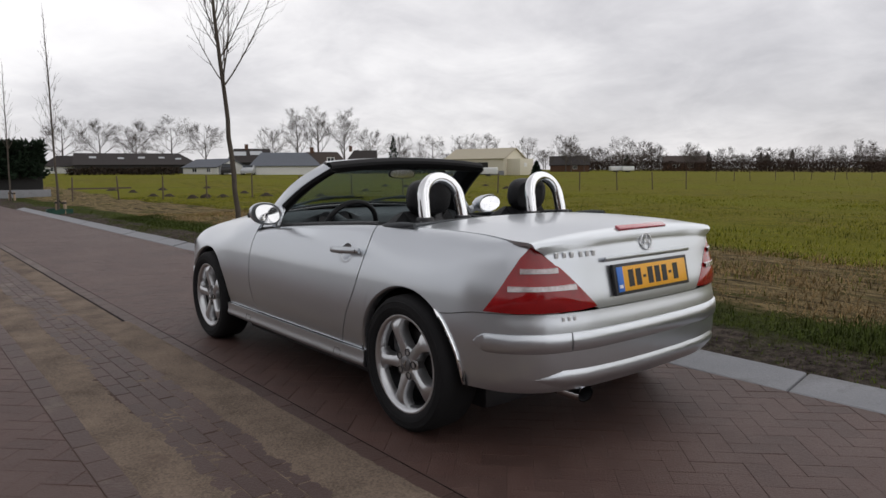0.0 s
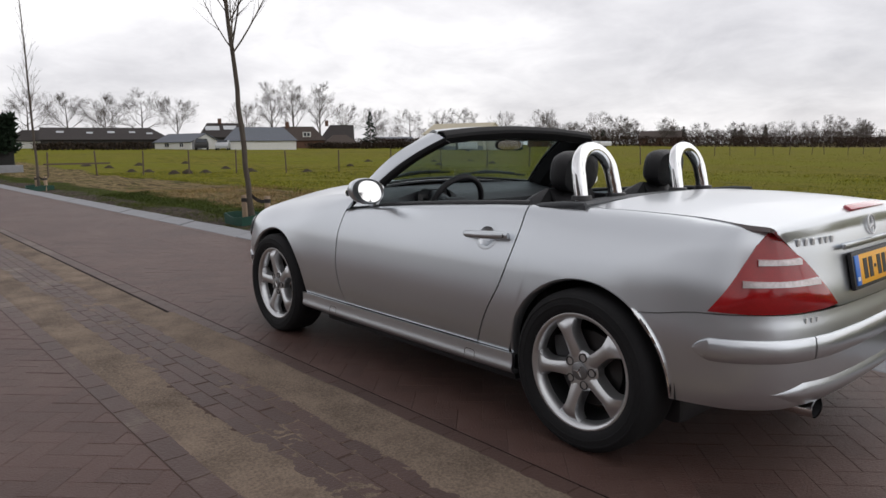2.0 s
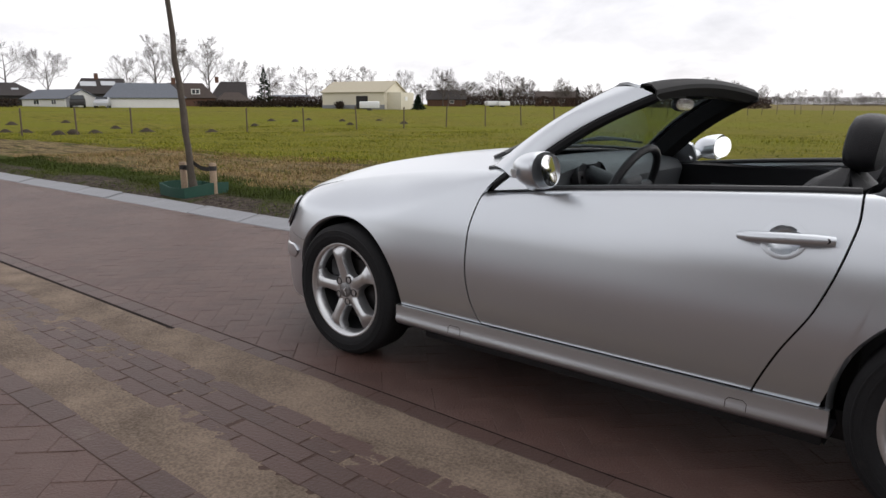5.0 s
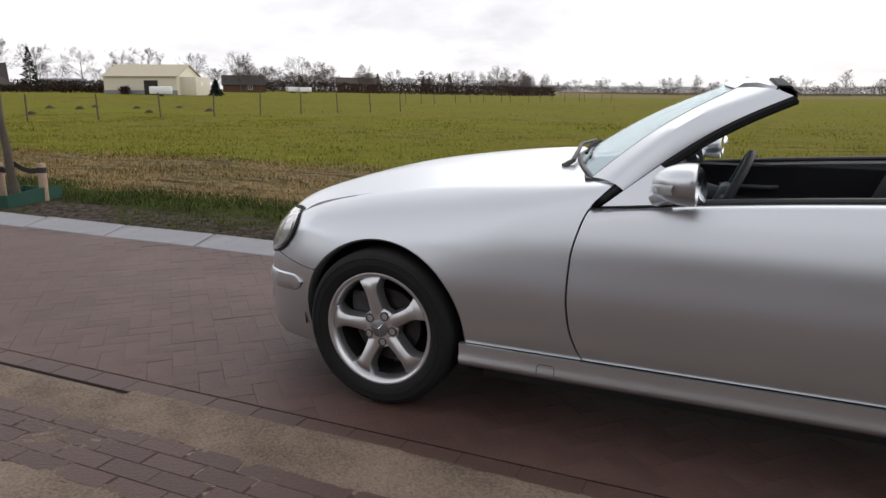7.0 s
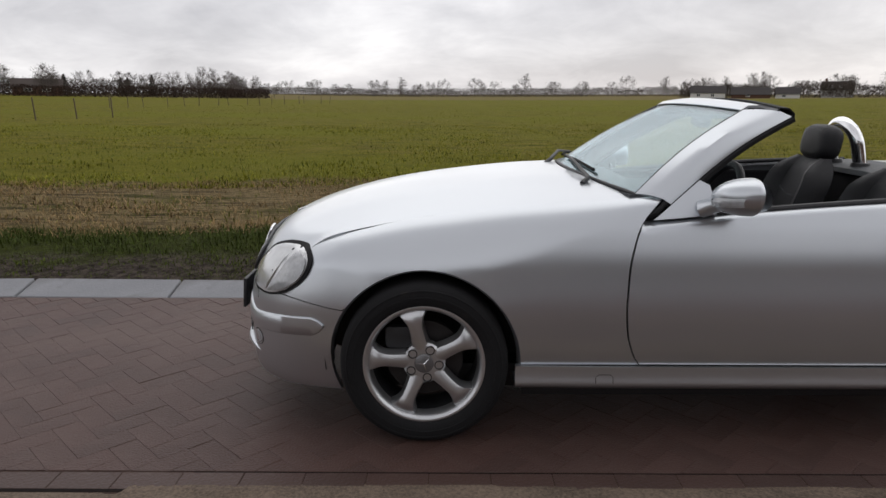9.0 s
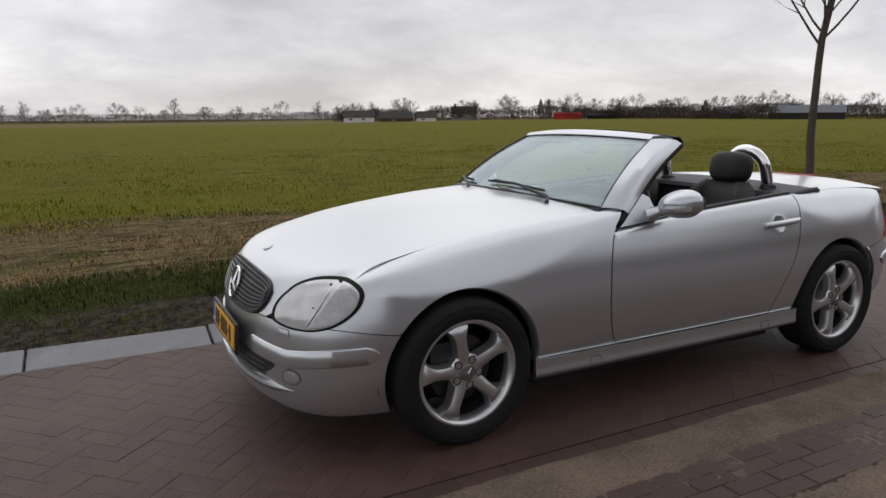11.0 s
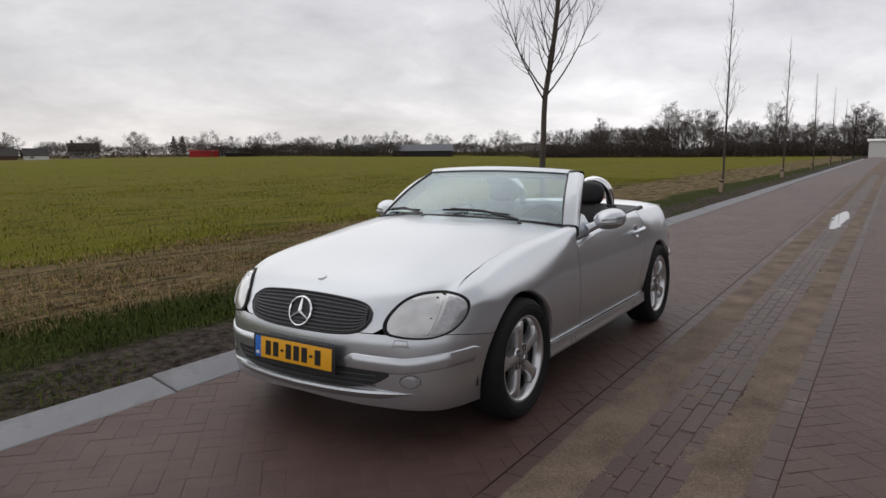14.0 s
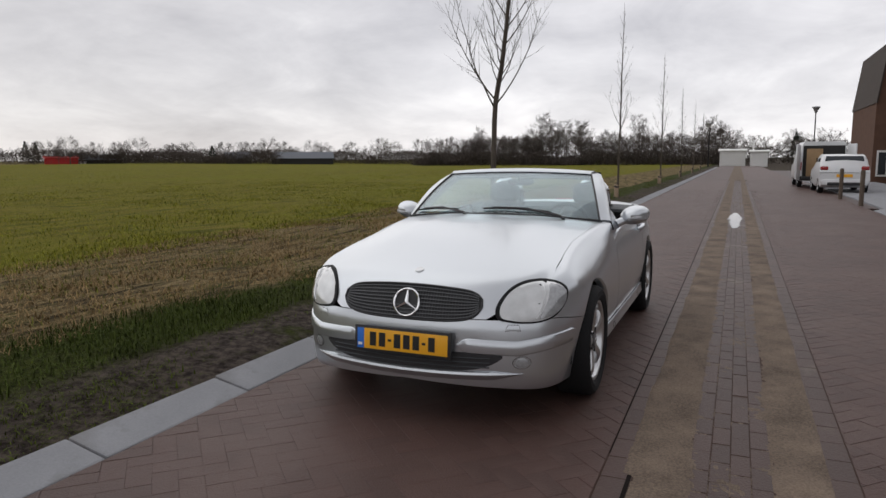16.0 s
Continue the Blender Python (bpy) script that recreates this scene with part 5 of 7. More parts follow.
add_tube(bm, [sw @ Vector((0, 0.183 * math.cos(t), 0.183 * math.sin(t))) for t in np.linspace(0, 2 * math.pi, 41)[:-1]], 0.0165, 10, closed=True)
wheel_s = part("steering_wheel", bm, M["leather"], car, "black leather steering wheel")
bm = bmesh.new()
add_box(bm, 0.015, 0, -0.01, 0.05, 0.17, 0.13, sw, 0.03, 3)
for a in (0.1, math.pi - 0.1, -math.pi / 2):
    add_tube(bm, [sw @ Vector((0.01, 0.05 * math.cos(a), 0.05 * math.sin(a))), sw @ Vector((0, 0.175 * math.cos(a), 0.175 * math.sin(a)))], [0.022, 0.014], 8)
add_tube(bm, [sw @ Vector((0.03, 0, 0)), sw @ Vector((0.25, 0, -0.03))], 0.035, 12)
part("steering_hub", bm, M["dash"], wheel_s)

lid = [[(x, 0.712 * q, z - 0.020 * abs(q) ** 2.5) for x, z in ((-0.870, 0.905), (-0.880, 0.928), (-0.93, 0.938), (-1.05, 0.948), (-1.128, 0.953))] for q in np.linspace(-1, 1, 33)]
bm = bmesh.new()
add_shell(bm, np.array(lid), 0.02, (-1, 0, 0.5))
part("roof_well_cover", bm, M["dash"], car, "dark grey cover behind the seats")
for sg in (1, -1):
    # padded end piece of the cover at the door
    bm = bmesh.new()
    add_tube(bm, [(-0.868, sg * 0.715, 0.908), (-0.92, sg * 0.716, 0.918), (-1.02, sg * 0.708, 0.928), (-1.12, sg * 0.70, 0.935)], [0.013, 0.017, 0.017, 0.010], 10)
    part("cover_end", bm, M["dash"], car)
    # roll-over hoop
    bm = bmesh.new()
    pts, rad = [], []
    for t in np.linspace(0, math.pi, 25):
        pts.append((-0.935 + 0.030 * math.sin(t), sg * 0.385 + 0.118 * math.cos(t), 1.035 + 0.112 * math.sin(t)))
    pts = [(-0.955, sg * 0.385 + 0.124, 0.93), (-0.945, sg * 0.385 + 0.122, 0.985)] + pts + [(-0.945, sg * 0.385 - 0.122, 0.985), (-0.955, sg * 0.385 - 0.124, 0.93)]
    add_tube(bm, pts, 0.031, 18)
    hoop = part("roll_hoop", bm, M["chrome"], car, "polished chrome roll-over hoop")
    for e in (1, -1):
        bm = bmesh.new()
        add_lathe(bm, [(0.030, 0.02), (0.042, 0.018), (0.046, 0.0)], 20, Matrix.Translation((-0.956, sg * 0.385 + e * 0.124, 0.935)) @ pose(0, 0, 0, 90, 0, 0))
        part("hoop_foot", bm, M["black_plastic"], hoop)
    # seat
    sm = pose(-0.38, sg * 0.37, 0.30)
    bm = bmesh.new()
    G = []
    for a in np.linspace(0, 1, 16):
        z = 0.14 + 0.535 * a
        xb = -0.20 - 0.20 * a
        half = 0.245 - 0.02 * a - 0.075 * max(0, (a - 0.72) / 0.28) ** 2
        row = []
        for w, d in ((-1, -0.02), (-1.0, 0.06), (-0.85, 0.105), (-0.62, 0.085), (-0.5, 0.045), (0, 0.035), (0.5, 0.045), (0.62, 0.085), (0.85, 0.105), (1.0, 0.06), (1, -0.02)):
            e = 1 - 0.75 * max(0, (a - 0.85) / 0.15) ** 2
            row.append((xb + d * e, half * w, z))
        G.append(row)
    add_shell(bm, np.array(G), 0.09, (-1.5, 0, 0.4))
    back = part("backrest", bm, M["leather"], car, "black leather seat backrest with bolsters")
    back.matrix_basis = sm
    bm = bmesh.new()
    add_box(bm, 0.0, 0, 0.10, 0.50, 0.50, 0.15, bevel=0.05, seg=4)
    cush = part("seat_cushion", bm, M["leather"], car)
    cush.matrix_basis = sm
    bm = bmesh.new()
    th = np.linspace(0, 2 * math.pi, 33)[:-1]
    G = []
    for dx, s in ((-0.058, 0.02), (-0.056, 0.6), (-0.045, 0.88), (-0.022, 0.985), (0.0, 1.0), (0.024, 0.97), (0.046, 0.85), (0.056, 0.6), (0.058, 0.02)):
        G.append([(dx, 0.132 * s * np.sign(math.cos(t)) * abs(math.cos(t)) ** 0.62, 0.092 * s * np.sign(math.sin(t)) * abs(math.sin(t)) ** 0.68) for t in th])
    add_grid(bm, np.array(G), close_v=True)
    add_tube(bm, [(0, 0.05, -0.15), (0, 0.05, -0.05)], 0.008, 8)
    add_tube(bm, [(0, -0.05, -0.15), (0, -0.05, -0.05)], 0.008, 8)
    bmesh.ops.recalc_face_normals(bm, faces=bm.faces)
    head = part("headrest", bm, M["leather"], back, "black padded headrest")
    head.matrix_basis = pose(-0.425, 0, 0.748, 0, -8, 0)
    # seams on the backrest
    bm = bmesh.new()
    for z in (0.36, 0.46):
        a = (z - 0.14) / 0.5
        add_tube(bm, [(-0.20 - 0.20 * a + 0.036, y, z + 0.05 * abs(y) / 0.12) for y in (-0.12, -0.04, 0.04, 0.12)], 0.004, 5)
    part("seam", bm, M["dash"], back)

# ---- trees ----
class Twigs:
    """Collects tubes and flat twigs of bare trees as plain lists."""

    def __init__(self):
        self.v, self.f = [], []

    def limb(self, pts, radii, n):
        base = len(self.v)
        for i, (p, r) in enumerate(zip(pts, radii)):
            d = (pts[min(i + 1, len(pts) - 1)] - pts[max(i - 1, 0)]).normalized()
            a = d.orthogonal().normalized()
            b = d.cross(a)
            for q in range(n):
                t = 2 * math.pi * q / n
                self.v.append(p + (a * math.cos(t) + b * math.sin(t)) * r)
        for i in range(len(pts) - 1):
            for q in range(n):
                self.f.append((base + i * n + q, base + i * n + (q + 1) % n, base + (i + 1) * n + (q + 1) % n, base + (i + 1) * n + q))

    def twig(self, p, d, length, w, rng):
        s = d.orthogonal().normalized()
        s.rotate(Matrix.Rotation(rng.uniform(0, 6.28), 3, d))
        m = p + d * length * 0.5 + Vector((rng.uniform(-1, 1), rng.uniform(-1, 1), rng.uniform(-0.3, 1))) * length * 0.08
        b = len(self.v)
        self.v += [p - s * w, p + s * w, m + s * w * 0.7, m - s * w * 0.7, p + d * length]
        self.f += [(b, b + 1, b + 2, b + 3), (b + 3, b + 2, b + 4)]


def grow(tw, p, d, length, r, level, rng, spread, sides, up=0.25, kids=(4, 4, 3), twigs=6, tw_len=0.25, tw_w=0.004):
    k = 4 if level < 2 else 3
    pts, radii = [p], [r]
    cur, dd = p.copy(), d.copy()
    for i in range(k):
        dd = (dd + Vector((rng.uniform(-1, 1), rng.uniform(-1, 1), rng.uniform(-0.5, 1) * up * 2)) * (0.20 if sides > 5 or level > 1 else 0.15)).normalized()
        cur = cur + dd * length / k
        pts.append(cur.copy())
        radii.append(max(r * (1 - 0.72 * (i + 1) / k), 0.0025))
    tw.limb(pts, radii, sides)
    if level >= len(kids):
        for _ in range(twigs):
            t = rng.uniform(0.15, 1)
            i = min(int(t * k), k - 1)
            q = pts[i].lerp(pts[i + 1], t * k - i)
            e = (dd + Vector((rng.uniform(-1, 1), rng.uniform(-1, 1), rng.uniform(-0.4, 1))) * 0.75).normalized()
            tw.twig(q, e, tw_len * rng.uniform(0.5, 1.2), tw_w, rng)
        return
    for c in range(kids[level]):
        t = 0.30 + 0.68 * (c + rng.uniform(0.1, 0.9)) / kids[level]
        i = min(int(t * k), k - 1)
        q = pts[i].lerp(pts[i + 1], t * k - i)
        side = dd.orthogonal().normalized()
        side.rotate(Matrix.Rotation(rng.uniform(0, 6.28), 3, dd))
        e = (dd * math.cos(spread) + side * math.sin(spread) + Vector((0, 0, up))).normalized()
        grow(tw, q, e, length * rng.uniform(0.50, 0.72), radii[i] * 0.62, level + 1, rng, spread * rng.uniform(0.85, 1.1), max(3, sides - 1), up, kids, twigs, tw_len, tw_w)
    if level > 0:
        for _ in range(twigs // 2):
            tw.twig(pts[-1], (dd + Vector((rng.uniform(-1, 1), rng.uniform(-1, 1), rng.uniform(-0.2, 1))) * 0.5).normalized(), tw_len, tw_w, rng)


def bare_tree(seed, height, trunk_r, clear, spread, kids, twigs, tw_len, tw_w, limb_len, n_limbs, up=0.25, lean=(0, 0), sides=7, crowd=1.0, limb_r=0.50):
    """Trunk and crown of a leafless tree, as two Twigs."""
    rng = random.Random(seed)
    trunk, crown = Twigs(), Twigs()
    pts, radii = [], []
    n = 10
    for i in range(n + 1):
        t = i / n
        lt = t * (1 - 0.5 * t) * height
        pts.append(Vector((lean[0] * lt + 0.05 * math.sin(3 * t + seed) * t * trunk_r * 12, lean[1] * lt + 0.04 * math.cos(4 * t + seed) * t * trunk_r * 12, height * 0.86 * t)))
        radii.append(trunk_r * (1.25 if i == 0 else 1) * (1 - 0.85 * t) + 0.003)
    trunk.limb(pts, radii, sides)
    for c in range(n_limbs):
        t = clear + (0.97 - clear) * ((c + rng.uniform(0, 0.6)) / n_limbs) ** crowd
        i = min(int(t * n), n - 1)
        q = pts[i].lerp(pts[i + 1], t * n - i)
        az = c * 2.4 + rng.uniform(-0.5, 0.5)
        d = Vector((math.cos(az) * math.sin(spread), math.sin(az) * math.sin(spread), math.cos(spread))).normalized()
        ll = limb_len * (1.0 - 0.60 * (t - clear) / (1 - clear)) * rng.uniform(0.8, 1.15)
        grow(crown, q, d, ll, radii[i] * limb_r, 1, rng, 0.55, 5, up, kids, twigs, tw_len, tw_w)
    return trunk, crown


def tree_thing(name, pair, m, label, category, group="", mat="bark"):
    ob = thing(name, label, category, group, at=m)
    mesh_from("trunk", pair[0].v, pair[0].f, M[mat], ob, True)
    mesh_from("crown", pair[1].v, pair[1].f, M[mat], ob, True)
    return ob


# young street trees: slim trunks, steep thin branches, tied to stakes inside a green collar
M["stake"] = material("weathered_timber_stake", (0.30, 0.22, 0.15), 0.85, bump=0.5, scale=50, vary=0.25)
M["collar"] = material("green_plastic_collar", (0.008, 0.055, 0.036), 0.6, bump=0.2, scale=60, vary=0.2)
M["strap"] = material("black_rubber_strap", (0.02, 0.018, 0.017), 0.7, vary=0.2)


def young_tree(seed, height, r0, clear, n_limbs, limb_len, start, end, bend=(0, 0), bend_at=0.0, sub=5, least=0.0022):
    """A slim trunk whose leader runs to the top, with thin limbs that curve upwards."""
    rng = random.Random(seed)
    trunk, crown = Twigs(), Twigs()
    n = 22
    pts, radii = [], []
    for i in range(n + 1):
        t = i / n
        up = max(0.0, t * height - bend_at)
        k = 0.012 if 0 < i else 0
        pts.append(Vector((bend[0] * up + rng.uniform(-k, k), bend[1] * up + rng.uniform(-k, k), height * t)))
        radii.append((r0 * (1 - t) ** 0.75 + 0.003) * (1.35 if i == 0 else rng.uniform(0.96, 1.06)))
    trunk.limb(pts, radii, 9)
    for c in range(n_limbs):
        t = clear + (0.96 - clear) * ((c + rng.uniform(0, 0.7)) / n_limbs) ** 1.15
        i = min(int(t * n), n - 1)
        q = pts[i].lerp(pts[i + 1], t * n - i)
        az = c * 2.4 + rng.uniform(-0.6, 0.6)
        length = limb_len * (0.18 + 0.82 * (1 - (t - clear) / (1 - clear))) * (1.12 if c < 3 else rng.uniform(0.5, 1.1))
        r = max(min(radii[i] * 0.42, 0.0065 * length + 0.0028), least)
        lp, lr, cur = [q], [r], q.copy()
        m = 8
        for j in range(m):
            f = (j + 0.5) / m
            tilt = start + (end - start) * f ** 0.7
            a2 = az + rng.uniform(-0.25, 0.25)
            cur = cur + Vector((math.cos(a2) * math.sin(tilt), math.sin(a2) * math.sin(tilt), math.cos(tilt))) * length / m
            lp.append(cur.copy())
            lr.append(max(r * (1 - 0.85 * (j + 1) / m), least * 0.8))
        crown.limb(lp, lr, 5)
        for e in range(max(2, int(sub * length / limb_len))):
            f = rng.uniform(0.2, 0.95)
            j = min(int(f * m), m - 1)
            p = lp[j].lerp(lp[j + 1], f * m - j)
            along = (lp[j + 1] - lp[j]).normalized()
            side = along.orthogonal().normalized()
            side.rotate(Matrix.Rotation(rng.uniform(0, 6.28), 3, along))
            d = (along + side * rng.uniform(0.5, 0.95) + Vector((0, 0, 0.15))).normalized()
            sl = length * rng.uniform(0.16, 0.38)
            sp_ = [p, p + d * sl * 0.5, p + d * sl + Vector((0, 0, sl * 0.12))]
            crown.limb(sp_, [max(lr[j] * 0.6, least), least * 0.85, least * 0.6], 4)
            for _ in range(2):
                g = rng.uniform(0.3, 0.9)
                crown.twig(p + d * sl * g, (d + Vector((rng.uniform(-0.8, 0.8), rng.uniform(-0.8, 0.8), rng.uniform(-0.1, 0.7)))).normalized(), sl * rng.uniform(0.25, 0.5), least * 0.7, rng)
    return trunk, crown


young = [young_tree(11, 6.4, 0.043, 0.37, 34, 1.8, 0.66, 0.36, (-0.02, 0.085), 0.0, 11),
         young_tree(14, 5.8, 0.047, 0.35, 38, 1.5, 0.80, 0.30, (-0.01, 0.13), 1.9, 12),
         young_tree(23, 6.9, 0.040, 0.34, 26, 1.15, 0.60, 0.22, (0.01, 0.01), 0.0, 6, 0.0035)]
TREES = ((7.34, -1.99, 0, 0, 1.0), (-4.55, -1.75, 1, 0, 1.0), (-18.9, -2.2, 2, 10, 0.92), (-32.0, -2.1, 2, 130, 0.95), (-46, -2.1, 2, 250, 0.9), (-60, -2.1, 2, 330, 0.92), (-74, -2.1, 2, 60, 0.9), (20.6, -1.65, 2, 70, 0.92), (34.5, -2.1, 2, 160, 0.95))
for x, y, k, az, sc in TREES:
    z = float(ground_height(x, y))
    tree_thing("young_tree", young[k], pose(x, y, z, 0, 0, az) @ Matrix.Scale(sc, 4), "slim leafless young street tree tied to short stakes", "tree", "young trees along the kerb")
    for j, (dx, dy) in enumerate(((-0.30, -0.12), (0.20, 0.02))):
        if abs(x) > 40 and j:
            continue
        st = thing("tree_stake", "short round timber stake beside a young tree", "stake", "tree stakes", at=pose(x + dx, y + dy, z - 0.02))
        bm = bmesh.new()
        add_lathe(bm, [(0.045, 0), (0.046, 0.42), (0.040, 0.43), (0.001, 0.432)], 14, pose(0, 0, 0, 90, 0, 0))
        part("post", bm, M["stake"], st)
        bm = bmesh.new()
        a, b = Vector((0, 0, 0.36)), Vector((-dx, -dy, 0.44))
        s = (b - a).cross(Vector((0, 0, 1))).normalized() * 0.004
        for e in (-1, 1):
            add_grid(bm, np.array([[tuple(a.lerp(b, q) + s * e + Vector((0, 0, h - 0.05 * math.sin(q * 3.14)))) for h in (-0.025, 0.03)] for q in np.linspace(0, 1, 6)]))
        add_lathe(bm, [(0.050, -0.03), (0.050, 0.03)], 14, Matrix.Translation((0, 0, 0.36)) @ pose(0, 0, 0, 90, 0, 0))
        part("strap", bm, M["strap"], st)
    if 0 < x < 30:
        bm = bmesh.new()
        G = []
        for t in np.linspace(0, 2 * math.pi, 33)[:-1]:
            r = 0.35 / max(abs(math.cos(t)), abs(math.sin(t))) ** 0.7 * (1 + 0.04 * math.sin(3 * t + x))
            h = 0.13 + 0.025 * math.sin(2 * t + 1)
            G.append([(r * math.cos(t), r * math.sin(t), -0.03), (r * 1.02 * math.cos(t), r * 1.02 * math.sin(t), h), (r * 0.99 * math.cos(t), r * 0.99 * math.sin(t), h), (r * 0.97 * math.cos(t), r * 0.97 * math.sin(t), -0.03)])
        add_grid(bm, np.array(G), close_u=True)
        bmesh.ops.recalc_face_normals(bm, faces=bm.faces)
        col = finish(bm, "tree_collar", M["collar"])
        tagged(col, "low green plastic watering collar round a young tree", "collar", "tree collars")
        col.matrix_basis = pose(x, y, z)

# far trees
far_kinds = [bare_tree(s, h, r, cl, sp, kd, tg, tl, tww, ll, nl, up, (0, 0), 6) for s, h, r, cl, sp, kd, tg, tl, tww, ll, nl, up in (
    (41, 9.5, 0.22, 0.26, 1.00, (0, 5, 4, 3), 6, 0.75, 0.0075, 4.4, 9, 0.08),
    (42, 9.5, 0.22, 0.28, 0.85, (0, 5, 4, 3), 6, 0.75, 0.0075, 4.1, 9, 0.10),
    (43, 12.5, 0.24, 0.22, 0.60, (0, 5, 4, 3), 6, 0.75, 0.0075, 4.0, 11, 0.18),
    (44, 7.6, 0.14, 0.15, 0.75, (0, 5, 4, 2), 6, 0.7, 0.009, 3.3, 9, 0.12),
)]
FAR = (  # x, y, kind, height factor
    (124.2, -20.9, 0, 0.88), (123.1, -26.3, 1, 0.86), (121.7, -31.7, 1, 0.86), (120.1, -37.1, 0, 0.94), (118.2, -42.4, 1, 0.84), (127, -33, 3, 0.8),
    (120.6, -61.6, 2, 0.92), (118.8, -65.2, 2, 0.97), (116.2, -69.6, 2, 0.93), (113.5, -73.8, 3, 1.0), (122, -57, 3, 1.0), (112, -80, 3, 0.9), (106, -84, 0, 0.72), (103, -90, 0, 0.75), (101, -94, 1, 0.75),
    (99, -104, 3, 0.85), (92, -108, 3, 0.9), (85.2, -118.2, 0, 0.72), (96, -114, 3, 0.8), (88, -128, 3, 0.8), (80, -135, 3, 0.75), (100, -150, 1, 0.7),
    (-151, -163, 0, 0.72), (-135, -186, 3, 0.75), (-150, -39.8, 2, 0.88), (-155, -32, 2, 0.75), (-148, -18, 2, 0.8), (-176, -95, 3, 0.9),
)
for x, y, k, sc in FAR:
    z = float(ground_height(x, y)) + 0.05
    if (k, "done") not in M:
        M[(k, "done")] = tree_thing("bare_tree", far_kinds[k], pose(x, y, z, 0, 0, x * 7 % 360) @ Matrix.Scale(sc, 4), "leafless broadleaf tree beyond the meadow", "tree", "bare trees beyond the fields", "bark_far")
        M[(k, "done")]["size"] = sc
    else:
        o = copy_thing(M[(k, "done")], pose(x, y, z, 0, 0, x * 37 % 360))
        o.scale = (sc, sc, sc)


def joined_trees(name, spots, label, category):
    """A belt of trees as one mesh."""
    packs = []
    for tr, cr in far_kinds:
        va = np.array([tuple(p) for p in tr.v + cr.v])
        fa = tr.f + [tuple(i + len(tr.v) for i in f) for f in cr.f]
        packs.append((va, np.array([f for f in fa if len(f) == 4]), np.array([f for f in fa if len(f) == 3])))
    vs, quads, tris, off = [], [], [], 0
    for x, y, k, sc, az in spots:
        va, qa, ta = packs[k]
        c, s = math.cos(az), math.sin(az)
        w = va * sc
        vs.append(np.stack([w[:, 0] * c - w[:, 1] * s + x, w[:, 0] * s + w[:, 1] * c + y, w[:, 2] + float(ground_height(x, y))], 1))
        quads.append(qa + off)
        tris.append(ta + off)
        off += len(w)
    vs, quads, tris = np.concatenate(vs), np.concatenate(quads), np.concatenate(tris)
    me = bpy.data.meshes.new(name)
    me.vertices.add(len(vs))
    me.vertices.foreach_set("co", vs.ravel())
    loops = np.concatenate([quads.ravel(), tris.ravel()]).astype(np.int32)
    me.loops.add(len(loops))
    me.loops.foreach_set("vertex_index", loops)
    starts = np.concatenate([np.arange(len(quads)) * 4, len(quads) * 4 + np.arange(len(tris)) * 3]).astype(np.int32)
    me.polygons.add(len(starts))
    me.polygons.foreach_set("loop_start", starts)
    me.update(calc_edges=True)
    me.materials.append(M["bark_far"])
    return tagged(new(name, me), label, category, kind="stuff")


rw = random.Random(8)
spots = []
for i in range(64):  # the wood at the end of the field
    t = rw.random()
    spots.append((-126 - 14 * t + rw.uniform(-14, 2), -56 + 55 * t + rw.uniform(-4, 4), rw.choice((0, 1, 2, 3, 3)), rw.uniform(0.50, 0.78), rw.uniform(0, 6)))
for i in range(14):
    spots.append((-146 + rw.uniform(-10, 6), 4 + i * 3.2 + rw.uniform(-2, 2), rw.choice((0, 2, 3)), rw.uniform(0.45, 0.8), rw.uniform(0, 6)))
joined_trees("wood", spots, "dense leafless wood at the edge of the field", "woodland")
spots = []
for i in range(46):  # far side behind the tail
    t = i / 46
    x, y = -70 - 95 * t + rw.uniform(-6, 6), -215 + 110 * t + rw.uniform(-8, 8)
    spots.append((x, y, rw.choice((0, 1, 3, 3)), rw.uniform(0.45, 0.72), rw.uniform(0, 6)))
for i in range(44):  # belt behind the hedge beyond the nose
    t = i / 44
    spots.append((118 - 70 * t + rw.uniform(-5, 5), -138 - 42 * t + rw.uniform(-6, 6), rw.choice((0, 1, 3, 3)), rw.uniform(0.38, 0.62), rw.uniform(0, 6)))
for i in range(12):
    spots.append((116 - 28 * i / 12 + rw.uniform(-3, 3), -84 - 34 * i / 12 + rw.uniform(-3, 3), rw.choice((1, 3)), rw.uniform(0.42, 0.62), rw.uniform(0, 6)))
for i in range(14):  # between the barns and the wood
    t = i / 14
    spots.append((-172 + 22 * t + rw.uniform(-6, 6), -118 + 62 * t + rw.uniform(-3, 3), rw.choice((0, 1, 3)), rw.uniform(0.42, 0.65), rw.uniform(0, 6)))
joined_trees("tree_belt", spots, "belt of leafless trees along the far hedges", "woodland")
spots = []
for i in range(60):  # very far line
    t = i / 60
    spots.append((150 - 290 * t + rw.uniform(-6, 6), -420 + rw.uniform(-30, 20) + 110 * t, rw.choice((0, 1, 2, 3)), rw.uniform(0.5, 0.95) * (1.0 if t < 0.8 else 0.8), rw.uniform(0, 6)))
spots += [(116, -327, 2, 0.95, 0), (112, -330, 2, 0.9, 2), (104.5, -331, 2, 0.82, 1), (27, -392, 2, 0.8, 1)]
joined_trees("distant_tree_line", spots, "thin line of bare trees on the horizon", "woodland")


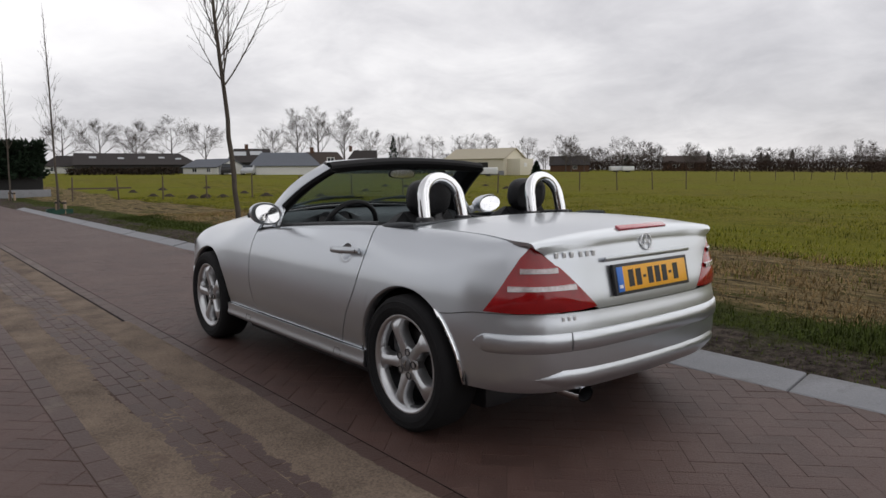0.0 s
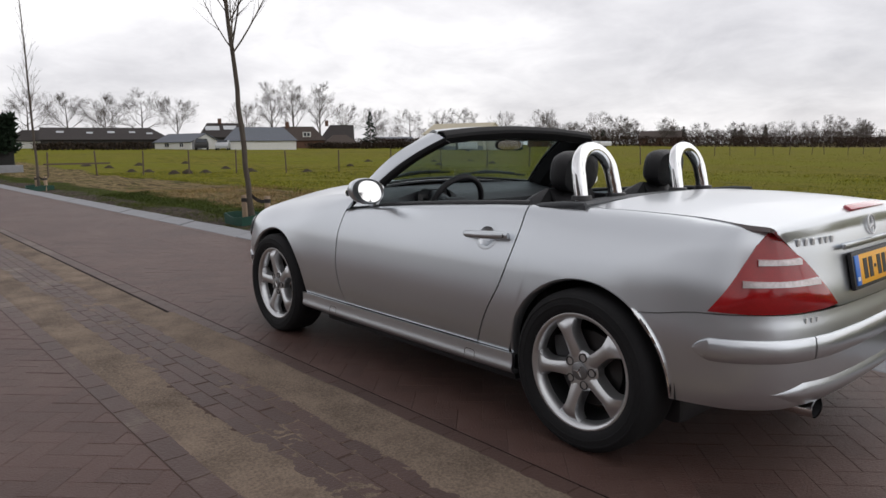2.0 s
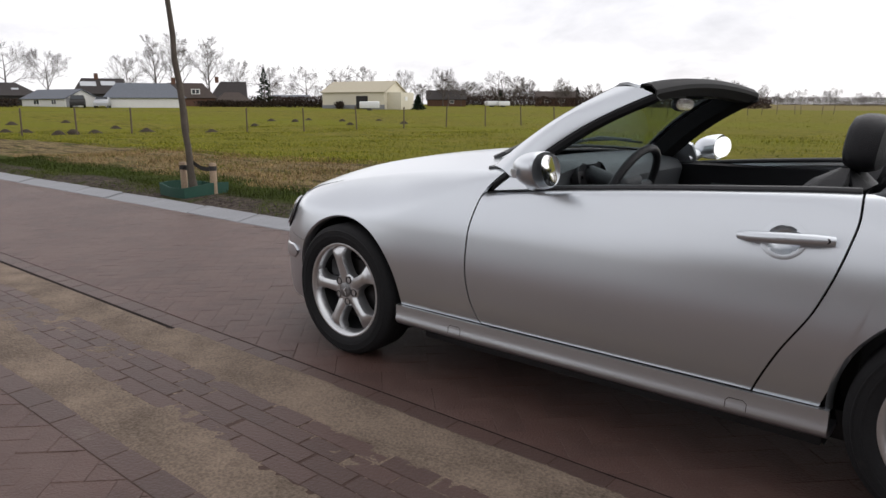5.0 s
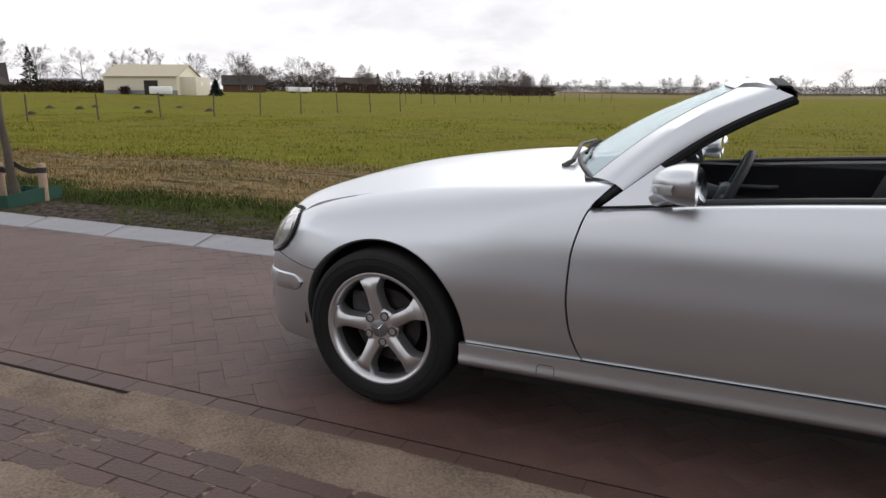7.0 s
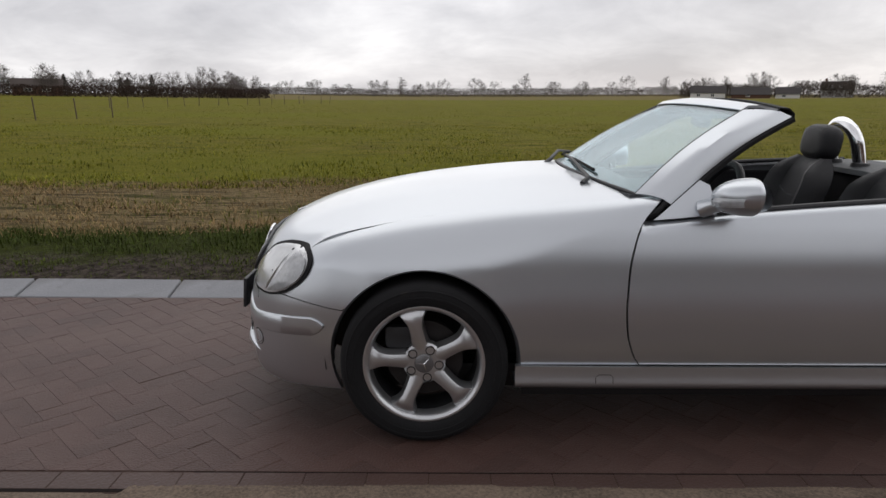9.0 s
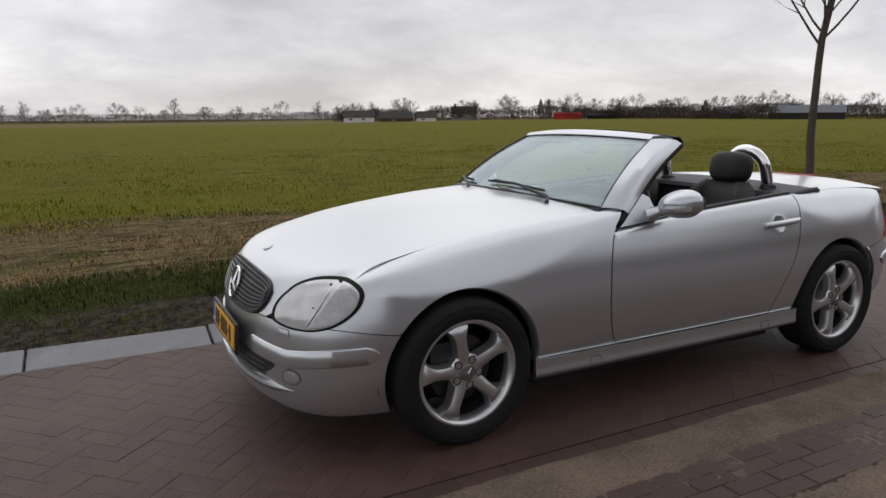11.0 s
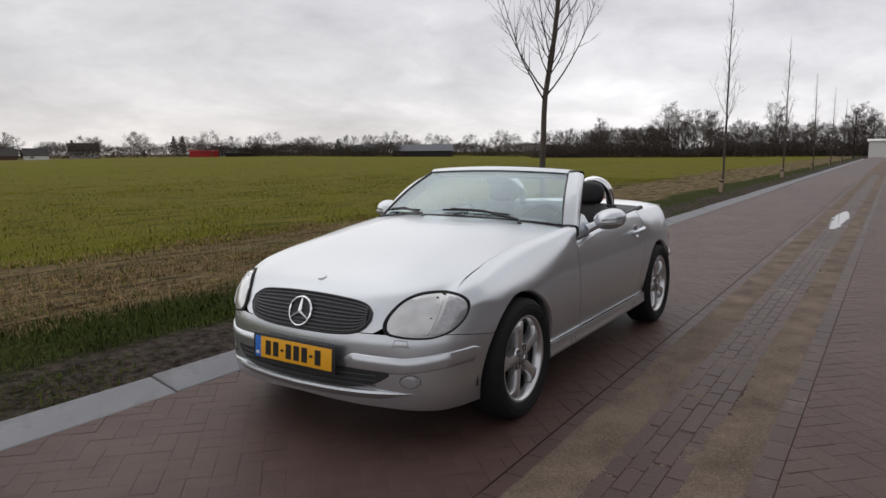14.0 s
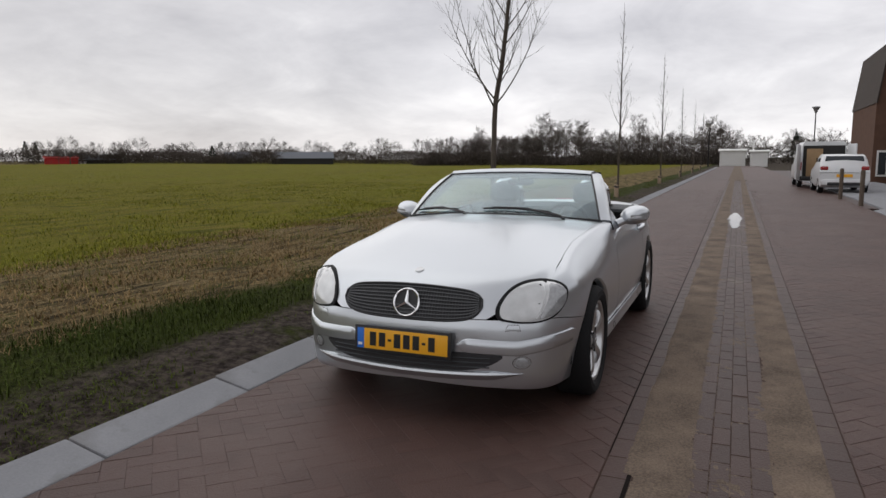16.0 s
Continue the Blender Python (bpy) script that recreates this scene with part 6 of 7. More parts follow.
def brush(name, runs, label, color, n_per_m=26, blade=0.5, category="hedge", rag=0.30, thin=0.35):
    """Hedges and undergrowth: runs of (x0, y0, x1, y1, height, depth), filled with many small sprigs."""
    m = material(name + "_twigs", color, 0.95, scale=2.0, vary=0.4, random_=0.8, spec=0.1)
    rb = np.random.default_rng(len(runs) * 7 + 1)
    vs, fs = [], []
    off = 0
    for x0, y0, x1, y1, h, dep in runs:
        L = math.hypot(x1 - x0, y1 - y0)
        n = int(L * n_per_m)
        t = rb.random(n)
        prof = 1 - rag * (0.5 + 0.5 * np.sin(t * L * 0.9 + 2 * np.sin(t * L * 0.31))) * (0.6 + 0.4 * np.sin(t * L * 0.23 + 1))
        z = rb.random(n) ** 0.85 * h * prof
        px = x0 + (x1 - x0) * t + rb.normal(0, 0.3, n) * dep
        py = y0 + (y1 - y0) * t + rb.normal(0, 0.3, n) * dep
        s = blade * (0.5 + rb.random(n))
        d = rb.normal(0, 1, (n, 3))
        d[:, 2] = np.abs(d[:, 2]) + 0.3
        d /= np.linalg.norm(d, axis=1)[:, None]
        e = np.cross(d, rb.normal(0, 1, (n, 3)))
        e *= (s * thin / np.linalg.norm(e, axis=1))[:, None]
        p = np.stack([px, py, land_rise(px, py) + z], 1)
        vs.append(np.stack([p - e, p + e, p + d * s[:, None]], 1).reshape(-1, 3))
        off += n
    vs = np.concatenate(vs)
    fs = [(3 * i, 3 * i + 1, 3 * i + 2) for i in range(off)]
    ob = mesh_from(name, vs, fs, m)
    return tagged(ob, label, category, kind="stuff")


brush("hedge", [(108, -126, 53, -158, 2.3, 1.6), (53, -158, 47, -176, 2.2, 1.5), (104, -70, 96, -93, 1.7, 1.0)], "dark clipped hedge across the meadow", (0.060, 0.042, 0.034), 170, 0.34, rag=0.12, thin=0.3)
brush("undergrowth", [(-70, -212, -160, -112, 3.8, 4.0), (-128, -150, -138, -104, 3.0, 3.0), (-172, -118, -150, -56, 3.4, 5.0), (-150, -1, -142, 50, 4.6, 4.0), (118, -140, 55, -182, 3.8, 4.0), (150, -420, -140, -312, 4.2, 9.0)], "brown leafless undergrowth beneath the far trees", (0.085, 0.070, 0.060), 230, 0.75, "bushes", 0.45, 0.07)
brush("wood_undergrowth", [(-122, -58, -136, -1, 2.6, 3.0), (-126, -58, -140, -1, 5.4, 8.0)], "dense brown scrub filling the leafless wood", (0.088, 0.074, 0.066), 480, 0.7, "bushes", 0.75, 0.06)

# ---- houses, barns, fences, vehicles ----
M["wall_white"] = material("white_render", (0.66, 0.66, 0.64), 0.85, bump=0.2, scale=30, vary=0.08, spec=0.2)
M["wall_cream"] = material("cream_sheet_cladding", (0.62, 0.58, 0.47), 0.7, bump=0.2, scale=8, vary=0.05, spec=0.3)
M["wall_brick"] = material("brown_brick_wall", (0.115, 0.064, 0.045), 0.9, bump=0.4, scale=22, vary=0.25, spec=0.2)
M["wall_dark"] = material("dark_timber_wall", (0.035, 0.034, 0.033), 0.85, bump=0.3, scale=14, vary=0.2, spec=0.2)
M["roof_dark"] = material("dark_roof_tiles", (0.034, 0.029, 0.028), 0.85, bump=0.5, scale=9, vary=0.25, spec=0.3)
M["roof_brown"] = material("brown_roof_tiles", (0.048, 0.035, 0.029), 0.8, bump=0.5, scale=9, vary=0.25, spec=0.3)
M["roof_grey"] = material("grey_sheet_roof", (0.095, 0.105, 0.125), 0.7, bump=0.2, scale=6, vary=0.12, spec=0.4)
M["roof_cream"] = material("beige_sheet_roof", (0.40, 0.36, 0.27), 0.7, bump=0.2, scale=6, vary=0.08, spec=0.3)
M["pane"] = material("dark_window_pane", (0.03, 0.035, 0.04), 0.08, vary=0.1)
M["sky_pane"] = material("pale_roof_pane", (0.42, 0.44, 0.46), 0.25, vary=0.1)
M["white_frame"] = material("white_window_frame", (0.72, 0.72, 0.70), 0.5, vary=0.05)
M["red_sheet"] = material("red_tarpaulin", (0.50, 0.02, 0.02), 0.6, vary=0.12)
M["galv"] = material("galvanised_steel", (0.40, 0.41, 0.42), 0.45, 0.7, vary=0.12)
M["post_wood"] = material("grey_fence_wood", (0.115, 0.090, 0.070), 0.9, bump=0.4, scale=30, vary=0.3, spec=0.2)


def house(name, label, ax, ay, bx, by, depth, eave, ridge, wall, roof, windows=(), category="house", doors=(), side_gable=True, skylights=(), chimney=None, ground_z=None, hip=(0, 0)):
    """A gabled building whose front runs from a to b as seen from the road; windows: (along, height, width, tall)."""
    A, B = Vector((ax, ay, 0)), Vector((bx, by, 0))
    L = (B - A).length
    u = (B - A).normalized()
    away = Vector((-u.y, u.x, 0))
    if away.dot(A) < 0:
        away = -away
    z0 = float(land_rise(ax, ay)) if ground_z is None else ground_z
    ob = thing(name, label, category)
    m = Matrix(((u.x, away.x, 0, ax), (u.y, away.y, 0, ay), (0, 0, 1, z0), (0, 0, 0, 1)))
    ob.matrix_basis = m
    bm = bmesh.new()
    P = [(0, 0, -0.3), (L, 0, -0.3), (L, depth, -0.3), (0, depth, -0.3), (0, 0, eave), (L, 0, eave), (L, depth, eave), (0, depth, eave)]
    v = [bm.verts.new(p) for p in P]
    r0, r1 = bm.verts.new((hip[0], depth / 2, ridge - 0.08)), bm.verts.new((L - hip[1], depth / 2, ridge - 0.08))
    for f in ((0, 1, 5, 4), (2, 3, 7, 6), (3, 2, 1, 0)):
        bm.faces.new([v[i] for i in f])
    bm.faces.new((v[1], v[2], v[6], r1, v[5]))
    bm.faces.new((v[3], v[0], v[4], r0, v[7]))
    bm.faces.new((v[4], v[5], r1, r0))
    bm.faces.new((v[7], r0, r1, v[6]))
    bmesh.ops.recalc_face_normals(bm, faces=bm.faces)
    part("wall", bm, M[wall], ob, smooth=False)
    o = 0.25
    sl = (ridge - eave) / (depth / 2)
    for s in (0, 1):
        bm = bmesh.new()
        y0, y1 = (-o, depth / 2) if s == 0 else (depth + o, depth / 2)
        ze = eave - sl * o
        G = np.array([[(-o + (L + 2 * o) * t, y0, ze), ((hip[0] or -o) + (L - (hip[1] or -o) - (hip[0] or -o)) * t, y1, ridge)] for t in np.linspace(0, 1, 8)])
        add_shell(bm, G, 0.10, (L / 2, depth / 2, 0))
        rf = part("roof", bm, M[roof], ob, smooth=False)
        if s == 0:
            for (x, t, w, h) in skylights:
                yy, zz = y0 + (y1 - y0) * t, ze + (ridge - ze) * t
                box("skylight", 0, 0, 0, w, h, 0.05, M["sky_pane"], rf, m=pose(x, yy, zz + 0.03, math.degrees(math.atan(sl)), 0, 0))
    for k, (xe, xr) in enumerate(((-o, hip[0]), (L + o, L - hip[1]))):
        if hip[k]:
            bm = bmesh.new()
            add_shell(bm, np.array([[(xe, -o + (depth + 2 * o) * t, eave - sl * o), (xr, depth / 2, ridge)] for t in np.linspace(0, 1, 5)]), 0.08, (L / 2, depth / 2, 0))
            part("roof", bm, M[roof], ob, smooth=False)
    for x, z, w, h in windows:
        wn = box("window", x, -0.02, z, w, 0.08, h, M["white_frame"], ob)
        box("pane", x - w * 0.22, -0.065, z, w * 0.36, 0.02, h * 0.78, M["pane"], wn)
        box("pane", x + w * 0.22, -0.065, z, w * 0.36, 0.02, h * 0.78, M["pane"], wn)
    for x, w, h, mat in doors:
        box("door", x, -0.03, h / 2, w, 0.08, h, M[mat], ob)
    if chimney:
        box("chimney", chimney, depth / 2, ridge + 0.3, 0.6, 0.6, 1.0, M["wall_brick"], ob)
    return ob


house("long_barn", "long low barn with dark tiled roof and skylights", 113.2, -20.3, 108.6, -37.6, 9, 1.5, 3.3, "wall_dark", "roof_dark", category="barn", skylights=((2.5, 0.62, 1.0, 0.7), (6.5, 0.55, 0.9, 0.6), (9.5, 0.6, 1.0, 0.7), (12.5, 0.6, 0.9, 0.6), (15, 0.5, 0.9, 0.6)), hip=(0, 2.6))
house("farmhouse", "low farmhouse with hipped dark roof", 119.0, -17.0, 117.8, -23.2, 7, 1.3, 2.9, "wall_white", "roof_dark", windows=((1.5, 0.7, 0.9, 0.8),), hip=(2, 2))
bungalow = house("white_bungalow", "white single-storey house with grey roof and garage door", 98.0, -36.6, 106.0, -34.2, 5.4, 1.25, 2.45, "wall_white", "roof_grey", windows=((2.0, 0.7, 1.0, 0.7), (5.4, 0.7, 1.2, 0.7)))
box("garage_door", -0.04, 1.1, 0.65, 0.08, 1.7, 1.3, M["kerb"], bungalow)
house("black_roofed_house", "house with black roof and solar panels", 116.8, -46.0, 114.4, -53.0, 7, 2.0, 4.4, "wall_dark", "roof_dark", skylights=((2.0, 0.62, 2.4, 1.3), (5.0, 0.66, 2.2, 1.2)), chimney=3.4, hip=(1.2, 0))
house("white_barn", "white-walled barn with hipped grey sheet roof", 92.2, -39.4, 88.2, -48.4, 7, 1.45, 3.35, "wall_white", "roof_grey", category="barn", hip=(1.5, 1.5))
house("brick_cottage", "brown brick cottage with a white dormer window", 101.8, -54.0, 99.2, -60.0, 6, 1.5, 3.7, "wall_brick", "roof_brown", windows=((3.6, 2.3, 1.3, 0.8),), chimney=0.7, hip=(0, 1.4))
house("gabled_cottage", "brown brick cottage with steep dark roof", 104.0, -62.3, 101.0, -67.0, 6, 1.6, 4.1, "wall_brick", "roof_dark", windows=((4.2, 1.0, 0.8, 0.8),), chimney=1.0, hip=(1.6, 0))
house("brick_annex", "low brick annex with a hipped brown roof", 98.0, -59.6, 95.8, -64.6, 5, 0.9, 2.3, "wall_brick", "roof_brown", category="outbuilding", hip=(1.6, 1.6))
house("low_outbuilding", "low dark outbuilding behind a hedge", 104.5, -75, 100.5, -80, 5, 1.3, 2.0, "wall_white", "roof_grey", category="outbuilding")
brush("garden_hedge", [(101, -17, 98.5, -31, 1.0, 0.7), (96, -55, 84, -71, 1.0, 0.8), (84, -71, 76, -66, 1.0, 0.6)], "low brown garden hedges in front of the farm", (0.045, 0.034, 0.026), 150, 0.32, rag=0.15, thin=0.3)

# the big cream barn, seen over a corner
C = Vector((71.6, -70.4, 0))
d_ = Vector((0.735, -0.678, 0))
r_ = Vector((-0.678, -0.735, 0))
th_ = radians(27)
ul = -r_ * math.cos(th_) + d_ * math.sin(th_)
E_ = C + ul * 10.2
barn = house("cream_barn", "large cream sheet-clad barn with beige roof", E_.x, E_.y, C.x, C.y, 8.0, 2.55, 4.15, "wall_cream", "roof_cream", category="barn", doors=((6.6, 1.9, 1.9, "wall_dark"),), ground_z=0.75)
box("base_course", 5.1, -0.03, 0.15, 10.3, 0.06, 0.9, M["kerb"], barn)
box("annex", 11.3, 3.6, 1.15, 2.2, 5.0, 2.5, M["wall_cream"], barn, 0.02)
wn = box("window", 12.43, 3.0, 1.5, 0.06, 1.0, 0.6, M["white_frame"], barn)

house("dark_farmhouse", "dark-roofed farmhouse among bare trees", 96.8, -108.6, 90.7, -114.0, 8, 1.5, 3.4, "wall_brick", "roof_dark", windows=((5.2, 0.9, 0.9, 0.8),))
house("village_house", "low house with brown roof behind the hedge", 94.5, -147, 86, -151.5, 8, 2.0, 3.7, "wall_brick", "roof_brown", windows=((3, 1.2, 1.6, 0.8), (6.5, 1.2, 1.6, 0.8)))
house("village_house", "low house with dark roof at the field edge", -63.5, -186, -71.6, -183, 8, 1.6, 3.4, "wall_white", "roof_dark", windows=((2, 0.9, 1, 0.8), (5.5, 0.9, 1, 0.8)))
house("village_house", "long dark-roofed house at the field edge", -73.0, -182.6, -81.6, -179, 8, 1.1, 2.9, "wall_brick", "roof_dark", windows=((4, 0.7, 1.0, 0.6),))
house("village_house", "small house with white gable end", -83.0, -178.8, -88.0, -176.6, 7, 1.2, 2.9, "wall_white", "roof_dark", windows=((1.8, 0.6, 1.0, 0.6),))
house("village_house", "two-storey house with black roof and dormers", -101.0, -191.3, -107.8, -187.7, 8, 2.2, 4.4, "wall_white", "roof_dark", windows=((2, 3.0, 1.2, 0.8), (4.8, 3.0, 1.2, 0.8), (2, 1.2, 1, 0.8)), chimney=1.0)
house("red_marquee", "bright red tarpaulin-covered shed at the field edge", -115.5, -157.8, -121.4, -153.2, 5, 1.6, 2.1, "red_sheet", "red_sheet", category="shed")
house("white_gabled_house", "house with white gable and dark roof", -126.2, -162.2, -130.0, -159.2, 9, 1.4, 3.0, "wall_white", "roof_dark", windows=((1.8, 0.7, 0.8, 0.7),))
house("grey_barn", "low barn with pale grey sheet roof", -123.0, -152.2, -129.2, -146.8, 9, 1.1, 2.4, "wall_dark", "roof_grey", category="barn")
house("dark_barn", "long dark barn with pale ridge", -139.0, -106.6, -147.8, -94.0, 10, 1.6, 3.2, "wall_dark", "roof_grey", category="barn")
house("small_barn", "small dark barn beneath trees", -139.6, -121.6, -143.6, -116.8, 8, 1.6, 3.1, "wall_dark", "roof_grey", category="barn")
house("garage", "white garage with sectional doors at the road's end", -115.5, -1.2, -115.6, 2.6, 5, 2.5, 2.75, "wall_white", "wall_white", category="garage", ground_z=0.0)
house("garage", "white site cabin beside the road's end", -112.0, 3.3, -112.0, 5.7, 5, 2.3, 2.5, "wall_white", "wall_white", category="cabin", ground_z=0.0)


# its gable with narrow white windows faces the road's middle
gable = thing("brick_gable_house", "brown brick house gable with narrow white windows", "house")
bm = bmesh.new()
outline = ((7.95, -0.2), (14.5, -0.2), (14.5, 4.2), (10.5, 8.2), (8.38, 7.1), (7.98, 4.2))
front_v = [bm.verts.new((-37.0, y, z)) for y, z in outline]
back_v = [bm.verts.new((-45.0, y, z)) for y, z in outline]
bm.faces.new(front_v)
bm.faces.new(back_v[::-1])
for i in range(6):
    bm.faces.new((front_v[i], front_v[(i + 1) % 6], back_v[(i + 1) % 6], back_v[i]))
bmesh.ops.recalc_face_normals(bm, faces=bm.faces)
part("wall", bm, M["wall_brick"], gable, smooth=False)
for y0, z0, y1, z1 in ((7.94, 4.1, 8.35, 7.16), (8.33, 7.12, 10.5, 8.28), (14.7, 3.9, 10.5, 8.28)):
    bm = bmesh.new()
    add_shell(bm, np.array([[(x, y0, z0), (x, y1, z1)] for x in np.linspace(-36.85, -45.2, 6)]), 0.08, (-41, 11, 0))
    part("roof", bm, M["roof_brown"], gable, smooth=False)
for y, z in ((8.75, 5.6), (9.4, 5.6), (9.0, 1.9), (8.4, 1.0)):
    wn = box("window", -36.97, y, z, 0.10, 0.5, 1.35, M["white_frame"], gable)
    box("pane", -36.92, y, z, 0.04, 0.34, 1.15, M["pane"], wn)
bm = bmesh.new()
add_tube(bm, [(-36.95, 9.0, 4.4), (-36.95, 9.0, 0)], 0.05, 8)
part("drainpipe", bm, M["galv"], gable)



def conifer(x, y, h, r, seed):
    rc = random.Random(seed)
    tw = Twigs()
    tw.limb([Vector((0, 0, 0)), Vector((0, 0, h * 0.5)), Vector((0, 0, h))], [0.14, 0.09, 0.02], 6)
    cr = Twigs()
    for i in range(900):
        t = rc.random() ** 0.8
        z = h * (0.06 + 0.92 * t)
        rr = r * (1 - t) ** 0.9 * (0.75 + 0.35 * math.sin(t * 40)) * rc.uniform(0.45, 1.05)
        a = rc.uniform(0, 6.283)
        p = Vector((math.cos(a) * rr, math.sin(a) * rr, z))
        d = Vector((math.cos(a), math.sin(a), -0.25 + rc.uniform(-0.3, 0.4))).normalized()
        cr.twig(p, d, rc.uniform(0.3, 0.6) * (0.4 + 0.8 * (1 - t)), 0.10, rc)
    ob = thing("conifer", "dark green conifer behind the meadow", "tree", "dark conifers", at=pose(x, y, float(land_rise(x, y))))
    mesh_from("trunk", tw.v, tw.f, M["bark_far"], ob)
    mesh_from("crown", cr.v, cr.f, M["needles"], ob)


M["needles"] = material("conifer_needles", (0.018, 0.030, 0.018), 0.95, scale=4, vary=0.4, random_=0.7, spec=0.1)
for x, y, h, r, s in ((102.6, -71.9, 6.7, 1.6, 1), (91.2, -162, 5.0, 1.5, 2), (80.6, -167.7, 4.6, 1.3, 3), (79.2, -168.4, 4.6, 1.3, 4), (74.2, -170.7, 5.4, 1.2, 5), (104.5, -146, 4.0, 1.3, 6), (-124.6, -177, 6.2, 1.9, 7), (-126.6, -175.6, 6.0, 1.8, 8), (-142, -128, 4.8, 2.0, 9), (-150, 12, 6.5, 2.2, 10), (66, -71.6, 2.2, 0.8, 11)):
    conifer(x, y, h, r, s)

# evergreen hedge on a low pale wall where the road bends
wall_ob = tagged(box("garden_wall", 38.2, 1.2, 0.18, 0.25, 11.2, 0.55, M["kerb"], bevel=0.02), "low pale concrete garden wall", "wall")
rh = random.Random(4)
cr = Twigs()
for i in range(9000):
    y, z = rh.uniform(-4.3, 8.0), rh.uniform(0.3, 1) ** 0.8 * 2.9 + 0.1 * math.sin(i)
    x = 38.9 + rh.choice((-1, -1, 1)) * rh.uniform(0.2, 0.55)
    cr.twig(Vector((x, y, z)), Vector((rh.uniform(-1, 0.3), rh.uniform(-0.7, 0.7), rh.uniform(-0.2, 1))).normalized(), rh.uniform(0.2, 0.4), 0.07, rh)
hedge_ob = thing("evergreen_hedge", "tall dark evergreen garden hedge", "hedge")
mesh_from("foliage", cr.v, cr.f, M["needles"], hedge_ob)
box("stems", 39.1, 1.8, 1.4, 0.5, 12.0, 2.7, M["wall_dark"], hedge_ob, 0.1)

# pasture fence
fence = thing("pasture_fence", "grey wooden pasture fence posts with thin wires", "fence")
fx = spline([0, 12, 24, 40, 60, 80], [31.0, 27.6, 23.6, 19.5, 15.0, 12.0])
fy = spline([0, 12, 24, 40, 60, 80], [-3.9, -11.9, -22.6, -37.5, -57.0, -76.5])
post_bm = bmesh.new()
add_lathe(post_bm, [(0.034, -0.1), (0.034, 1.06), (0.02, 1.10), (0.001, 1.10)], 8, pose(0, 0, 0, 90, 0, 0))
post_me = bpy.data.meshes.new("fence_post")
post_bm.to_mesh(post_me)
post_bm.free()
post_me.materials.append(M["post_wood"])
tops = []
rp = random.Random(2)
for k in range(15):
    s = 0.2 + k * 2.72
    x, y = float(fx(s)), float(fy(s))
    o = new("fence_post", post_me)
    o.parent = fence
    o.matrix_basis = pose(x, y, float(ground_height(x, y)), rp.uniform(-3, 3), rp.uniform(-3, 3), rp.uniform(0, 90))
    tops.append((x, y, float(ground_height(x, y))))
for h in (0.55, 0.95):
    bm = bmesh.new()
    add_tube(bm, [(x, y, z + h) for x, y, z in tops], 0.0025, 4)
    part("wire", bm, M["post_wood"], fence)
box("brace", 30.0, -5.0, 0.6, 0.07, 2.6, 0.07, M["post_wood"], fence, m=None).rotation_euler = (0, 0, 0)
far_fence = thing("paddock_fence", "weathered paddock posts out in the meadow", "fence")
for k in range(16):
    o = new("fence_post", post_me)
    o.parent = far_fence
    o.matrix_basis = pose(33 - 1.0 * k + rp.uniform(-0.5, 0.5), -62 - 2.2 * k, float(ground_height(33 - k, -62 - 2.2 * k)), rp.uniform(-6, 6), rp.uniform(-6, 6), 0)
M["soil"] = material("dark_molehill_soil", (0.045, 0.036, 0.028), 0.95, bump=0.8, scale=30, vary=0.3, spec=0.1)
for k in range(22):
    x, y = rp.uniform(27, 44), rp.uniform(-8, -34)
    bm = bmesh.new()
    add_lathe(bm, [(rp.uniform(0.25, 0.5), -0.05), (0.2, 0.08), (0.08, 0.16), (0.001, 0.17)], 9, pose(0, 0, 0, 90, 0, 0))
    for v in bm.verts:
        v.co.x *= 1 + 0.3 * noise.noise(v.co * 5 + Vector((k, 0, 0)))
    ob = finish(bm, "molehill", M["soil"])
    ob.matrix_basis = pose(x, y, float(ground_height(x, y)), 0, 0, k * 40)
    tagged(ob, "small dark molehill in the meadow grass", "molehill", "molehills")

# bollards, lamps
for x, y in ((-20.4, 4.62), (-17.0, 4.72)):
    bm = bmesh.new()
    add_lathe(bm, [(0.06, -0.05), (0.06, 0.92), (0.05, 0.98), (0.001, 0.985)], 14, pose(0, 0, 0, 90, 0, 0))
    tagged(finish(bm, "bollard", M["post_wood"]), "round weathered wooden bollard by the kerb", "bollard", "wooden bollards").matrix_basis = pose(x, y, 0)
for x, y in ((-72, 8.3), (-101, -2.4)):
    lp = thing("street_lamp", "slim dark street lamp with a bowl head", "lamp", "street lamps", at=pose(x, y, 0))
    bm = bmesh.new()
    add_tube(bm, [(0, 0, -0.1), (0, 0, 1.2), (0, 0, 5.6)], [0.10, 0.07, 0.05], 10)
    part("pole", bm, M["wall_dark"], lp)
    bm = bmesh.new()
    add_lathe(bm, [(0.06, 5.55), (0.22, 5.95), (0.38, 6.15), (0.36, 6.22), (0.001, 6.28)], 16, pose(0, 0, 0, 90, 0, 0))
    part("head", bm, M["galv"], lp)

# parked vehicles beyond
M["van_white"] = material("white_van_paint", (0.70, 0.71, 0.72), 0.35, vary=0.05, coat=0.6)
M["plywood"] = material("plywood_lining", (0.36, 0.24, 0.13), 0.8, bump=0.2, scale=20, vary=0.2)


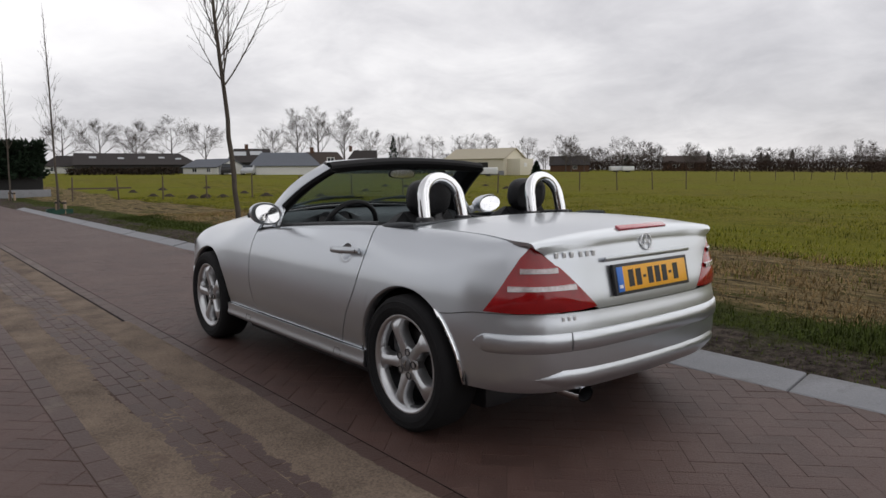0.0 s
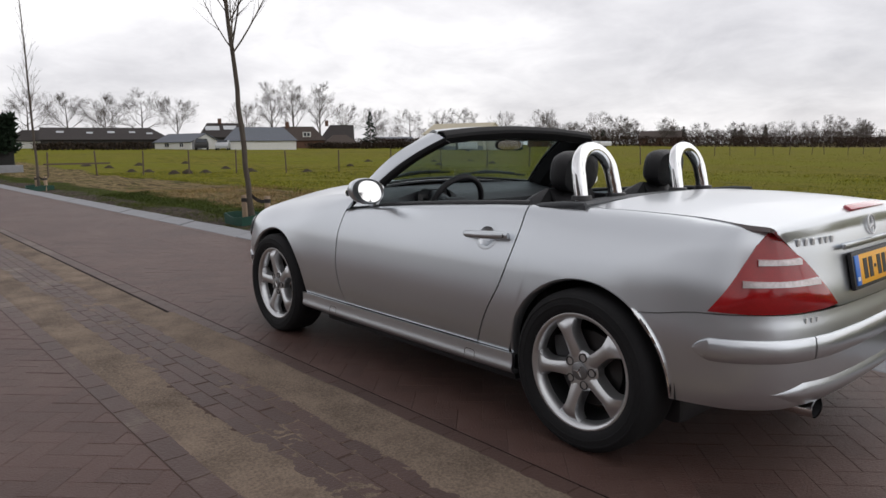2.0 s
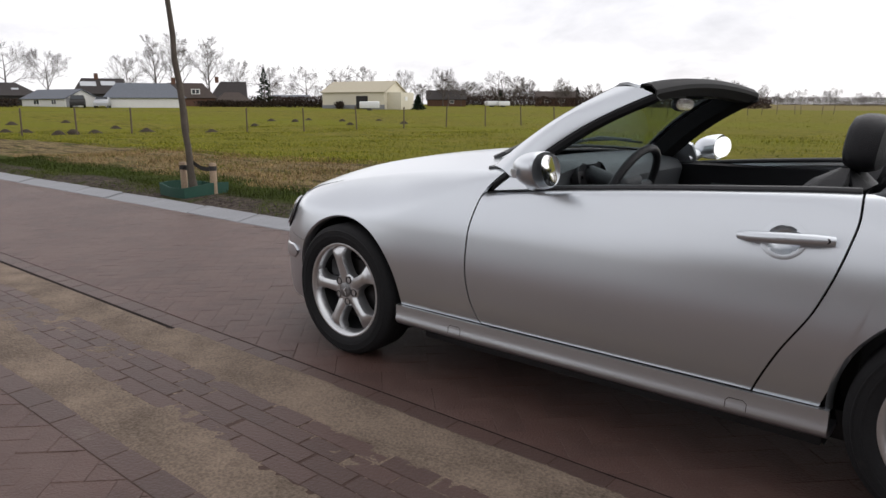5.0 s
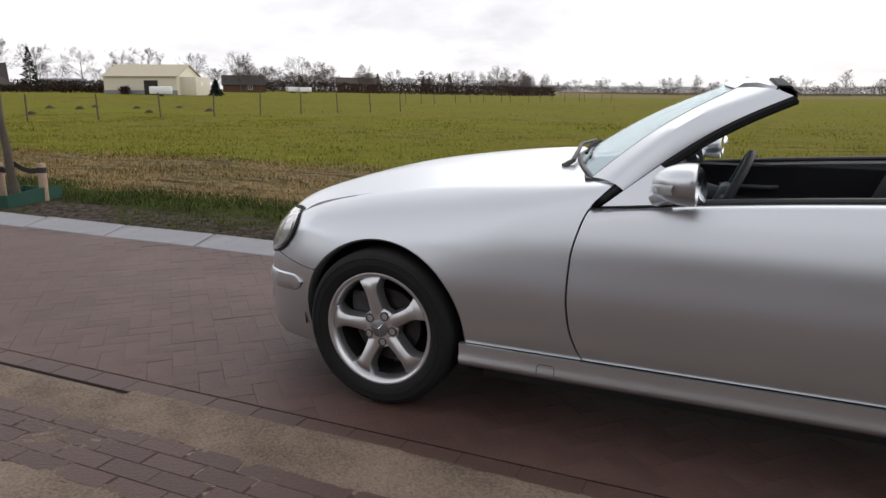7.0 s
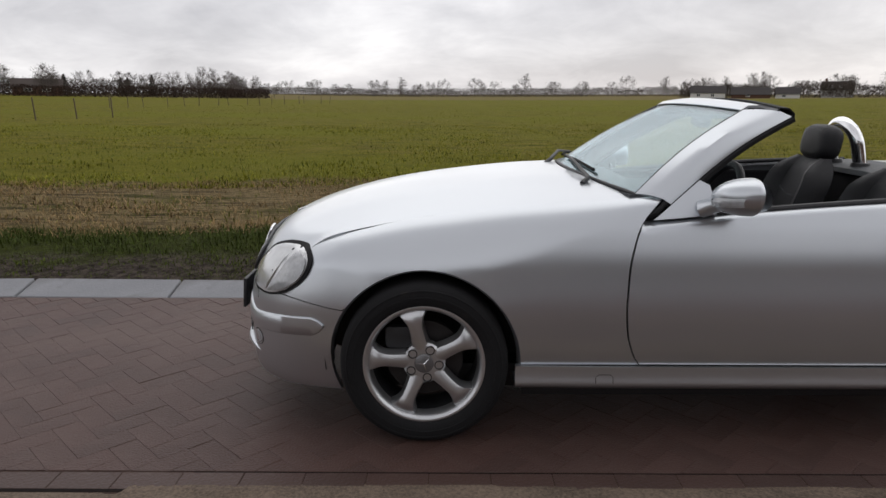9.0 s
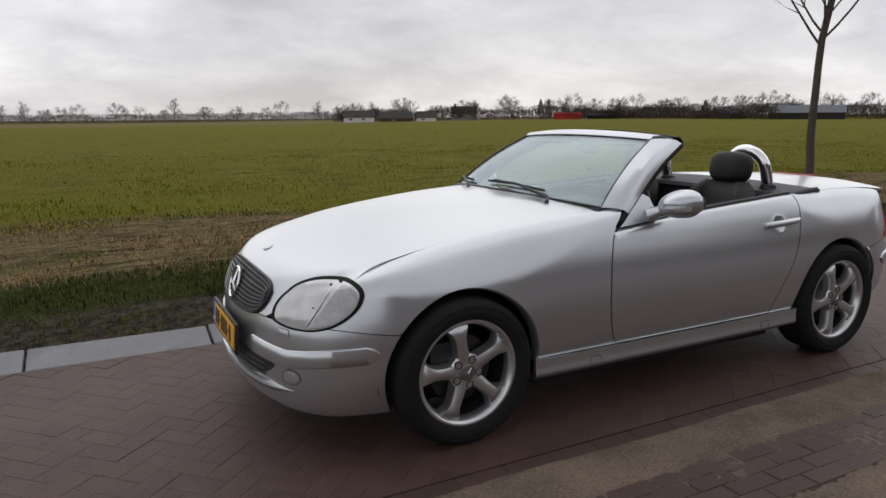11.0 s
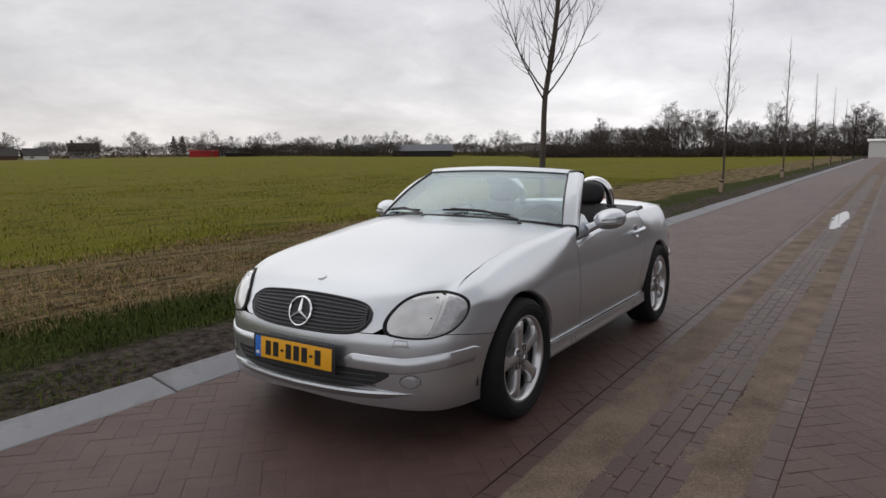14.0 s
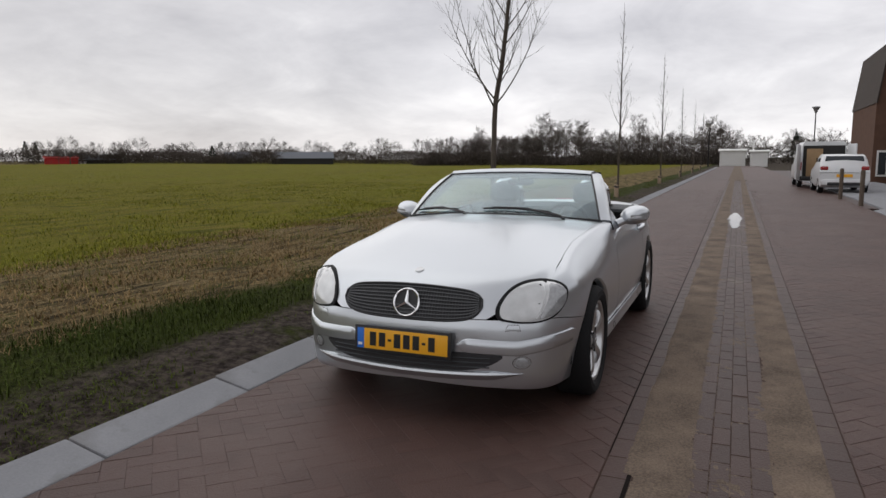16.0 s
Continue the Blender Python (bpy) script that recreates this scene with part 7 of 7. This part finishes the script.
def side_loft(bm, prof_top, prof_bot, half, x0, x1, n=30, tumble=0.12):
    """A car body from its roof line and sill line; half: half width."""
    G = []
    for x in np.linspace(x0, x1, n):
        zt, zb = float(prof_top(x)), float(prof_bot(x))
        row = []
        belt = min(zt, 0.95)
        for y, z in ((0.0, zb), (half * 0.92, zb), (half, zb + 0.12), (half, belt * 0.8), (half * 0.985, belt), (half * (1 - tumble * max(0, zt - belt) / 0.6), zt - 0.10 * min(1, max(0, zt - belt) * 4) - 0.02), (half * (0.92 - tumble * max(0, zt - belt) / 0.6), zt - 0.01), (0.0, zt)):
            row.append((x, y, z))
        G.append(row + [(a, -b, c) for a, b, c in row[::-1]][1:-1])
    add_grid(bm, np.array(G), close_v=True)
    for row in (G[0], G[-1]):
        bm.faces.new([bm.verts.new(p) for p in row])
    bmesh.ops.remove_doubles(bm, verts=bm.verts, dist=0.0005)
    bmesh.ops.recalc_face_normals(bm, faces=bm.faces)


def small_wheel(x, y, r, parent):
    bm = bmesh.new()
    add_lathe(bm, [(r * 0.6, -0.09), (r * 0.9, -0.095), (r, -0.06), (r, 0.06), (r * 0.9, 0.095), (r * 0.62, 0.09)], 24)
    w = part("wheel", bm, M["rubber"], parent)
    w.matrix_basis = pose(x, y, r, 0, 0, 0 if y > 0 else 180)
    bm = bmesh.new()
    add_lathe(bm, [(r * 0.62, 0.08), (r * 0.58, 0.07), (r * 0.2, 0.085), (0.001, 0.09)], 20)
    part("rim", bm, M["alloy"], w)


# small hatchback seen from behind; it points along -x
hb = thing("hatchback", "small white hatchback parked beside the road", "car", at=pose(-25.8, 5.15, 0))
bm = bmesh.new()
side_loft(bm, spline([-1.75, -1.55, -0.75, -0.2, 0.6, 1.35, 1.62, 1.75], [0.62, 0.80, 0.98, 1.36, 1.46, 1.40, 1.02, 0.78]), spline([-1.75, -1.5, 1.5, 1.75], [0.34, 0.22, 0.22, 0.36]), 0.81, -1.75, 1.75)
part("body", bm, M["van_white"], hb)
bm = bmesh.new()
add_shell(bm, np.array([[(1.425 + 0.21 * (1 - t), 0.68 * s * (1 - 0.12 * t), 0.96 + 0.42 * t) for t in np.linspace(0, 1, 5)] for s in np.linspace(-1, 1, 9)]), 0.02, (0, 0, 0.8))
part("rear_window", bm, M["pane"], hb)
for s in (1, -1):
    bm = bmesh.new()
    add_box(bm, 1.66, s * 0.66, 0.93, 0.10, 0.26, 0.15, bevel=0.04, seg=3)
    part("tail_lamp", bm, M["tail_red"], hb)
    box("side_window", 0.35, s * 0.745, 1.18, 1.5, 0.03, 0.26, M["pane"], hb, 0.01)
box("number_plate", 1.765, 0, 0.66, 0.02, 0.52, 0.11, M["plate_yellow"], hb)
box("bumper", 1.72, 0, 0.42, 0.14, 1.5, 0.22, M["van_white"], hb, 0.05)
box("bumper_insert", 1.785, 0, 0.36, 0.03, 1.1, 0.12, M["black_plastic"], hb, 0.02)
for x in (-1.2, 1.2):
    for y in (0.72, -0.72):
        small_wheel(x, y, 0.29, hb)

van = thing("delivery_van", "white van with open rear doors and plywood lining", "van", at=pose(-31.6, 4.95, 0))
bm = bmesh.new()
side_loft(bm, spline([-2.4, -2.2, -1.5, -0.9, -0.4, 2.4], [0.75, 1.0, 1.15, 1.85, 2.02, 2.02]), spline([-2.4, -2.2, 2.4], [0.4, 0.28, 0.30]), 0.93, -2.4, 2.4, tumble=0.06)
part("body", bm, M["van_white"], van)
# Thin dark sheet on the closed tail imitates a shaded load bay.
box("load_bay", 2.41, 0.0, 1.12, 0.05, 1.60, 1.45, M["wall_dark"], van, 0.02)
box("plywood_panel", 2.45, -0.35, 1.08, 0.04, 0.62, 1.25, M["plywood"], van, 0.01)
for s in (1, -1):
    dr = box("rear_door", 0, 0.42, 0, 0.06, 0.84, 1.5, M["van_white"], van, 0.03)
    dr.matrix_basis = pose(2.42, s * 0.90, 1.15, 0, 0, -75 if s > 0 else 255)
    box("tail_lamp", 2.43, s * 0.88, 0.95, 0.06, 0.08, 0.34, M["tail_red"], van, 0.01)
box("bumper", 2.45, 0, 0.42, 0.12, 1.8, 0.18, M["black_plastic"], van, 0.04)
for x in (-1.5, 1.45):
    for y in (0.82, -0.82):
        small_wheel(x, y, 0.33, van)

# far parked cars and a trailer by the barn
def far_car(x, y, rz, height, mat, label):
    cf = thing("parked_car", label, "car", at=pose(x, y, float(land_rise(x, y)), 0, 0, rz))
    bm = bmesh.new()
    side_loft(bm, spline([-2.0, -1.8, -0.9, -0.3, 1.4, 1.9, 2.0], [0.6, 0.85, 0.95, height, height, 0.95, 0.8]), spline([-2.0, 2.0], [0.3, 0.3]), 0.86, -2.0, 2.0, 20)
    part("body", bm, M[mat], cf)
    for sx, sy in ((-1.25, 0.76), (-1.25, -0.76), (1.25, 0.76), (1.25, -0.76)):
        small_wheel(sx, sy, 0.32, cf)
    box("windscreen", 0, 0, 0, 0.05, 1.35, 0.50, M["pane"], cf, m=pose(-0.58, 0, 0.5 * (0.95 + height) + 0.02, 0, 34, 0))


far_car(93.0, -36.2, -25, 1.62, "wall_dark", "dark off-road car parked by the white barn")
far_car(90.5, -38.2, -30, 1.40, "galv", "silver car parked by the white barn")
for x, y, rz, col in ((66.5, -62.5, 40, "van_white"), (86.5, -117.5, 60, "van_white"), (84.5, -118.8, 60, "van_white")):
    cv = thing("caravan", "white trailer parked near the barn", "trailer", "white trailers", at=pose(x, y, float(land_rise(x, y)), 0, 0, rz))
    box("body", 0, 0, 0.75, 2.6, 1.4, 0.9, M[col], cv, 0.15)
    box("axle", 0, 0, 0.15, 0.6, 1.3, 0.3, M["black_plastic"], cv, 0.05)
puddle_bm = bmesh.new()
G = []
for x in np.linspace(-2.0, 2.0, 120):
    half = 0.20 * math.sqrt(max(1 - (x / 2.0) ** 2, 0.0)) * (0.62 + 0.5 * noise.noise((x * 2.3, 0, 1)) + 0.3 * noise.noise((x * 9, 0, 2)))
    mid = 0.03 * noise.noise((x * 3, 5, 0))
    G.append([(x, mid + max(half, 0.004) * w, 0) for w in (-1, 0, 1)])
add_grid(puddle_bm, np.array(G))
bmesh.ops.recalc_face_normals(puddle_bm, faces=puddle_bm.faces)
M["water"] = material("puddle_water", (0.03, 0.026, 0.024), 0.02, vary=0.05)
pud = finish(puddle_bm, "puddle", M["water"])
if sum(p.normal.z for p in pud.data.polygons) < 0:
    pud.data.flip_normals()
pud.matrix_basis = pose(-11.1, 1.53, 0.010)
tagged(pud, "shallow rain puddle in the gutter", "puddle", kind="structure")

# terraced brick houses along the built-up side, out of view, sized to darken reflections
for x0, x1, y, e, r in ((-32, -20, 10.9, 5.2, 8.9), (-19, -7, 14.5, 2.8, 6.0), (-6.98, 5, 14.5, 2.8, 6.0)):
    house("terraced_house", "unseen brown brick house facing the field", x0, y, x1, y, 9, e, r, "wall_brick", "roof_dark", windows=[((x1 - x0) * q, z, 1.5, 1.3) for q in (0.2, 0.5, 0.8) for z in ((1.2, 3.6) if e > 4 else (1.1,))], doors=(((x1 - x0) * 0.35, 1.0, 2.1, "wall_dark"),), ground_z=0.0)

# ---- grass, stubble and crop ----
def blades(name, n, area, height, width, flat, color, label, seed, fall=0.0, clump=0.0, keep=None, category="grass"):
    """Many single blades. area: x0, x1, y0, y1; flat: how far they lie down."""
    rb = np.random.default_rng(seed)
    x = rb.uniform(area[0], area[1], n)
    if fall:
        y = area[3] - (area[3] - area[2]) * rb.random(n) ** fall
    else:
        y = rb.uniform(area[2], area[3], n)
    if clump:
        k = np.array([noise.noise((a * clump, b * clump, 0.3)) for a, b in zip(x, y)])
        m = k > rb.uniform(-0.45, 0.35, n)
        x, y = x[m], y[m]
    if keep is not None:
        m = keep(x, y, rb)
        x, y = x[m], y[m]
    n = len(x)
    a = rb.uniform(0, 2 * np.pi, n)
    h = height * (0.45 + 0.9 * rb.random(n))
    lean = flat * (0.3 + rb.random(n))
    z = ground_height(x, y) - 0.012
    dx, dy = np.cos(a), np.sin(a)
    up = np.maximum(1 - lean, 0.06)
    w = width * (0.6 + 0.8 * rb.random(n))
    base = np.stack([x, y, z], 1)
    sidev = np.stack([-dy, dx, 0 * dx], 1) * w[:, None]
    mid = base + np.stack([dx * h * lean * 0.4, dy * h * lean * 0.4, h * (0.3 + 0.35 * up)], 1) * np.where(flat > 0.8, 0.55, 1.0)
    tip = base + np.stack([dx * h * lean, dy * h * lean, h * up], 1)
    V = np.stack([base - sidev, base + sidev, mid + sidev * 0.7, mid - sidev * 0.7, tip], 1).reshape(-1, 3)
    i = np.arange(n) * 5
    me = bpy.data.meshes.new(name)
    loops = np.concatenate([np.stack([i, i + 1, i + 2, i + 3], 1), np.stack([i + 3, i + 2, i + 4], 1)], 1).ravel()
    starts = np.stack([np.arange(n) * 7, np.arange(n) * 7 + 4], 1).ravel()
    me.vertices.add(len(V))
    me.vertices.foreach_set("co", V.ravel())
    me.loops.add(len(loops))
    me.loops.foreach_set("vertex_index", loops.astype(np.int32))
    me.polygons.add(2 * n)
    me.polygons.foreach_set("loop_start", starts.astype(np.int32))
    me.update(calc_edges=True)
    me.validate()
    me.materials.append(material(name + "_blade", color, 0.8, scale=3, vary=0.7, random_=1.0, spec=0.05, big=0.5))
    ob = new(name, me)
    return tagged(ob, label, category, kind="stuff")


def verge_keep(x, y, rb):
    mud = np.array([noise.noise((a * 0.55, b * 1.3, 7.0)) for a, b in zip(x, y)])
    near = np.clip((y + 2.15) / 0.35, 0, 1)
    return rb.random(len(x)) > near * np.clip(0.66 + mud * 1.9, 0.05, 0.97)


blades("verge_grass", 90000, (-7, 16, -3.2, -1.34), 0.060, 0.003, 0.9, (0.064, 0.078, 0.016), "uneven green verge grass beside the kerb", 1, keep=verge_keep)
blades("verge_tufts", 60000, (-8, 16, -3.25, -2.12), 0.115, 0.0035, 0.8, (0.046, 0.062, 0.013), "taller tufts of dark green verge grass", 6, clump=1.1)
blades("verge_grass_far", 26000, (-45, 34, -3.1, -1.34), 0.07, 0.005, 0.9, (0.068, 0.090, 0.014), "green verge grass along the road", 2, keep=verge_keep)
blades("dead_stubble", 95000, (-12, 17, -7.0, -2.9), 0.13, 0.0055, 0.95, (0.245, 0.170, 0.082), "flattened straw-coloured dead grass", 3, clump=1.3, category="stubble")
blades("stubble_regrowth", 16000, (-12, 17, -6.9, -3.4), 0.10, 0.005, 0.8, (0.105, 0.110, 0.018), "thin green regrowth among the dead grass", 8, clump=0.9, category="grass")
blades("crop", 170000, (-30, 34, -26, -6.3), 0.10, 0.006, 0.80, (0.180, 0.180, 0.020), "short yellow-green field crop", 4, fall=1.8, clump=0.6, category="crop")
blades("crop_dark", 26000, (-30, 34, -22, -6.4), 0.11, 0.006, 0.75, (0.062, 0.082, 0.012), "darker green clumps in the field crop", 9, fall=1.8, clump=1.4, category="crop")
blades("crop_far", 30000, (-80, 60, -80, -20), 0.11, 0.018, 0.85, (0.170, 0.168, 0.020), "short green crop further out", 5, fall=1.6, category="crop")


# ---- brick paving ----
def brick_mesh(name, lx, ly, mat):
    g, b, h = 0.0005, 0.0013, 0.02
    o = [(-lx / 2 + g, -ly / 2 + g), (lx / 2 - g, -ly / 2 + g), (lx / 2 - g, ly / 2 - g), (-lx / 2 + g, ly / 2 - g)]
    v = [(x, y, -h) for x, y in o] + [(x, y, -b * 0.8) for x, y in o] + [(x * (1 - 2 * b / lx), y * (1 - 2 * b / ly), 0) for x, y in o]
    f = [(8, 9, 10, 11)] + [(i, (i + 1) % 4, 4 + (i + 1) % 4, 4 + i) for i in range(4)] + [(4 + i, 4 + (i + 1) % 4, 8 + (i + 1) % 4, 8 + i) for i in range(4)]
    return v, f


BV, BF = brick_mesh("brick", 0.21, 0.105, None)
BV = np.array(BV)
rbk = np.random.default_rng(5)


def herring(x0, x1, y0, y1):
    """Herringbone at 45 degrees: centres and turns."""
    w = 0.105
    out = []
    c = math.cos(math.pi / 4)
    n = int(max(abs(x0), abs(x1), abs(y0), abs(y1)) * 1.5 / w) + 4
    i = np.arange(-n, n)
    X, Y = np.meshgrid(i, i, indexing="ij")
    for kind, base, dx, dy, rot in (("h", 0, 1.0, 0.5, 45), ("v", 3, 0.5, 1.0, 135)):
        m = (X - Y) % 4 == base
        px, py = (X[m] + dx) * w, (Y[m] + dy) * w
        wx, wy = (px - py) * c, (px + py) * c
        k = (wx > x0) & (wx < x1) & (wy > y0 - 0.111) & (wy < y1 + 0.111)
        out += [(a, b, rot) for a, b in zip(wx[k], wy[k])]
    return out


def cut(poly, edge, side):
    """Keeps the part of a flat outline below (side 1) or above (side -1) a line of constant y."""
    out = []
    for a, b in zip(poly, poly[1:] + poly[:1]):
        ia, ib = (edge - a[1]) * side >= 0, (edge - b[1]) * side >= 0
        if ia:
            out.append(a)
        if ia != ib:
            t = (edge - a[1]) / (b[1] - a[1])
            out.append(tuple(u + (v - u) * t for u, v in zip(a, b)))
    return out


def lay(spots, y0, y1, mat, name, near):
    """Bricks of one field: those in the near stretch singly, the rest as one mesh."""
    me = bpy.data.meshes.new("brick")
    me.from_pydata([tuple(v) for v in BV], [], BF)
    me.materials.append(M[mat])
    rest_v, rest_f, off = [], [], 0
    for x, y, rot in spots:
        dz, tx, ty = rbk.normal(0, 0.0003), rbk.normal(0, 0.12), rbk.normal(0, 0.12)
        whole = y0 + 0.09 < y < y1 - 0.09 or rot in (0, 90)
        if whole and near(x, y):
            o = new("brick", me)
            o.parent = road
            o.matrix_basis = pose(x, y, dz, tx, ty, rot)
        else:
            a = radians(rot)
            c, s = math.cos(a), math.sin(a)
            turn = lambda v: np.stack([v[:, 0] * c - v[:, 1] * s + x, v[:, 0] * s + v[:, 1] * c + y, v[:, 2] + dz + v[:, 0] * ty * 0.017 + v[:, 1] * tx * 0.017], 1)
            p, faces = turn(BV), BF
            if rot not in (0, 90) and (p[:, 1].max() > y1 or p[:, 1].min() < y0):
                top = cut(cut([tuple(q) for q in p[4:8]], y1, 1), y0, -1)
                if len(top) < 3:
                    continue
                top = np.array(top)
                mid = top.mean(0)
                k = len(top)
                p = np.concatenate([top - (0, 0, 0.02), top, mid + (top - mid) * 0.96 + (0, 0, 0.0025)])
                faces = [tuple(range(2 * k, 3 * k))] + [(i + r * k, (i + 1) % k + r * k, (i + 1) % k + (r + 1) * k, i + (r + 1) * k) for r in (0, 1) for i in range(k)]
            rest_v.append(p)
            rest_f += [tuple(i + off for i in f) for f in faces]
            off += len(p)
    ob = mesh_from(name, np.concatenate(rest_v), rest_f, M[mat], road)
    ob["kind"] = "stuff"
    ob["label"] = "red-brown clay paving bricks"
    return ob


lay(herring(-26, 24, -1.05, 1.05), -1.05, 1.046, "brick", "paving_bricks", lambda x, y: 0.55 < y and -2.3 < x < 3.2)
lay(herring(-26, 10, 2.06, 4.70), 2.06, 4.70, "brick", "paving_bricks", lambda x, y: False)
rows_ = [(x * 0.214, 1.105, 0) for x in range(-180, 140)] + [(x * 0.214 + 0.1, 2.003, 0) for x in range(-180, 140)]
lay(rows_, 1.0, 2.06, "brick_dark", "edge_bricks", lambda x, y: -2.2 < x < 3.4 and y < 1.5)
rows_ = [(x * 0.214 + (0.107 if k % 2 else 0) + rbk.normal(0, 0.004), 1.437 + k * 0.083, 0) for k in range(4) for x in range(-180, 140)]
BV[:, 1] *= 0.755
BV[:, 0] *= 0.985
lay(rows_, 1.3, 1.9, "brick_dark", "gutter_bricks", lambda x, y: -1.8 < x < 2.2 and 1.5 < y < 1.72)
for a, b in ((-40, -26), (24, 30)):
    box("paving", (a + b) / 2, 0.025, -0.006, b - a, 2.05, 0.01, M["brick"], road)
    if a < 0:
        box("paving", (a + b) / 2, 3.38, -0.006, b - a, 2.64, 0.01, M["brick"], road)
box("paving", 23, 3.38, -0.006, 26, 2.64, 0.01, M["brick"], road)
